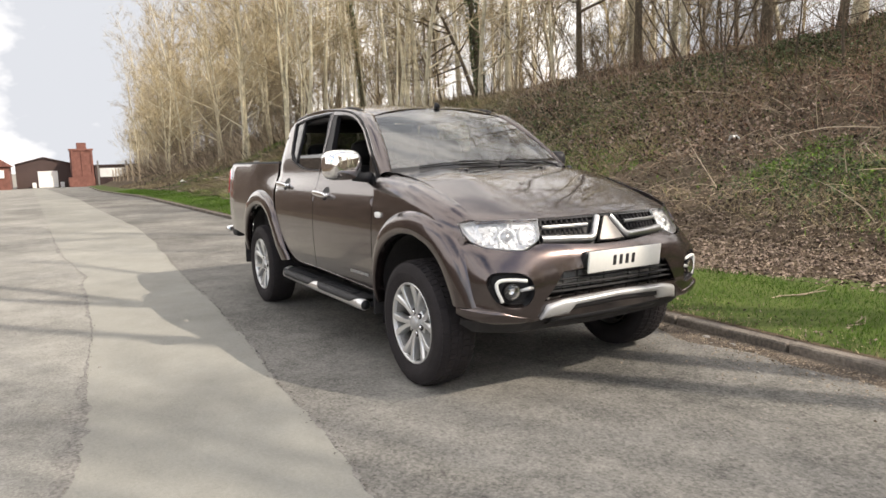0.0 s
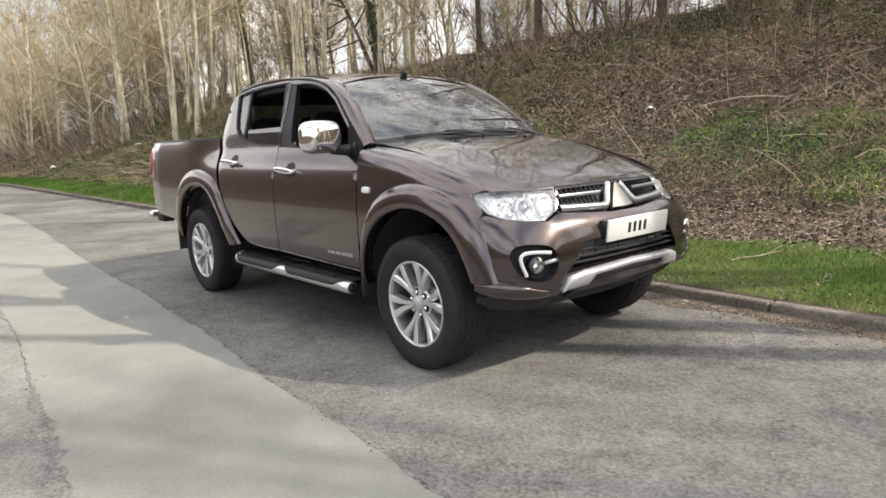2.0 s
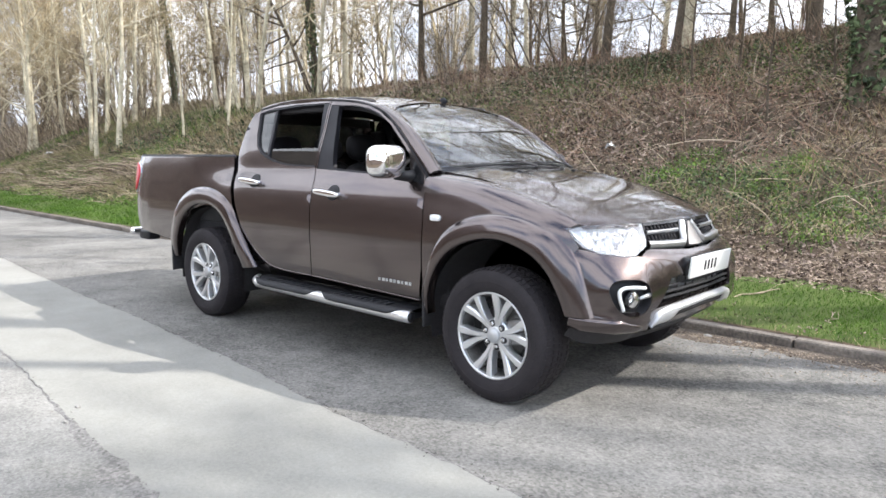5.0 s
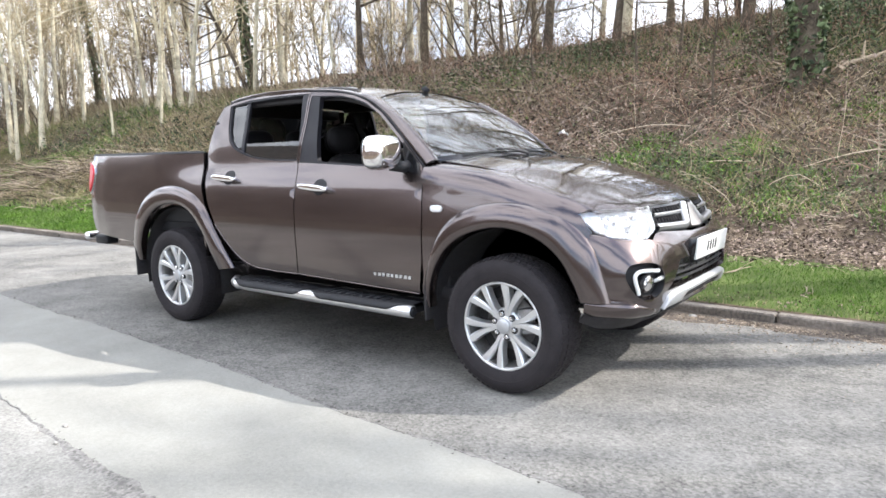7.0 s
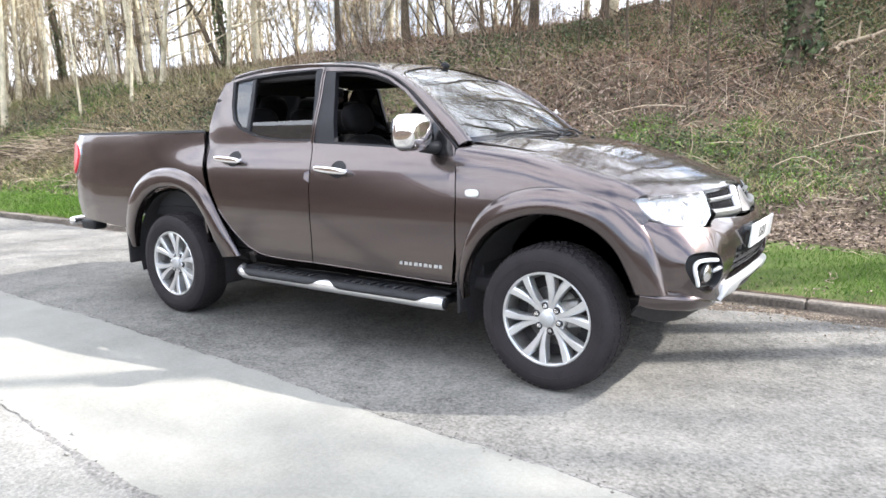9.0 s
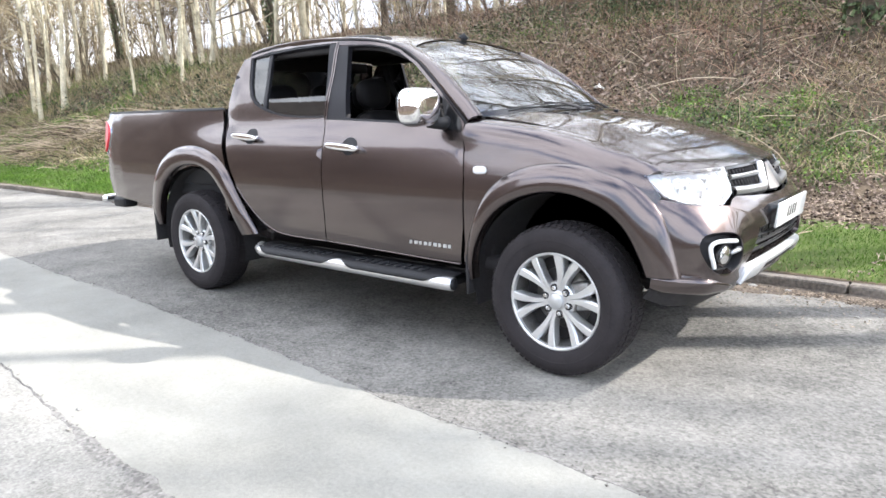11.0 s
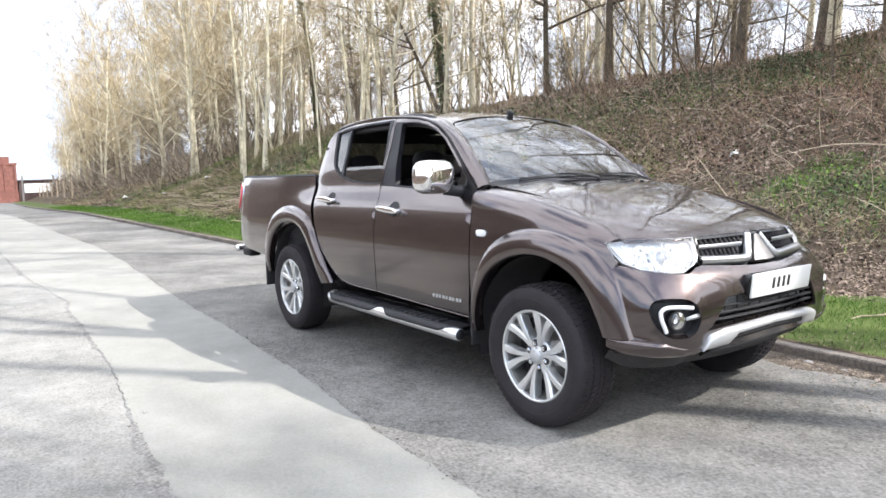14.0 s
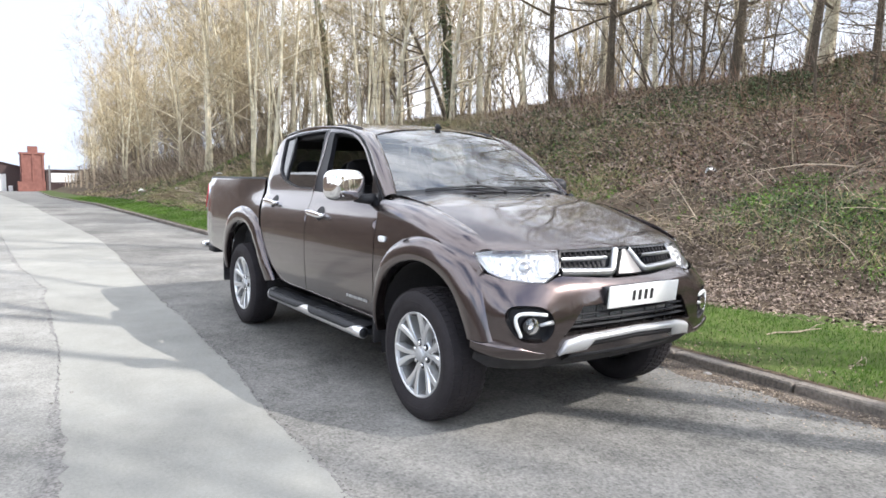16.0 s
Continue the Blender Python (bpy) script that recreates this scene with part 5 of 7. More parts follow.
def wheel(parent, x, s):
    w = new("wheel")
    w.parent = parent
    w.location = (x, s * 0.76, 0.378)
    w.rotation_euler = (0, radians(37 if x < -1 else -13), math.pi if s > 0 else 0)
    # outboard is -y
    bm = bmesh.new()
    lathe(bm, [(0.232, -0.100), (0.244, -0.112), (0.270, -0.120), (0.300, -0.123), (0.326, -0.119), (0.344, -0.109), (0.355, -0.095), (0.3605, -0.07), (0.3622, 0.0), (0.3605, 0.07), (0.355, 0.095), (0.344, 0.110), (0.30, 0.123), (0.265, 0.12), (0.232, 0.10)], 72)
    lathe(bm, [(0.291, -0.1225), (0.294, -0.1252), (0.297, -0.1232)], 72)
    bmesh.ops.recalc_face_normals(bm, faces=bm.faces)
    tyre = part("tyre", bm, M_TYRE, w, "black all-terrain tyre")
    bm = bmesh.new()
    for k in range(66):
        a0 = 2 * math.pi * k / 66
        for y0, y1, r0, r1, sh in ((-0.104, -0.070, 0.348, 0.3650, 0.0), (-0.058, -0.018, 0.356, 0.3665, 0.4), (-0.010, 0.010, 0.356, 0.3665, 0.1), (0.018, 0.058, 0.356, 0.3665, 0.6), (0.070, 0.104, 0.348, 0.3650, 0.5)):
            aa = [a0 + (sh + f) * 2 * math.pi / 66 for f in (0.06, 0.72)]
            vs = []
            for y in (y0, y1):
                outer = r1 - (0.008 if abs(y) > 0.1 else 0)
                for a in aa:
                    for r in (r0 if abs(y) > 0.1 else 0.354, outer):
                        vs.append(bm.verts.new((r * math.cos(a), y, r * math.sin(a))))
            for q in ((1, 3, 7, 5), (0, 1, 5, 4), (2, 6, 7, 3), (0, 2, 3, 1), (4, 5, 7, 6)):
                bm.faces.new([vs[i] for i in q])
    bmesh.ops.recalc_face_normals(bm, faces=bm.faces)
    part("tread", bm, M_TYRE, tyre, smooth=False)
    bm = bmesh.new()
    lathe(bm, [(0.222, -0.090), (0.213, -0.06), (0.205, 0.02), (0.20, 0.08), (0.22, 0.10)], 64)
    bmesh.ops.recalc_face_normals(bm, faces=bm.faces)
    # darker than the rim itself: shade behind the spokes is put into the colour
    part("barrel", bm, M_STEEL, w, "inside of the rim, grey darkened for the shade behind the spokes")
    bm = bmesh.new()
    lathe(bm, [(0.236, -0.098), (0.238, -0.105), (0.234, -0.109), (0.228, -0.108), (0.224, -0.103), (0.221, -0.088)], 64)
    for k in range(6):
        for f in (-1, 1):
            a = 2 * math.pi * k / 6
            # each spoke leaves the hub beside its twin and spreads to the rim
            rows = []
            for t in np.linspace(0, 1, 9):
                r = 0.046 + (0.229 - 0.046) * t
                ang = a + f * radians(lerp(t, [0, 0.2, 0.45, 1], [7.5, 5.8, 7.2, 13.2]))
                half = lerp(t, [0, 0.3, 0.8, 1], [0.0115, 0.0125, 0.0205, 0.0215])
                y = lerp(t, [0, 0.25, 0.85, 1], [-0.076, -0.084, -0.103, -0.105])
                d, n = Vector((math.cos(ang), 0, math.sin(ang))), Vector((-math.sin(ang), 0, math.cos(ang)))
                c = d * r
                # flat-faced, with one flank chamfered towards its twin
                rows.append([c + n * half * f * q + Vector((0, y + dy, 0)) for q, dy in ((-1.2, 0.050), (-1.0, 0.010), (-0.55, 0.0), (0.85, 0.0), (1.0, 0.004), (1.1, 0.050))])
            g = [[bm.verts.new(p) for p in r] for r in rows]
            for p, q in zip(g, g[1:]):
                for i in range(5):
                    bm.faces.new((p[i], p[i + 1], q[i + 1], q[i]))
    lathe(bm, [(0.092, -0.035), (0.088, -0.062), (0.078, -0.072), (0.052, -0.076), (0.040, -0.080)], 36)
    bmesh.ops.recalc_face_normals(bm, faces=bm.faces)
    rim = part("rim", bm, M_ALLOY, w, "silver alloy rim with twin spokes")
    edges_flat(rim.data, 24)
    bm = bmesh.new()
    lathe(bm, [(0.040, -0.078), (0.040, -0.092), (0.034, -0.097), (0.0005, -0.099)], 28)
    bmesh.ops.recalc_face_normals(bm, faces=bm.faces)
    part("centre_cap", bm, M_SATIN, w)
    for k in range(6):
        a = 2 * math.pi * (k + 0.5) / 6
        bm = bmesh.new()
        lathe(bm, [(0.0125, -0.060), (0.0125, -0.082), (0.009, -0.088), (0.0005, -0.089)], 6, Matrix.Translation((0.062 * math.cos(a), 0, 0.062 * math.sin(a))))
        bmesh.ops.recalc_face_normals(bm, faces=bm.faces)
        part("lug_nut", bm, M_CHROME, w, smooth=False)
        # flat dark disc round the nut paints the shade of its hole
        bm = bmesh.new()
        lathe(bm, [(0.0185, -0.070), (0.0185, -0.0795), (0.0005, -0.0795)], 16, Matrix.Translation((0.064 * math.cos(a), 0, 0.064 * math.sin(a))))
        bmesh.ops.recalc_face_normals(bm, faces=bm.faces)
        part("lug_pocket", bm, M_DARK, w)
    bm = bmesh.new()
    lathe(bm, [(0.0005, -0.020), (0.075, -0.020), (0.08, -0.005), (0.15, -0.004), (0.152, 0.01), (0.08, 0.012)], 40)
    add_box(bm, (0.07, -0.045, -0.07), (0.165, 0.05, 0.07), 0.015)
    bmesh.ops.recalc_face_normals(bm, faces=bm.faces)
    part("brake_disc", bm, M_STEEL, w, "grey steel brake disc and caliper")
    # dark disc across the wheel, standing in for shade between the spokes
    bm = bmesh.new()
    lathe(bm, [(0.207, 0.0), (0.0005, 0.0)], 40)
    part("brake_shield", bm, M_DARK, w)
    return w


def truck():
    t = thing("pickup_truck", "brown metallic double-cab pickup truck parked beside the kerb", "pickup truck")
    for s in (-1, 1):
        side = mirrored(flank, s)
        bedf = mirrored(bedside, s)
        wingf = mirrored(wing, s)
        panel("front_wing", WING, wingf, M_PAINT, t, step=0.03)
        # front door: skin, black window frame, handle
        d = panel("front_door", FRONT_DOOR, side, M_PAINT, t, holes=[[(-1.60, 1.672), (-1.33, 1.656), (-1.2, 1.632), (-1.09, 1.595), (-0.965, 1.522), (-0.78, 1.375), (-0.60, 1.215), (-0.583, 1.178), (-0.776, 1.191), (-1.06, 1.213), (-1.46, 1.232), (-1.616, 1.238), (-1.603, 1.5)]], step=0.04)
        ring = smooth_curve([(-1.602, 1.674), (-1.33, 1.658), (-1.2, 1.634), (-1.09, 1.597), (-0.965, 1.524), (-0.78, 1.377), (-0.60, 1.217), (-0.581, 1.176)], 3) + [(-0.776, 1.189), (-1.06, 1.211), (-1.46, 1.230), (-1.62, 1.236), (-1.605, 1.5)]
        panel("window_frame", ring, proud(side, -0.004), M_PILLAR, d, holes=[FW], step=0.04, thick=0.035, label="satin black door window frame")
        rd = panel("rear_door", REAR_DOOR, side, M_PAINT, t, holes=[[(-2.46, 1.650), (-2.25, 1.680), (-2.0, 1.692), (-1.632, 1.690), (-1.63, 1.5), (-1.645, 1.25), (-1.88, 1.253), (-2.03, 1.264), (-2.15, 1.283), (-2.25, 1.31), (-2.335, 1.343), (-2.398, 1.395), (-2.44, 1.49)]], step=0.04)
        panel("window_frame", [(-2.462, 1.652), (-2.25, 1.682), (-2.0, 1.694), (-1.63, 1.692), (-1.628, 1.5), (-1.643, 1.248), (-1.88, 1.251), (-2.03, 1.262), (-2.15, 1.281), (-2.25, 1.308), (-2.338, 1.341), (-2.401, 1.394), (-2.443, 1.49)], proud(side, -0.004), M_PILLAR, rd, holes=[RW], step=0.04, thick=0.035, label="satin black door window frame")
        panel("quarter_glass", [(-2.45, 1.655), (-2.26, 1.675), (-2.255, 1.31), (-2.40, 1.37), (-2.44, 1.49)], proud(side, -0.016), M_TINT, rd, step=0.05, thick=0)
        panel("window_bar", [(-2.275, 1.672), (-2.245, 1.674), (-2.225, 1.30), (-2.255, 1.29)], proud(side, -0.010), M_PILLAR, rd, thick=0.02)
        low_top = 1.385
        panel("window_glass", [(-2.245, low_top - 0.005), (-2.24, 1.29), (-2.03, 1.26), (-1.63, 1.25), (-1.66, low_top)], proud(side, -0.020), M_TINT, rd, step=0.05, thick=0.004, label="half-lowered tinted window")
        if s > 0:
            panel("window_glass", FW, proud(side, -0.020), M_GLASS, d, step=0.06, thick=0, label="clear side window")
        for door, x0, z0 in ((d, -1.395, 1.083), (rd, -2.345, 1.137)):
            y0 = flank_w(x0, z0)
            bm = blob((0.135, 0.017, 0.021), 2.8, 24, 12, pose(x0, s * (y0 + 0.040), z0, 0, 4.2, 0))
            h = part("handle", bm, M_CHROME, door, "chrome door handle")
            bm = blob((0.018, 0.03, 0.016), 3, 12, 8, pose(x0 - 0.105, s * (y0 + 0.018), z0 + 0.008))
            part("handle_mount", bm, M_CHROME, h)
            bm = blob((0.018, 0.03, 0.016), 3, 12, 8, pose(x0 + 0.105, s * (y0 + 0.018), z0 - 0.008))
            part("handle_mount", bm, M_CHROME, h)
            # flat black disc on the skin paints the shade of the handle's hollow
            cup = [(x0 + 0.03 + 0.062 * math.cos(a), z0 + 0.002 + 0.050 * math.sin(a)) for a in (2 * math.pi * k / 20 for k in range(20))]
            panel("handle_recess", cup, proud(side, 0.0025), M_BLACK, door, step=0.02, thick=0.002)
        # rolled hem along the foot of each door
        for door, foot in ((d, [(-1.598, 0.507), (-1.2, 0.497), (-0.85, 0.488), (-0.578, 0.482)]), (rd, [(-2.45, 0.80), (-2.37, 0.712), (-2.27, 0.622), (-2.17, 0.557), (-2.05, 0.519), (-1.85, 0.507), (-1.612, 0.507)])):
            bm = bmesh.new()
            tube(bm, [(x, s * (flank_w(x, z) - 0.002), z + 0.001) for x, z in smooth_curve(foot, 5)], 0.0055, 8)
            part("door_hem", bm, M_PAINT, door)
        # door model script, as plain bars
        for k in range(9):
            x1 = -0.912 + k * 0.0335
            panel("badge_bar", [(x1, 0.566), (x1 + 0.019 + 0.006 * (k % 2), 0.566), (x1 + 0.022 + 0.006 * (k % 2), 0.585), (x1 + 0.004, 0.585)], proud(side, 0.0035), M_SATIN, d, step=0.03, thick=0.002)
        panel("bed_side", BED, bedf, M_PAINT, t, step=0.04)
        bm = loft([[Vector((x, s * (bed_w(x, 1.325) + o), z)) for o, z in ((-0.012, 1.312), (0.003, 1.316), (0.003, 1.322), (-0.008, 1.327), (-0.075, 1.325), (-0.085, 1.315), (-0.085, 1.27))] for x in np.linspace(-4.37, -2.694, 14)])
        bmesh.ops.recalc_face_normals(bm, faces=bm.faces)
        part("bed_rail_cap", bm, M_BLACK, t, "black plastic load bed rail cap")
        # black gap between cab and bed, and sill
        bm = loft([[Vector((x, s * y, z)) for y in (body_w(z) - 0.035, 0.60)] for x, z in ((-2.18, 0.50), (-2.32, 0.60), (-2.44, 0.74), (-2.53, 0.9), (-2.62, 1.1), (-2.685, 1.30))])
        part("cab_gap", bm, M_DARK, t)
        panel("sill", [(-2.32, 0.50), (-2.18, 0.53), (-2.05, 0.505), (-1.6, 0.497), (-0.58, 0.472), (-0.55, 0.40), (-2.30, 0.40)], lambda x, z: Vector((x, s * (flank_w(x, z) - 0.022 - 0.7 * max(0.0, 0.51 - z)), z)), M_PAINT, t, step=0.05, thick=0.03)
        fi = [(-0.485, 0.42), (-0.462, 0.54), (-0.422, 0.642), (-0.349, 0.751), (-0.249, 0.829), (-0.123, 0.878), (0.0, 0.896), (0.115, 0.883), (0.241, 0.833), (0.341, 0.742), (0.402, 0.626), (0.43, 0.553)]
        fo = [(-0.52, 0.42), (-0.515, 0.55), (-0.468, 0.715), (-0.404, 0.845), (-0.315, 0.937), (-0.19, 0.998), (-0.046, 1.026), (0.096, 1.022), (0.235, 0.988), (0.378, 0.925), (0.490, 0.80), (0.572, 0.553)]
        flare(fi, fo, flank_w, s, t)
        ri = [(-3.50, 0.46), (-3.47, 0.58), (-3.40, 0.71), (-3.29, 0.83), (-3.16, 0.905), (-3.02, 0.94), (-2.87, 0.938), (-2.73, 0.89), (-2.615, 0.79), (-2.54, 0.66), (-2.495, 0.55), (-2.465, 0.47)]
        ro = [(-3.63, 0.46), (-3.61, 0.62), (-3.53, 0.80), (-3.42, 0.935), (-3.27, 1.03), (-3.09, 1.072), (-2.90, 1.066), (-2.71, 1.012), (-2.56, 0.91), (-2.46, 0.76), (-2.37, 0.61), (-2.305, 0.49)]
        flare(ri, ro, bed_w, s, t)
        for cx, r in ((0.0, 0.49), (-2.98, 0.51)):
            bm = bmesh.new()
            rows = [[Vector((cx + r * math.cos(a), s * y, 0.40 + r * math.sin(a))) for a in np.linspace(0.16 if cx == 0 else -0.25, math.pi + 0.25, 18)] for y in (0.82, 0.42)]
            bm.free()
            bm = loft(rows)
            c = [v for v in bm.verts if abs(abs(v.co.y) - 0.42) < 1e-4]
            bm.faces.new(c)
            part("wheel_well", bm, M_DARK, t)
            wheel(t, cx if cx == 0 else -3.0, s)
        for x0, z0, z1 in ((-3.565, 0.33, 0.62), (-0.505, 0.34, 0.55))[: 2 if s < 0 else 1]:
            bm = bmesh.new()
            ya, yb = sorted((s * 0.865, s * (0.66 if x0 < -1 else 0.785)))
            add_box(bm, (x0 - 0.012, ya, z0), (x0 + 0.006, yb, z1), 0.007)
            part("mud_flap", bm, M_DARK, t)
        # side repeater
        bm = blob((0.040, 0.010, 0.019), 3.2, 20, 8, pose(-0.423, s * (flank_w(-0.42, 0.98) + 0.004), 0.981))
        part("side_repeater", bm, M_WHITE, t, "clear white side indicator")
        # mirror
        mr = new("door_mirror")
        mr.parent = t
        mr.location = (-0.722, s * 0.958, 1.293)
        mr["label"] = "chrome-capped door mirror" if s < 0 else "folded door mirror, its dark reflection put into the cap colour"
        mr.rotation_euler = (0, 0, radians(10))
        if s > 0:
            # the far mirror is folded back against its door
            mr.location, mr.rotation_euler = (-0.79, 0.865, 1.275), (0, 0, radians(66))
            mr.scale = (0.8, 0.8, 0.8)
        bm = blob((0.090, 0.130, 0.097), 3.4, 32, 18)
        for v in bm.verts:
            if v.co.x < 0:
                v.co.x *= 0.55
            v.co.z += 0.12 * v.co.x * 0
            v.co.x += -0.10 * max(0, s * v.co.y) * 0.6
        # far cap coloured dark in place of chrome reflecting the bank
        part("mirror_cap", bm, M_CHROME if s < 0 else M_PILLAR, mr, "mirror cap, polished chrome on the near side")
        bm = blob((0.012, 0.108, 0.083), 3.4, 28, 10, pose(-0.052, 0, 0))
        part("mirror_glass", bm, M_GLOSSBLK, mr)
        bm = bmesh.new()
        tube(bm, [(0.02, -s * 0.07, -0.075), (0.055, -s * 0.14, -0.085), (0.075, -s * 0.23, -0.085)], [0.03, 0.032, 0.045], 10)
        bmesh.ops.transform(bm, matrix=pose(0, 0, 0), verts=bm.verts)
        part("mirror_arm", bm, M_BLACK, mr)
        panel("mirror_sail", [(-0.575, 1.165), (-0.60, 1.225), (-0.735, 1.350), (-0.70, 1.21), (-0.74, 1.185)], proud(side, 0.006), M_GLOSSBLK, d, thick=0.02, step=0.03)
        # side step
        st = new("side_step")
        st.parent = t
        st["label"] = "brushed steel side step with black treads"
        bm = bmesh.new()
        tube(bm, [(-2.27, s * 0.82, 0.406), (-2.235, s * 0.865, 0.403), (-2.17, s * 0.893, 0.398), (-1.4, s * 0.90, 0.395), (-0.65, s * 0.90, 0.391), (-0.575, s * 0.895, 0.391)], 0.036, 16)
        part("step_tube", bm, M_BRUSHED, st)
        bm = bmesh.new()
        tube(bm, [(-0.577, s * 0.895, 0.391), (-0.570, s * 0.895, 0.391)], 0.031, 16)
        part("end_cap", bm, M_BLACK, st)
        for xa, xb in ((-2.25, -1.39), (-1.47, -0.575)):
            rows = []
            for k in range(33):
                f = k / 32
                x = xa + (xb - xa) * f
                e = min(1.0, min(f, 1 - f) / 0.20)
                e = e * e * (3 - 2 * e)
                arc = [(0.898 + 0.0405 * math.cos(q), 0.3945 + 0.0405 * math.sin(q)) for q in np.linspace(radians(112), radians(112 - 112 * e), 7)]
                rows.append([Vector((x, s * y, z)) for y, z in [(0.74, 0.36), (0.74, 0.432), (0.82, 0.4345)] + arc + [(0.90, 0.395)]])
            bm = loft(rows)
            bmesh.ops.recalc_face_normals(bm, faces=bm.faces)
            part("tread_pad", bm, M_BLACK, st)
            for k in range(9):
                x = xa + 0.18 + k * 0.06
                bm = bmesh.new()
                add_box(bm, (x, s * 0.860 - 0.04, 0.426), (x + 0.024, s * 0.860 + 0.04, 0.444), 0.005)
                part("tread_rib", bm, M_BLACK, st)
        bm = bmesh.new()
        add_box(bm, (-2.25, s * 0.79 - 0.06, 0.365), (-0.6, s * 0.79 + 0.06, 0.405), 0.01)
        part("step_board", bm, M_BLACK, st)
        for x in (-2.0, -1.43, -0.85):
            bm = bmesh.new()
            add_box(bm, (x - 0.03, s * 0.70 - 0.12, 0.34), (x + 0.03, s * 0.70 + 0.12, 0.37), 0.005)
            part("step_bracket", bm, M_DARK, st)
        # tail lamp
        tl = panel("tail_lamp", smooth_curve([(-4.432, 1.268), (-4.33, 1.264), (-4.262, 1.225), (-4.245, 1.15), (-4.285, 1.06), (-4.37, 0.985), (-4.41, 1.0), (-4.425, 1.12)], 3, True), proud(bedf, 0.008), M_CHROME, t, step=0.03, thick=0.02)
        panel("red_lens", smooth_curve([(-4.43, 1.248), (-4.345, 1.245), (-4.290, 1.208), (-4.272, 1.14), (-4.31, 1.065), (-4.37, 1.005), (-4.41, 1.03), (-4.424, 1.12)], 3, True), proud(bedf, 0.016), M_RED, tl, step=0.03, thick=0.012, label="red tail lamp lens")
    # bonnet, roof, windscreen, pillars
    front_edge = [(hood_edge_x(y) - 0.004, y) for y in np.linspace(-0.708, 0.708, 25)]
    rear = [(-0.405 - 0.10 * (y / 0.685) ** 2, y) for y in np.linspace(0.682, -0.682, 15)]
    sides_r = [(0.30, 0.686), (0.1, 0.684), (-0.2, 0.684)]
    outline = front_edge + sides_r + rear + [(x, -y) for x, y in sides_r[::-1]]
    panel("bonnet", outline, hood, M_PAINT, t, step=0.045, thick=0.02)
    panel("roof", [(0.0, u) for u in np.linspace(-1, 1, 21)] + [(1.0, u) for u in np.linspace(1, -1, 21)], roof, M_PAINT, t, step=0.05, thick=0.03)
    glass_edge = [(u, 0.0) for u in np.linspace(-0.985, 0.985, 21)] + [(0.985, 0.5)] + [(u, 1.0) for u in np.linspace(0.985, -0.985, 21)] + [(-0.985, 0.5)]
    ws = panel("windscreen", glass_edge, screen, M_GLASS, t, step=0.06, thick=0, label="windscreen glass reflecting branches and sky")
    ws.visible_shadow = False
    band = [(u, -0.01) for u in np.linspace(-0.99, 0.99, 15)] + [(u, 0.045) for u in np.linspace(0.99, -0.99, 15)]
    panel("screen_border", band, proud(screen, 0.002), M_GLOSSBLK, ws, step=0.03, thick=0)
    for s in (-1, 1):
        g = smooth_curve([(-0.560, 1.215), (-0.769, 1.398), (-0.954, 1.544), (-1.09, 1.620), (-1.16, 1.645)], 6)
        rows = []
        for k, (x, z) in enumerate(g):
            f = k / (len(g) - 1)
            a = Vector((x, s * (flank_w(x, z) - 0.002), z))
            b = screen(s * 0.985, min(1, max(0, 1.04 * f - 0.02))) + Vector((0.0, 0, 0.004))
            n = Vector((0.45, s * 0.65, 0.6))
            rows.append([a - Vector((0, s * 0.03, 0.0)), a] + [a.lerp(b, q) + n * (0.020 * 4 * q * (1 - q)) for q in (0.2, 0.4, 0.6, 0.8)] + [b, b - Vector((0.02, 0, 0.03))])
        bm = loft(rows)
        bmesh.ops.recalc_face_normals(bm, faces=bm.faces)
        if sum(f.normal.dot(Vector((0.4, s * 0.6, 0.5))) for f in bm.faces) < 0:
            bmesh.ops.reverse_faces(bm, faces=bm.faces)
        part("front_pillar", bm, M_PAINT, t)
        # dark gutter seam over the doors
        gut = smooth_curve([(-0.56, 1.20), (-0.769, 1.392), (-0.954, 1.538), (-1.09, 1.614), (-1.33, 1.676), (-1.62, 1.702), (-2.02, 1.710), (-2.36, 1.688), (-2.46, 1.668)], 5)
        bm = bmesh.new()
        tube(bm, [(x, s * (flank_w(x, z) - 0.010), z + 0.002) for x, z in gut], 0.009, 6)
        part("roof_seal", bm, M_BLACK, t)
        # rounded side of the roof, from the seal up to the roof panel
        rows = []
        for x in np.linspace(-2.47, -1.08, 24):
            z = lerp(x, [p[0] for p in gut[::-1]], [p[1] for p in gut[::-1]])
            lo = Vector((x, s * (flank_w(x, z) - 0.004), z + 0.008))
            hi = roof((x + 1.075) / -1.46, s * 0.96) + Vector((0, 0, 0.003))
            out = Vector((0, s * 0.75, 0.66))
            rows.append([lo - out * 0.02, lo] + [lo.lerp(hi, q) + out * (0.036 * q * (1 - q)) for q in (0.25, 0.5, 0.75)] + [hi])
        bm = loft(rows)
        bmesh.ops.recalc_face_normals(bm, faces=bm.faces)
        if sum(f.normal.z for f in bm.faces) < 0:
            bmesh.ops.reverse_faces(bm, faces=bm.faces)
        part("roof_side", bm, M_PAINT, t)

    def back(y, z):
        return Vector((-2.655 + 0.09 * max(0.0, (z - 1.34) / 0.34) ** 1.8, y, z))
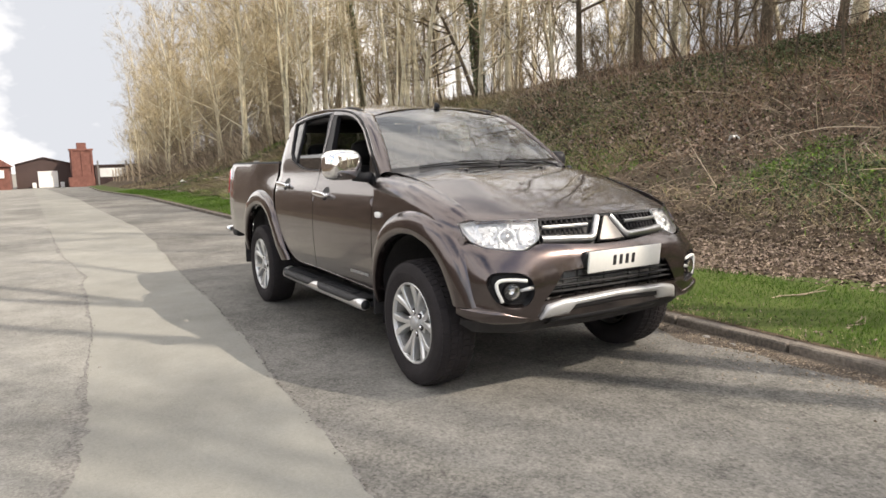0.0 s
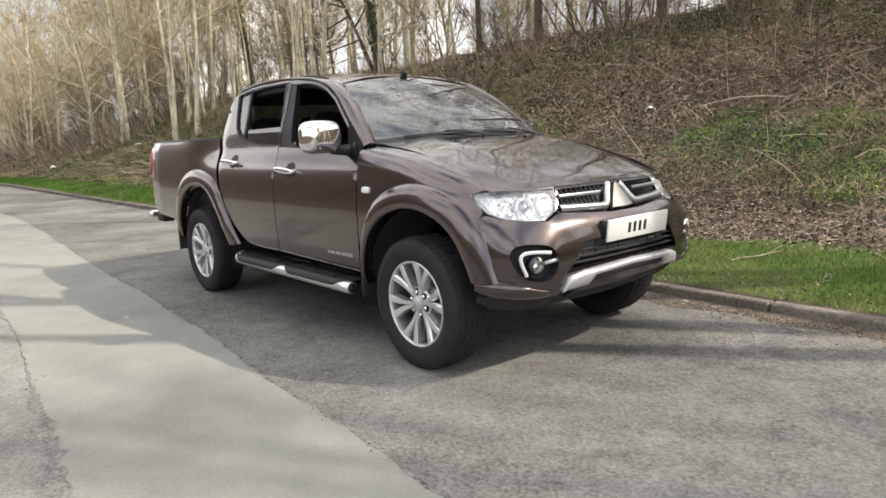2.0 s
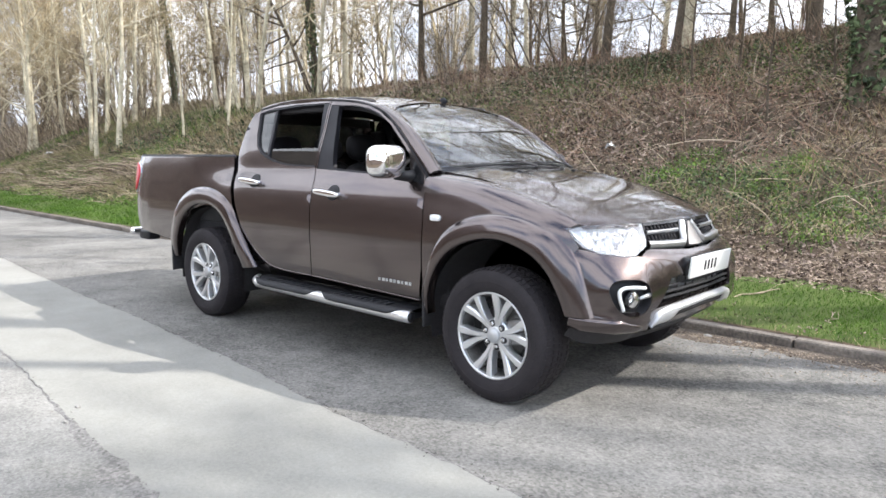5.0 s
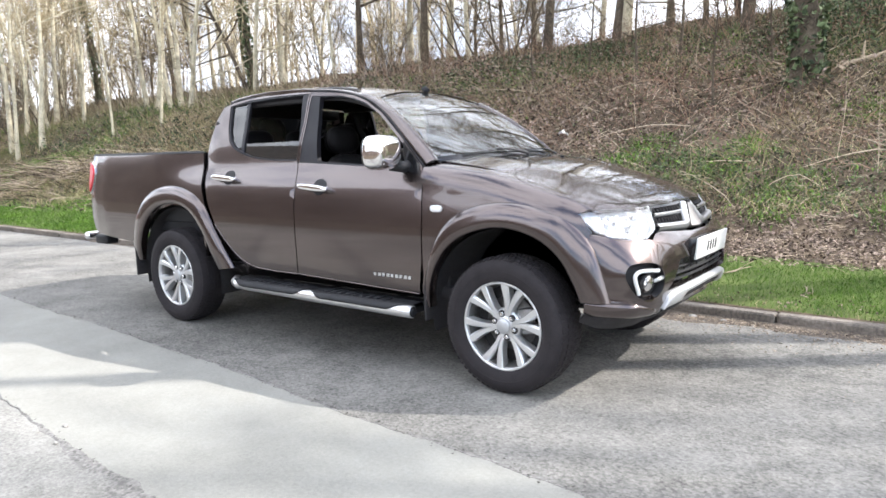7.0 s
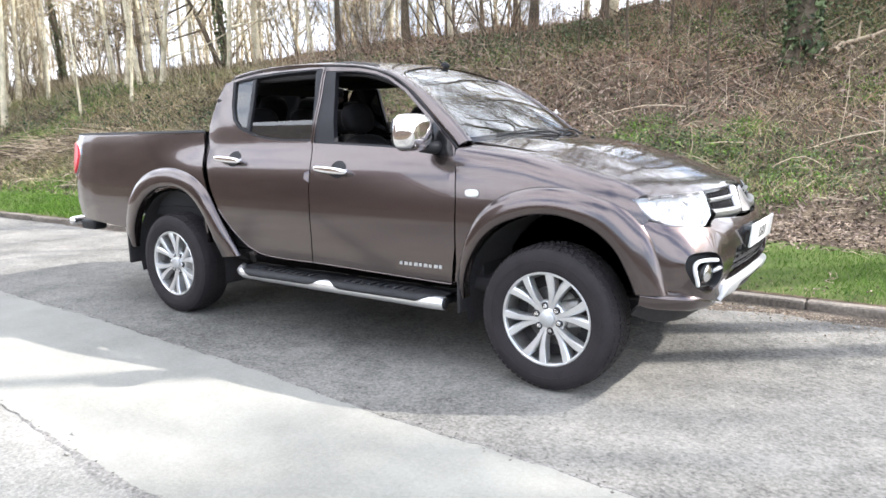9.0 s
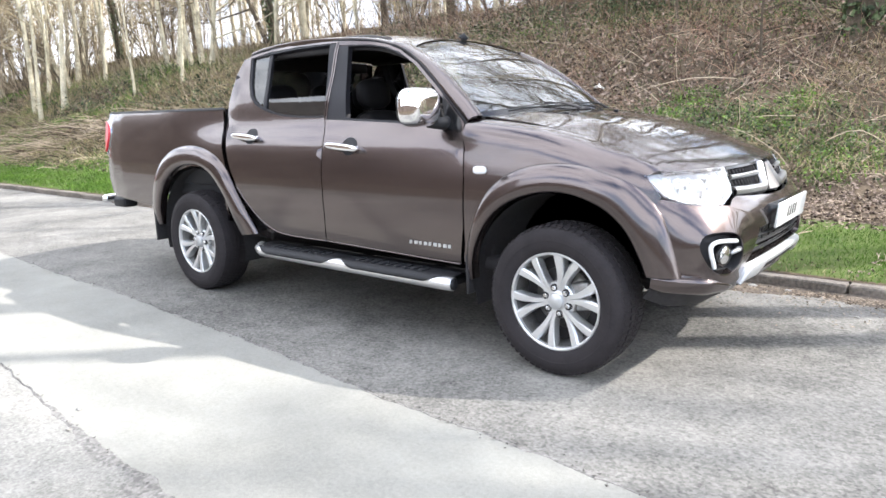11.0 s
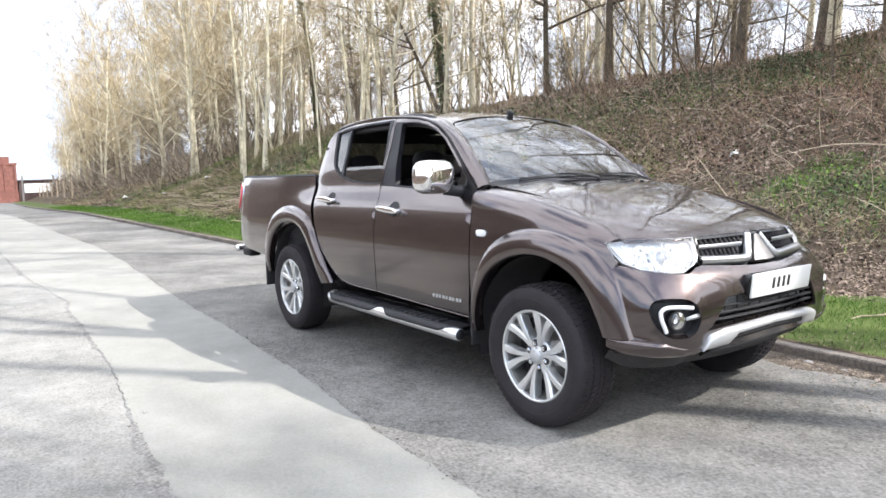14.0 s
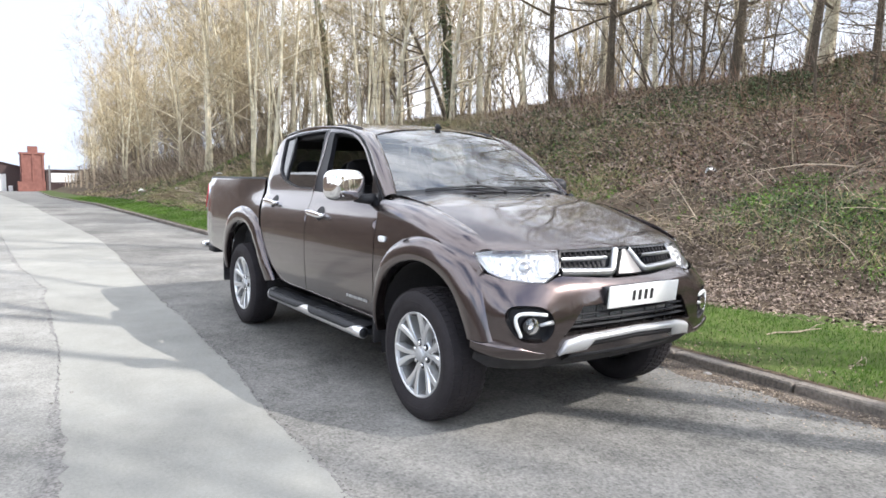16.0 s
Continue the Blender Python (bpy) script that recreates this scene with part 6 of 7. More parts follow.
    panel("cab_back", [(s * (flank_w(-2.64, z) - 0.018), z) for s, zs in ((1, (0.55, 0.8, 1.0, 1.15, 1.3, 1.42, 1.52, 1.60, 1.655)), (-1, (1.655, 1.60, 1.52, 1.42, 1.3, 1.15, 1.0, 0.8, 0.55))) for z in zs], back, M_PAINT, t, holes=[[(-0.56, 1.36), (0.56, 1.36), (0.50, 1.62), (-0.50, 1.62)]], step=0.08, thick=0.02)
    panel("rear_screen", [(-0.57, 1.35), (0.57, 1.35), (0.51, 1.63), (-0.51, 1.63)], lambda y, z: back(y, z) + Vector((0.012, 0, 0)), M_TINT, t, step=0.1, thick=0)
    bm = bmesh.new()
    tube(bm, [(-1.175, 0.03, 1.700), (-1.155, 0.03, 1.716), (-1.170, 0.03, 1.728), (-1.205, 0.03, 1.722)], [0.02, 0.022, 0.016, 0.006], 8)
    tube(bm, [(-1.172, 0.03, 1.722), (-1.20, 0.03, 1.74), (-1.225, 0.03, 1.752)], [0.006, 0.003, 0.002], 6)
    part("roof_antenna", bm, M_BLACK, t, "short black roof antenna")
    return t


TRUCK = truck()


def truck_nose(t):
    """Bumper, lamps, grille, plate."""
    up = [(0.872, 0.868), (0.82, 0.874), (0.775, 0.880), (0.757, 0.872), (0.715, 0.849), (0.63, 0.834), (0.54, 0.831), (0.482, 0.858), (0.44, 0.866), (0.13, 0.842), (0.0, 0.842)]
    low = [(0.0, 0.475), (0.32, 0.475), (0.50, 0.478), (0.70, 0.487), (0.76, 0.490), (0.805, 0.496), (0.826, 0.508), (0.832, 0.548), (0.845, 0.58), (0.855, 0.65), (0.868, 0.765)]
    outline = [(a, b) for a, b in up] + [(-a, b) for a, b in up[::-1][1:]] + [(-a, b) for a, b in low[::-1]] + low[1:]
    mouth = [(0.375, 0.722), (0.44, 0.632), (0.485, 0.578), (0.25, 0.590), (0.0, 0.595), (-0.25, 0.590), (-0.485, 0.578), (-0.44, 0.632), (-0.375, 0.722), (-0.2, 0.733), (0.0, 0.735), (0.2, 0.733)]

    def bumper(u, z):
        """The nose with the lip along the bottom and swellings round the fog lamps."""
        p = nose(u, z)
        n = normal_at(nose, u, z)
        lip = 0.022 * min(1, max(0, (0.552 - z) / 0.012)) * min(1, max(0, (abs(u) - 0.46) / 0.06))
        swell = 0.016 * math.exp(-((abs(u) - 0.655) / 0.13) ** 4 - ((z - 0.65) / 0.115) ** 4)
        crease = 0.008 * math.exp(-((z - 0.815 - 0.03 * min(1, abs(u) / 0.8)) / 0.02) ** 2)
        return p + n * (lip + swell + crease)
    b = panel("front_bumper", outline, bumper, M_PAINT, t, holes=[mouth, FOG, signed(FOG[::-1], -1)], step=0.028, thick=0.03)
    def chin_face(u, z):
        wide = min(1.0, max(0.0, (abs(u) - 0.47) / 0.08))
        back = 0.45 + 0.2 * min(1.0, max(0.0, (0.62 - abs(u)) / 0.15))
        return proud(nose, -0.012 + 0.016 * wide)(u, z) - Vector((back * max(0.0, 0.50 - z), 0, 0))
    chin = [(0.826, 0.51), (0.820, 0.440), (0.76, 0.412), (0.5, 0.392), (0.0, 0.388), (-0.5, 0.392), (-0.76, 0.412), (-0.820, 0.440), (-0.826, 0.51), (-0.7, 0.50), (0, 0.50), (0.7, 0.50)]
    panel("bumper_valance", chin, chin_face, M_DARK, b, step=0.05, thick=0.04, label="black plastic lower valance")
    for s in (-1, 1):
        # moulded lip under each fog lamp, with a ledge along its top
        rows = []
        for u in np.linspace(0.50, 0.832, 22):
            zt, zb = lerp(u, [0.50, 0.60, 0.70, 0.832], [0.492, 0.520, 0.546, 0.558]), lerp(u, [0.50, 0.70, 0.80, 0.832], [0.474, 0.482, 0.490, 0.500])
            grow_out = lerp(u, [0.50, 0.60], [0.3, 1.0])
            rows.append([proud(nose, o * grow_out)(s * u, zb + (zt - zb) * f) for f, o in ((1.06, 0.004), (1.0, 0.018), (0.93, 0.030), (0.80, 0.034), (0.35, 0.033), (0.10, 0.028), (0.0, 0.014))])
        bm = loft(rows)
        bmesh.ops.recalc_face_normals(bm, faces=bm.faces)
        if sum(f.normal.x for f in bm.faces) < 0:
            bmesh.ops.reverse_faces(bm, faces=bm.faces)
        part("bumper_lip", bm, M_PAINT, b)
    # silver skid bar; its slot's shade is a dark strip laid on the bumper
    def on(u, o, z):
        return proud(nose, o)(u, z) - Vector((0.9 * max(0.0, 0.48 - z), 0, 0))

    def strip(name, us, top, bottom, offs, m, label=""):
        """A moulded strip across the nose between two edges; offs are (share of the height, how proud)."""
        rows = [[on(u, o, lerp(abs(u), *bottom) + (lerp(abs(u), *top) - lerp(abs(u), *bottom)) * f) for f, o in offs] for u in us]
        bm = loft(rows)
        bmesh.ops.recalc_face_normals(bm, faces=bm.faces)
        if sum(f.normal.x for f in bm.faces) < 0:
            bmesh.ops.reverse_faces(bm, faces=bm.faces)
        return part(name, bm, m, b, label)
    half = [0.0, 0.08, 0.16, 0.24, 0.30, 0.315, 0.328, 0.36, 0.40, 0.44, 0.462, 0.478, 0.490]
    us = [-u for u in half[:0:-1]] + half
    round_off = [(0.0, -0.02), (0.0, 0.014), (0.08, 0.024), (0.3, 0.030), (0.72, 0.030), (0.92, 0.024), (1.0, 0.014), (1.0, -0.02)]
    strip("skid_bar", us, ([0, 0.36, 0.462, 0.492], [0.592, 0.577, 0.556, 0.490]), ([0, 0.30, 0.328, 0.492], [0.562, 0.551, 0.497, 0.488]), round_off, M_SATIN, "satin silver skid bar")
    us = list(np.linspace(-0.325, 0.325, 21))
    strip("skid_slot", us, ([0, 0.33], [0.562, 0.552]), ([0, 0.33], [0.534, 0.520]), [(0.0, 0.0), (0.0, 0.019), (1.0, 0.021), (1.0, 0.0)], M_DARK)
    strip("lower_vent", list(np.linspace(-0.40, 0.40, 21)), ([0, 0.4], [0.478, 0.470]), ([0, 0.4], [0.425, 0.43]), [(0.0, -0.01), (0.0, 0.004), (1.0, 0.006), (1.0, -0.01)], M_BLACK)
    # lower mouth
    big = [(0.42, 0.75), (0.53, 0.57), (0.0, 0.58), (-0.53, 0.57), (-0.42, 0.75)]
    panel("mouth_backing", big, proud(nose, -0.10), M_DARK, b, step=0.08, thick=0)
    panel("radiator", [(0.40, 0.715), (0.43, 0.61), (-0.43, 0.61), (-0.40, 0.715)], proud(nose, -0.070), M_RADI, b, step=0.08, thick=0, label="grey radiator core behind the mouth")
    for k in range(14):
        z = 0.613 + k * 0.0075
        bm = bmesh.new()
        tube(bm, [proud(nose, -0.066)(u, z) for u in np.linspace(-0.40, 0.40, 9)], 0.0012, 4)
        part("radiator_fin", bm, M_TRIM, b, smooth=False)
    for z, r, w in ((0.680, 0.0042, 0.41), (0.648, 0.0055, 0.44), (0.615, 0.0042, 0.46)):
        bm = bmesh.new()
        for o in (-0.006, 0.006):
            tube(bm, [proud(nose, -0.025 + o)(u, z) for u in np.linspace(-w, w, 25)], r, 6)
        part("mouth_bar", bm, M_BLACK, b)
    for u in (-0.36, -0.27, -0.18, -0.09, 0.09, 0.18, 0.27, 0.36):
        bm = bmesh.new()
        tube(bm, [proud(nose, -0.03)(u, z) for z in (0.59, 0.66, 0.728)], 0.0035, 6)
        part("mouth_bar", bm, M_BLACK, b)
    for s in (-1, 1):
        # fog lamp pod
        fg = signed(FOG, s)
        pod = panel("fog_pod", signed([(0.775, 0.70), (0.745, 0.75), (0.59, 0.745), (0.53, 0.65), (0.56, 0.545), (0.72, 0.56), (0.76, 0.64)], s), proud(bumper, -0.045), M_BLACK, b, step=0.04, thick=0, label="black fog lamp surround")
        wall = []
        for u, z in fg + fg[:1]:
            n = normal_at(bumper, u, z)
            p = bumper(u, z)
            wall.append([p - n * 0.004, p - n * 0.05])
        bm = loft(wall)
        bmesh.ops.recalc_face_normals(bm, faces=bm.faces)
        part("fog_wall", bm, M_BLACK, pod)
        path = smooth_curve([(0.578, 0.693), (0.64, 0.700), (0.700, 0.700), (0.724, 0.684), (0.722, 0.65), (0.708, 0.615), (0.697, 0.588)], 4)
        bm = bmesh.new()
        tube(bm, [proud(bumper, -0.013)(s * u, z) for u, z in path], 0.0095, 8)
        part("daytime_light", bm, M_WHITE, pod, "white daytime running light strip")
        c = proud(bumper, -0.035)(s * 0.655, 0.640)
        n = normal_at(bumper, s * 0.655, 0.640)
        n = (n + Vector((0.6, 0, 0))).normalized()
        turn = Matrix.Translation(c) @ n.to_track_quat("-Y", "Z").to_matrix().to_4x4()
        bm = bmesh.new()
        lathe(bm, [(0.045, 0.01), (0.045, -0.02), (0.041, -0.026), (0.036, -0.02), (0.02, 0.0), (0.0005, 0.006)], 28, turn)
        bmesh.ops.recalc_face_normals(bm, faces=bm.faces)
        fogl = part("fog_lamp", bm, M_GLOSSBLK, pod, "round fog lamp in a dark bowl")
        bm = bmesh.new()
        lathe(bm, [(0.030, -0.012), (0.022, 0.0), (0.0005, 0.004)], 24, turn)
        part("fog_reflector", bm, M_CHROME, fogl)
        bm = bmesh.new()
        lathe(bm, [(0.040, -0.022), (0.025, -0.030), (0.0005, -0.033)], 28, turn)
        part("fog_lens", bm, M_LENS, fogl).visible_shadow = False
        bm = bmesh.new()
        tube(bm, [proud(bumper, -0.016)(s * u, z) for u, z in ((0.545, 0.655), (0.575, 0.652), (0.615, 0.645))], [0.012, 0.011, 0.008], 8)
        part("pod_bar", bm, M_SATIN, pod)
        # headlamp
        lp = signed(LAMP, s)
        hl = panel("headlamp", lp, proud(nose, -0.055), M_REFL, t, step=0.03, thick=0, label="clear headlamp with chrome reflectors")
        wall = []
        for u, z in divided(lp, 0.03) + lp[:1]:
            n = normal_at(nose, u, z)
            p = nose(u, z)
            wall.append([p - n * 0.003, p - n * 0.058])
        bm = loft(wall)
        bmesh.ops.recalc_face_normals(bm, faces=bm.faces)
        part("lamp_wall", bm, M_REFL, hl)
        panel("lamp_lens", lp, proud(nose, 0.0), M_LENS, hl, step=0.04, thick=0, label="clear plastic lens").visible_shadow = False
        for u, z, r, kind in ((0.600, 0.918, 0.042, 1), (0.49, 0.920, 0.047, 0)):
            n = (normal_at(nose, s * u, z) + Vector((1.2, 0, 0))).normalized()
            turn = Matrix.Translation(proud(nose, -0.040)(s * u, z)) @ n.to_track_quat("-Y", "Z").to_matrix().to_4x4()
            bm = bmesh.new()
            lathe(bm, [(r + 0.008, 0.02), (r + 0.008, -0.012), (r, -0.018), (r - 0.005, -0.012), (r * 0.55, 0.012), (0.012, 0.022), (0.0005, 0.022)], 30, turn)
            bmesh.ops.recalc_face_normals(bm, faces=bm.faces)
            rf = part("lamp_bowl", bm, M_REFL, hl)
            bm = bmesh.new()
            if kind:
                lathe(bm, [(r - 0.006, -0.004), (r * 0.6, -0.018), (0.0005, -0.024)], 26, turn)
                part("projector_lens", bm, M_GRILLE, hl)
            else:
                lathe(bm, [(0.010, 0.02), (0.010, -0.006), (0.0005, -0.010)], 14, turn)
                part("bulb", bm, M_WHITE, hl)
        # pressed facets of the reflector, each turned a little
        rf = random.Random(5)
        V, F = [], []
        face = Vector((0.86, 0.22 * s + 0.12, 0.42)).normalized()
        for k in range(420):
            u, z = rf.uniform(0.415, 0.79), rf.uniform(0.84, 0.995)
            if inside(LAMP, u, z) and far_from(LAMP, u, z, 0.019):
                c = proud(nose, -0.034 + rf.uniform(-0.004, 0.004))(s * u, z)
                n = (face + Vector((rf.gauss(0, 0.2), rf.gauss(0, 0.3), rf.gauss(0, 0.2)))).normalized()
                e1 = n.cross(Vector((0, 0, 1))).normalized() * rf.uniform(0.006, 0.015)
                e2 = n.cross(e1).normalized() * rf.uniform(0.005, 0.011)
                q = len(V)
                V += [c - e1 - e2, c + e1 - e2, c + e1 + e2, c - e1 + e2]
                F += [(q, q + 1, q + 2, q + 3)]
        raw("reflector_facets", [tuple(v) for v in V], F, M_FACET, hl)["kind"] = "stuff"
        panel("indicator", signed([(0.765, 0.965), (0.70, 0.972), (0.70, 0.905), (0.742, 0.90)], s), proud(nose, -0.03), M_REFL, hl, step=0.03, thick=0.02)
        # grille half
        gr = [(0.408, 0.984), (0.2, 0.986), (0.022, 0.982), (0.098, 0.858), (0.13, 0.850), (0.44, 0.872), (0.432, 0.90)]
        g = panel("grille", signed(gr, s), proud(nose, -0.035), M_BLACK, t, step=0.05, thick=0, label="black grille with chrome bars")
        def rail(name, path, half, rise):
            """A rounded bright rail along a path on the nose."""
            path = [np.array(p) for p in path]
            rows = []
            for k, p in enumerate(path):
                d = path[min(k + 1, len(path) - 1)] - path[max(k - 1, 0)]
                n = np.array([-d[1], d[0]]) / np.hypot(*d)
                rows.append([proud(nose, -0.014 + (rise + 0.014) * math.sqrt(max(0.0, 1 - f * f)))(s * (p[0] + n[0] * half * f), p[1] + n[1] * half * f) for f in (-1, -0.93, -0.7, -0.35, 0, 0.35, 0.7, 0.93, 1)])
            bm = loft(rows)
            bmesh.ops.recalc_face_normals(bm, faces=bm.faces)
            if sum(f.normal.x for f in bm.faces) < 0:
                bmesh.ops.reverse_faces(bm, faces=bm.faces)
            return part(name, bm, M_GRILLE, g, "bright plated rail")
        rail("chrome_surround", smooth_curve([(0.046, 0.981), (0.075, 0.940), (0.105, 0.897), (0.130, 0.880), (0.17, 0.879), (0.30, 0.884), (0.434, 0.889)], 5), 0.0195, 0.014)
        rail("chrome_bar", [(u, 0.9455) for u in np.linspace(0.135, 0.414, 12)], 0.0105, 0.010)
        panel("grille_frame", signed([(0.452, 0.868), (0.405, 0.992), (0.0, 0.994), (0.0, 0.984), (0.400, 0.980), (0.436, 0.880)], s), proud(nose, -0.006), M_GLOSSBLK, g, step=0.04, thick=0.03)
        for z0, z1 in ((0.905, 0.934), (0.957, 0.980)):
            for k in range(9):
                u = 0.165 + k * 0.029 if z0 < 0.95 else 0.115 + k * 0.033
                bm = bmesh.new()
                tube(bm, [proud(nose, -0.016)(s * u, z) for z in (z0, z1)], 0.0075, 6)
                part("grille_slat", bm, M_TRIM, g)
    # emblem panel between the grille halves: plain faceted silver wedge
    def wedge(u, z):
        n = normal_at(nose, u, z)
        return nose(u, z) + n * (0.002 + 0.012 * max(0, 1 - abs(u) / 0.09))
    panel("emblem", [(0.0, 0.976), (0.012, 0.974), (0.088, 0.862), (0.0, 0.855), (-0.088, 0.862), (-0.012, 0.974)], wedge, M_EMBLEM, t, step=0.03, thick=0.03, label="plain silver wedge emblem")
    # plate: blank white with plain dark bars
    pl = new("number_plate")
    pl.parent = t
    pl.matrix_basis = pose(0.803, 0.025, 0.758, 0, 7, 0)
    pl["label"] = "white plate with plain dark bars"
    bm = bmesh.new()
    add_box(bm, (-0.012, -0.262, -0.057), (0.0, 0.262, 0.057), 0.003)
    part("plate", bm, M_PLATE, pl)
    bm = bmesh.new()
    add_box(bm, (-0.055, -0.268, -0.045), (-0.010, 0.24, 0.05), 0.008)
    part("plate_holder", bm, M_GLOSSBLK, pl)
    for k in range(4):
        bm = bmesh.new()
        y = -0.083 + k * 0.045
        add_box(bm, (-0.001, y - 0.011, -0.027), (0.0015, y + 0.011, 0.027), 0.0)
        part("plate_bar", bm, M_TRIM, pl, smooth=False)
    # two badges on the bonnet's washer jets
    for y in (-0.3, 0.3):
        bm = blob((0.016, 0.012, 0.006), 2.4, 12, 8, Matrix.Translation(hood(-0.25, y) + Vector((0, 0, 0.003))))
        part("washer_jet", bm, M_BLACK, t)
    # wipers
    for y0, y1 in ((-0.52, 0.02), (0.05, 0.58)):
        w = new("wiper")
        w.parent = t

        def on(u, v, lift):
            return screen(u, v) + Vector((0.55, 0, 0.83)) * lift
        bm = bmesh.new()
        ua, ub = y0 / 0.7, y1 / 0.7
        tube(bm, [on(ua + (ub - ua) * f, 0.030 + 0.014 * math.sin(math.pi * f * 0.9), 0.012) for f in np.linspace(0, 1, 9)], 0.0045, 6)
        part("wiper_blade", bm, M_BLACK, w)
        bm = bmesh.new()
        tube(bm, [on(ub, -0.03, 0.01), on(ub, -0.015, 0.020), on(ub * 0.75 + ua * 0.25, 0.030, 0.022), on((ua + ub) / 2, 0.044, 0.018)], [0.012, 0.009, 0.006, 0.0045], 8)
        part("wiper_arm", bm, M_BLACK, w)
    # cowl
    rows = [[Vector((x, y, z)) for x, z in ((-0.36 - 0.10 * (y / 0.7) ** 2, 1.238 - 0.02 * (y / 0.7) ** 2), (-0.44 - 0.10 * (y / 0.7) ** 2, 1.235 - 0.02 * (y / 0.7) ** 2), (-0.50 - 0.1 * (y / 0.7) ** 2, 1.27 - 0.02 * (y / 0.7) ** 2))] for y in np.linspace(-0.72, 0.72, 13)]
    part("cowl", loft(rows), M_BLACK, t)


def truck_inside(t):
    def dark_box(name, lo, hi, bevel=0.02, m=M_TRIM, label=""):
        bm = bmesh.new()
        add_box(bm, lo, hi, bevel)
        return part(name, bm, m, t, label)
    dark_box("cab_floor", (-2.6, -0.74, 0.44), (-0.3, 0.74, 0.52))
    # chassis box and the plate below it: unseen blocks added to stop light underneath
    dark_box("chassis", (-4.25, -0.42, 0.40), (0.15, 0.42, 0.56), 0.02, M_DARK)
    dark_box("undershield", (-0.20, -0.50, 0.435), (0.56, 0.50, 0.455), 0.008, M_DARK)
    dark_box("gearbox", (-1.75, -0.24, 0.29), (-0.75, 0.24, 0.42), 0.06, M_DARK)
    dark_box("engine_bay", (-0.45, -0.42, 0.45), (0.50, 0.42, 0.86), 0.02, M_DARK)
    dark_box("bulkhead", (-0.55, -0.70, 0.5), (-0.45, 0.70, 1.20), 0.01, M_DARK)
    dark_box("bed_floor", (-4.36, -0.72, 0.70), (-2.74, 0.72, 0.80), 0.01, M_BLACK)
    for s in (-1, 1):
        dark_box("bed_liner", (-4.36, s * 0.715 - 0.02, 0.78), (-2.74, s * 0.715 + 0.02, 1.335), 0.01, M_BLACK)
        dark_box("door_trim", (-1.57, s * 0.72 - 0.03, 0.52), (-0.60, s * 0.72 + 0.03, 1.19), 0.02)
        dark_box("door_trim", (-2.55, s * 0.70 - 0.03, 0.52), (-1.64, s * 0.70 + 0.03, 1.23), 0.02)
        dark_box("pillar_trim", (-1.66, s * 0.66 - 0.03, 1.1), (-1.55, s * 0.66 + 0.03, 1.50), 0.02)
        dark_box("pillar_trim", (-2.62, s * 0.64 - 0.04, 1.1), (-2.48, s * 0.64 + 0.04, 1.55), 0.02)
    for s in (-1, 1):
        dark_box("roof_rail_trim", (-2.50, s * 0.565 - 0.03, 1.635), (-1.52, s * 0.565 + 0.03, 1.70), 0.015, M_DARK)
    for s in (-1, 1):
        bm = bmesh.new()
        path = smooth_curve([(-1.62, 1.672), (-1.33, 1.650), (-1.09, 1.590), (-0.95, 1.515), (-0.77, 1.370), (-0.62, 1.235)], 4)
        tube(bm, [(x, s * (flank_w(x, z) - 0.055), z) for x, z in path], 0.030, 8)
        tube(bm, [(x, s * (flank_w(x, z) - 0.07), z) for x, z in ((-1.62, 1.695), (-1.45, 1.690), (-1.25, 1.662))], 0.035, 8)
        part("roof_rail_trim", bm, M_DARK, t)
    dark_box("rear_header", (-2.64, -0.56, 1.58), (-2.56, 0.56, 1.658), 0.01, M_DARK)
    dark_box("rear_header", (-2.64, -0.38, 1.62), (-2.57, 0.38, 1.682), 0.01, M_DARK)
    dark_box("bed_front", (-2.78, -0.74, 0.6), (-2.73, 0.74, 1.32), 0.01, M_BLACK)
    panel("headliner", [(0.03, u) for u in np.linspace(-0.96, 0.96, 11)] + [(0.98, u) for u in np.linspace(0.96, -0.96, 11)], lambda a, u: roof(a, u) - Vector((0, 0, 0.035)), M_TRIM, t, step=0.12, thick=0)

    def gate(y, z):
        return Vector((-4.41 - 0.03 * math.cos(y * 2) + 0.06 * (abs(y) / 0.72) ** 4, y, z))
    panel("tailgate", [(-0.70, 0.66), (0.70, 0.66), (0.70, 1.32), (-0.70, 1.32)], gate, M_PAINT, t, step=0.1, thick=0.05)
    bm = bmesh.new()
    tube(bm, [(-4.475, -0.815, 0.60), (-4.49, -0.80, 0.60), (-4.53, -0.70, 0.60), (-4.54, -0.3, 0.60), (-4.54, 0.3, 0.60), (-4.53, 0.70, 0.60), (-4.49, 0.80, 0.60), (-4.475, 0.815, 0.60)], [0.022, 0.036, 0.036, 0.036, 0.036, 0.036, 0.036, 0.022], 14)
    bar = part("rear_bar", bm, M_CHROME, t, "chrome rear bumper tube")
    for s in (-1, 1):
        bm = bmesh.new()
        add_box(bm, (-4.40, s * 0.72 - 0.06, 0.535), (-4.20, s * 0.72 + 0.06, 0.615), 0.02)
        add_box(bm, (-4.50, s * 0.70 - 0.03, 0.575), (-4.36, s * 0.70 + 0.03, 0.61), 0.01)
        part("bar_bracket", bm, M_BLACK, bar)
    # dashboard and wheel
    rows = [[Vector((x, y, z)) for x, z in ((-0.52, 1.20), (-0.62, 1.225), (-0.80, 1.215), (-0.88, 1.17), (-0.90, 1.05), (-0.84, 0.85), (-0.80, 0.6))] for y in np.linspace(-0.70, 0.70, 9)]
    bm = loft(rows)
    bmesh.ops.recalc_face_normals(bm, faces=bm.faces)
    dash = part("dashboard", bm, M_TRIM, t, "dark grey dashboard")
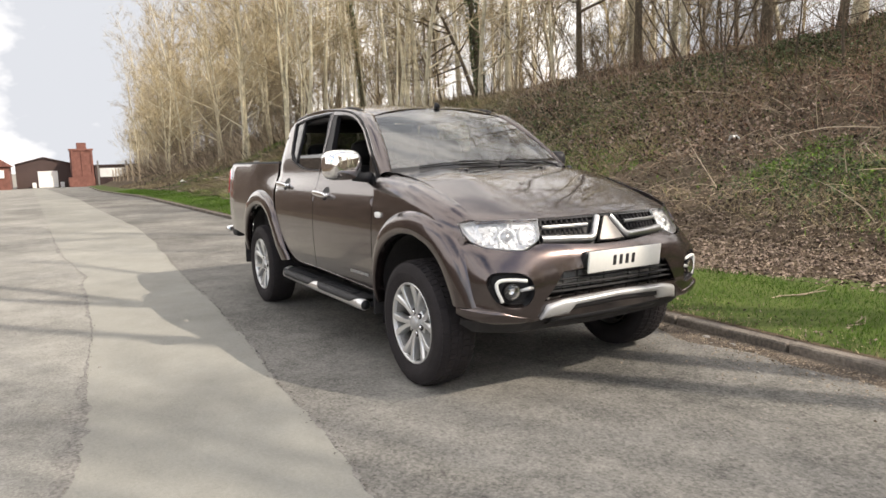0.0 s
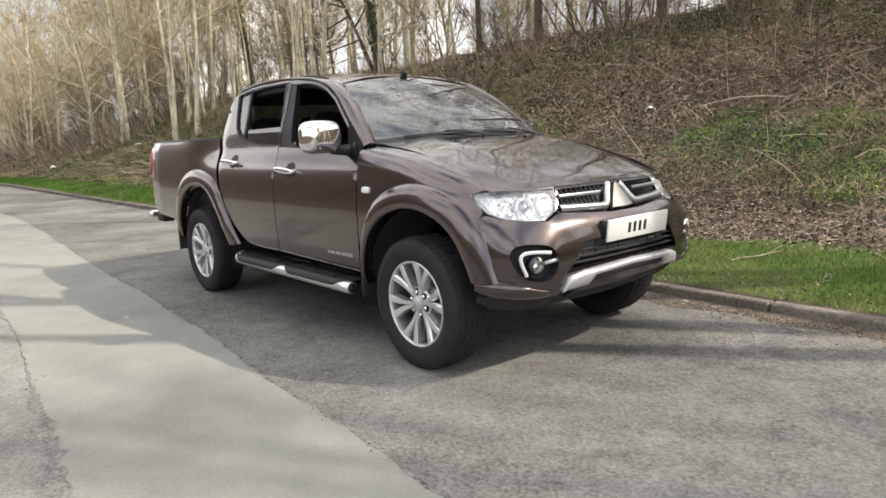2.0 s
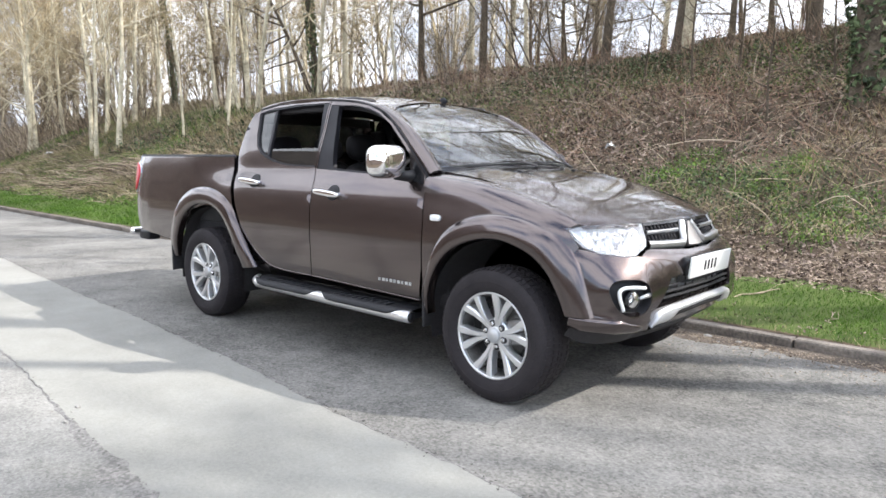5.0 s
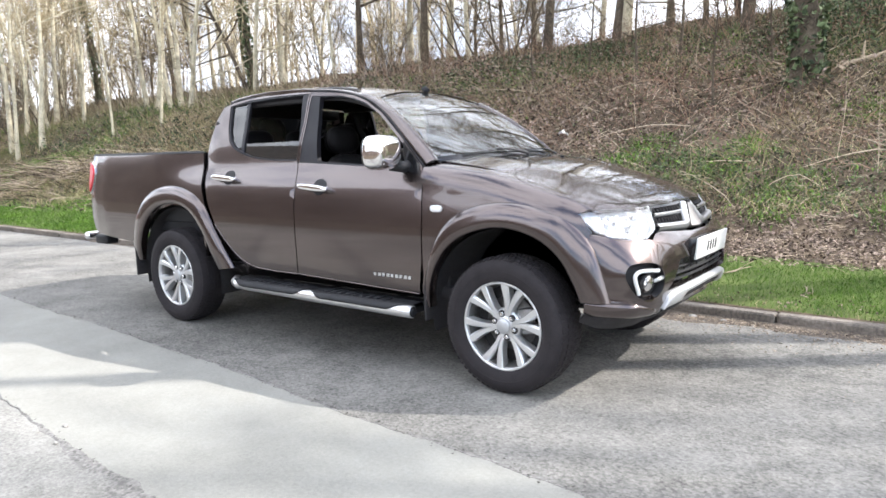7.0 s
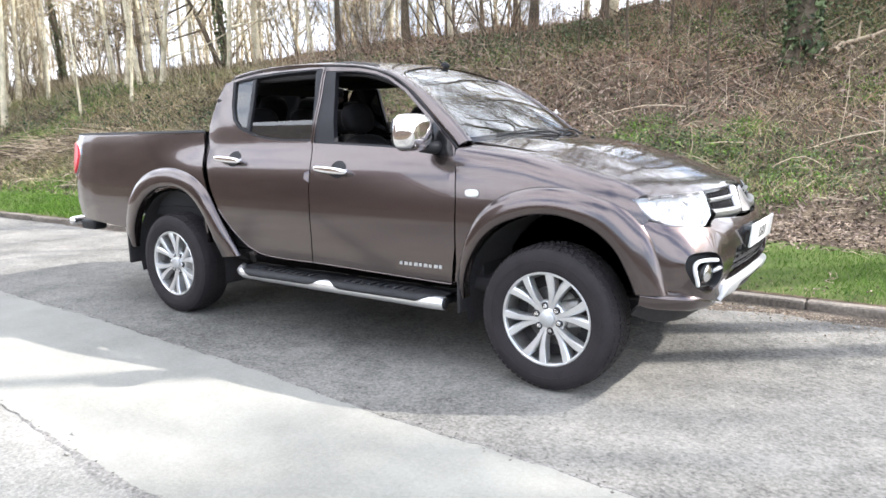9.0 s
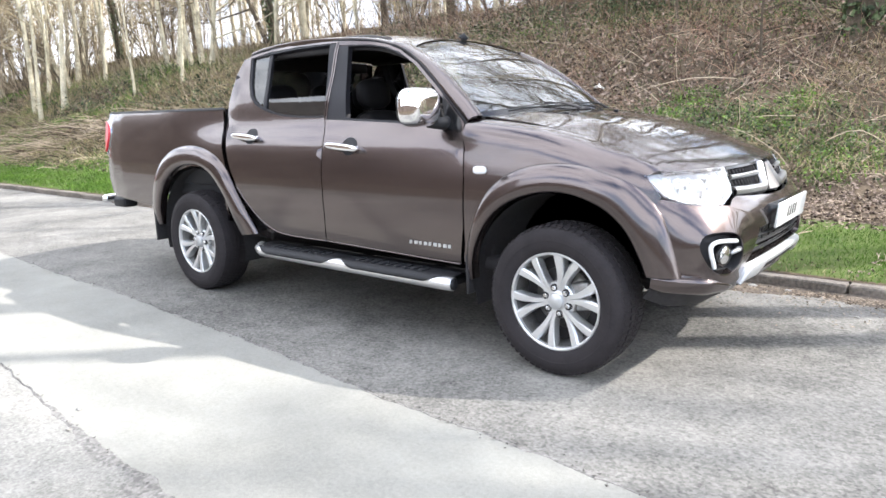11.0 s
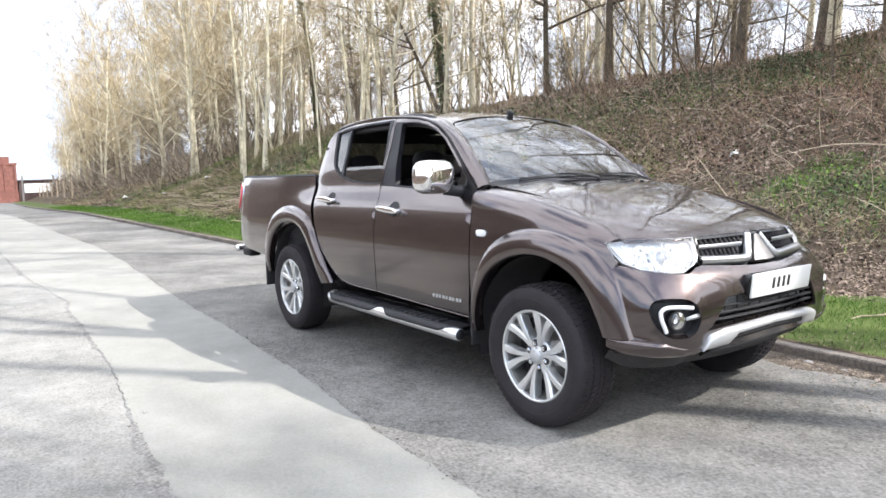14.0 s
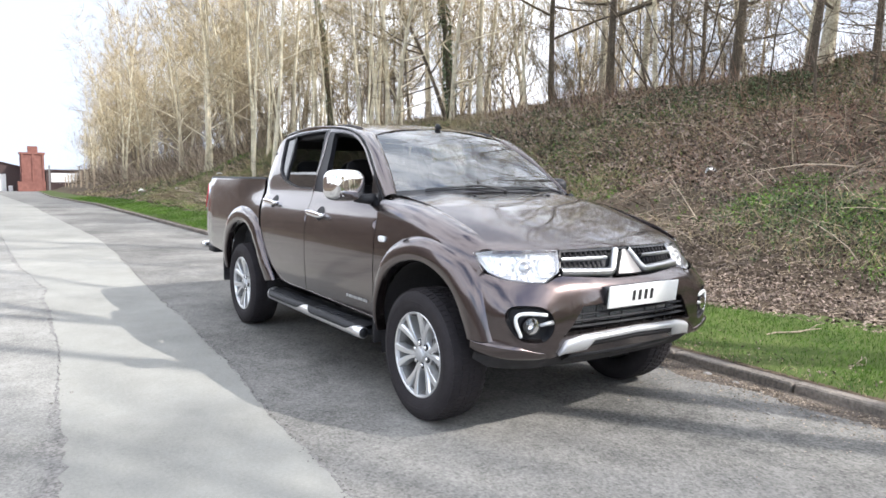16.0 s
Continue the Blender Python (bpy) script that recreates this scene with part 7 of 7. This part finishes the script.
    bm = blob((0.12, 0.20, 0.06), 3, 20, 10, pose(-0.80, -0.37, 1.215))
    part("instrument_hood", bm, M_TRIM, dash)
    bm = bmesh.new()
    add_box(bm, (-0.66, -0.06, 1.226), (-0.52, 0.10, 1.230), 0.0)
    part("paper_sheet", bm, M_WHITE, dash, "white paper on the dashboard")
    sw = new("steering_wheel")
    sw.parent = t
    sw.matrix_basis = pose(-0.99, -0.37, 1.135, 0, 90 - 26, 0)
    bm = bmesh.new()
    tube(bm, [(0.185 * math.cos(a), 0.185 * math.sin(a), 0) for a in np.linspace(0, 2 * math.pi, 33)], 0.016, 8, False)
    part("wheel_rim", bm, M_SEAT, sw)
    bm = blob((0.075, 0.07, 0.03), 3, 18, 8)
    part("wheel_boss", bm, M_SEAT, sw)
    for a in (0, 90, 180, 270):
        bm = bmesh.new()
        c, q = math.cos(radians(a)), math.sin(radians(a))
        tube(bm, [(0.05 * c, 0.05 * q, 0), (0.18 * c, 0.18 * q, 0)], 0.014, 6)
        part("wheel_spoke", bm, M_SEAT, sw)
    # seats
    for x, ys in ((-1.36, (-0.37, 0.37)), (-2.22, (-0.42, 0.0, 0.42))):
        for y in ys:
            seat = new("seat")
            seat.parent = t
            seat.location = (x, y, 0)
            half = 0.25 if len(ys) == 2 else 0.20
            part("seat_base", blob((0.26, half, 0.10), 3.4, 24, 12, pose(0.18, 0, 0.72, 0, -6, 0)), M_SEAT, seat)
            part("seat_back", blob((0.085, half * 0.98, 0.32), 3.2, 24, 16, pose(-0.12, 0, 0.97, 0, -14, 0)), M_SEAT, seat)
            part("headrest", blob((0.055, 0.135, 0.095), 2.8, 22, 12, pose(-0.235, 0, 1.385, 0, -10, 0)), M_SEAT, seat)
            bm = bmesh.new()
            for q in (-0.05, 0.05):
                tube(bm, [(-0.20, q, 1.20), (-0.23, q, 1.36)], 0.007, 6)
            part("headrest_posts", bm, M_DARK, seat)


truck_nose(TRUCK)
truck_inside(TRUCK)

# ---- buildings at the end of the road ----
def far_place():
    X = -127.0
    g = float(road_z(X))

    def slab(name, lo, hi, material, parent, bevel=0.0):
        bm = bmesh.new()
        add_box(bm, lo, hi, bevel)
        return part(name, bm, material, parent, smooth=False)
    # gabled shed
    t = thing("warehouse", "dark brown clad gabled warehouse with a white roller door", "warehouse", (X - 4, -0.6, g))
    bm = bmesh.new()
    prof = [(-4.1, 0), (4.1, 0), (4.1, 3.9), (0, 5.0), (-4.1, 3.9)]
    a, b = [bm.verts.new((0, y, z)) for y, z in prof], [bm.verts.new((-18, y, z)) for y, z in prof]
    bm.faces.new(a)
    bm.faces.new(b[::-1])
    for i in range(5):
        bm.faces.new((a[i], b[i], b[(i + 1) % 5], a[(i + 1) % 5]))
    bmesh.ops.recalc_face_normals(bm, faces=bm.faces)
    part("wall", bm, M_CLAD, t, smooth=False)
    for s in (-1, 1):
        bm = bmesh.new()
        add_box(bm, (-18.2, -0.05, -0.06), (0.3, 4.35, 0.06), 0, pose(0, 0, 5.08, -s * 15.0 if s > 0 else 15.0 - 180 + 0, 0, 0) if s > 0 else pose(0, 0, 5.08, 0, 0, 0) @ Matrix.Scale(-1, 4, (0, 1, 0)) @ pose(0, 0, 0, -15.0))
        bmesh.ops.recalc_face_normals(bm, faces=bm.faces)
        part("roof", bm, M_CLAD, t, smooth=False)
    d = slab("roller_door", (-0.05, -0.95, 0), (0.12, 1.95, 2.75), M_WHITE, t)
    for k in range(9):
        slab("door_slat", (0.12, -0.92, 0.12 + k * 0.3), (0.15, 1.92, 0.36 + k * 0.3), M_WHITE, d)
    for y in (-1.6, 2.5):
        slab("bollard", (0.6, y - 0.3, 0), (1.2, y + 0.3, 0.9), M_WHITE, t, 0.05)
    # brick tower with a smaller stage on top
    t = thing("brick_tower", "red brick chimney tower with stepped top", "brick tower", (X, 5.0, g))
    slab("shaft", (-3, -1.7, 0), (0, 1.6, 6.0), M_BRICK, t)
    slab("cap", (-3.15, -1.85, 6.0), (0.15, 1.75, 6.3), M_BRICK, t)
    slab("turret", (-2.2, -0.6, 6.3), (-0.8, 0.8, 7.3), M_BRICK, t)
    slab("plinth", (-3.2, -2.2, 0), (0.25, 1.7, 1.6), M_BRICK, t)
    for k in range(3):
        slab("pilaster", (0.0, -1.6 + k * 1.45, 0), (0.14, -1.3 + k * 1.45, 6.0), M_BRICK, t)
    # brick building and its sign
    t = thing("brick_house", "pale red brick building with a pitched roof", "building", (X + 8, -9.6, g))
    slab("wall", (-14, -4.5, 0), (0, 4.3, 3.6), M_BRICK, t)
    bm = bmesh.new()
    prof = [(-4.8, 3.6), (4.7, 3.6), (0, 7.0)]
    a, b = [bm.verts.new((0.3, y, z)) for y, z in prof], [bm.verts.new((-14.3, y, z)) for y, z in prof]
    bm.faces.new(a)
    bm.faces.new(b[::-1])
    for i in range(3):
        bm.faces.new((a[i], b[i], b[(i + 1) % 3], a[(i + 1) % 3]))
    bmesh.ops.recalc_face_normals(bm, faces=bm.faces)
    part("roof", bm, M_BRICK, t, smooth=False)
    slab("sign", (0.05, 1.2, 1.9), (0.15, 3.6, 3.1), M_WHITE, t)
    # yard wall, gate posts, sign on posts
    t = thing("yard_sign", "white sign board on posts", "sign", (X + 6, 9.0, g))
    slab("board", (-0.05, -2.0, 1.6), (0.05, 1.9, 3.0), M_WHITE, t)
    for y in (-2.2, 2.0):
        slab("post", (-0.1, y - 0.12, 0), (0.1, y + 0.12, 4.2), M_STEEL, t)
    t = thing("yard_shed", "low dark shed behind the sign", "shed", (X, 9.0, g))
    slab("wall", (-8, -2.2, 0), (0, 5, 3.4), M_CLAD, t)
    slab("roof", (-8.2, -2.4, 3.4), (0.2, 5.2, 3.6), M_CLAD, t)
    # far fence posts along the foot of the bank
    for k in range(7):
        x = -62 - k * 8
        f = thing("fence_post", "grey wooden fence post", "fence post", (x, float(kerb_y(x)) + 3.4, float(bank_z(x, kerb_y(x) + 3.4)) - 0.1), group="fence posts")
        slab("post", (-0.07, -0.07, 0), (0.07, 0.07, 1.7), M_STEM, f, 0.01)
    # unseen wall added across the road to darken what the truck's flank reflects
    bm = bmesh.new()
    add_box(bm, (-165, -15.9, -2.5), (-24, -15.5, 10.0))
    # its top rises and falls gently; higher along the west
    xs = np.linspace(-23.6, 33.6, 105)
    tops = np.interp(xs, [-23.6, -10.5, -7.5, 33.6], [7.6, 7.2, 1.9, 1.8]) + 0.12 * wave(xs, 0 * xs, 0.9, 61)
    ring = [[bm.verts.new((x, y, z)) for y, z in ((-11.0, -0.5), (-11.0, h), (-11.4, h), (-11.4, -0.5))] for x, h in zip(xs.tolist(), tops.tolist())]
    for p, q in zip(ring, ring[1:]):
        for i in range(3):
            bm.faces.new((p[i], q[i], q[i + 1], p[i + 1]))
    tagged(part("wall_south", bm, M_DULL, None, smooth=False), kind="structure")


far_place()
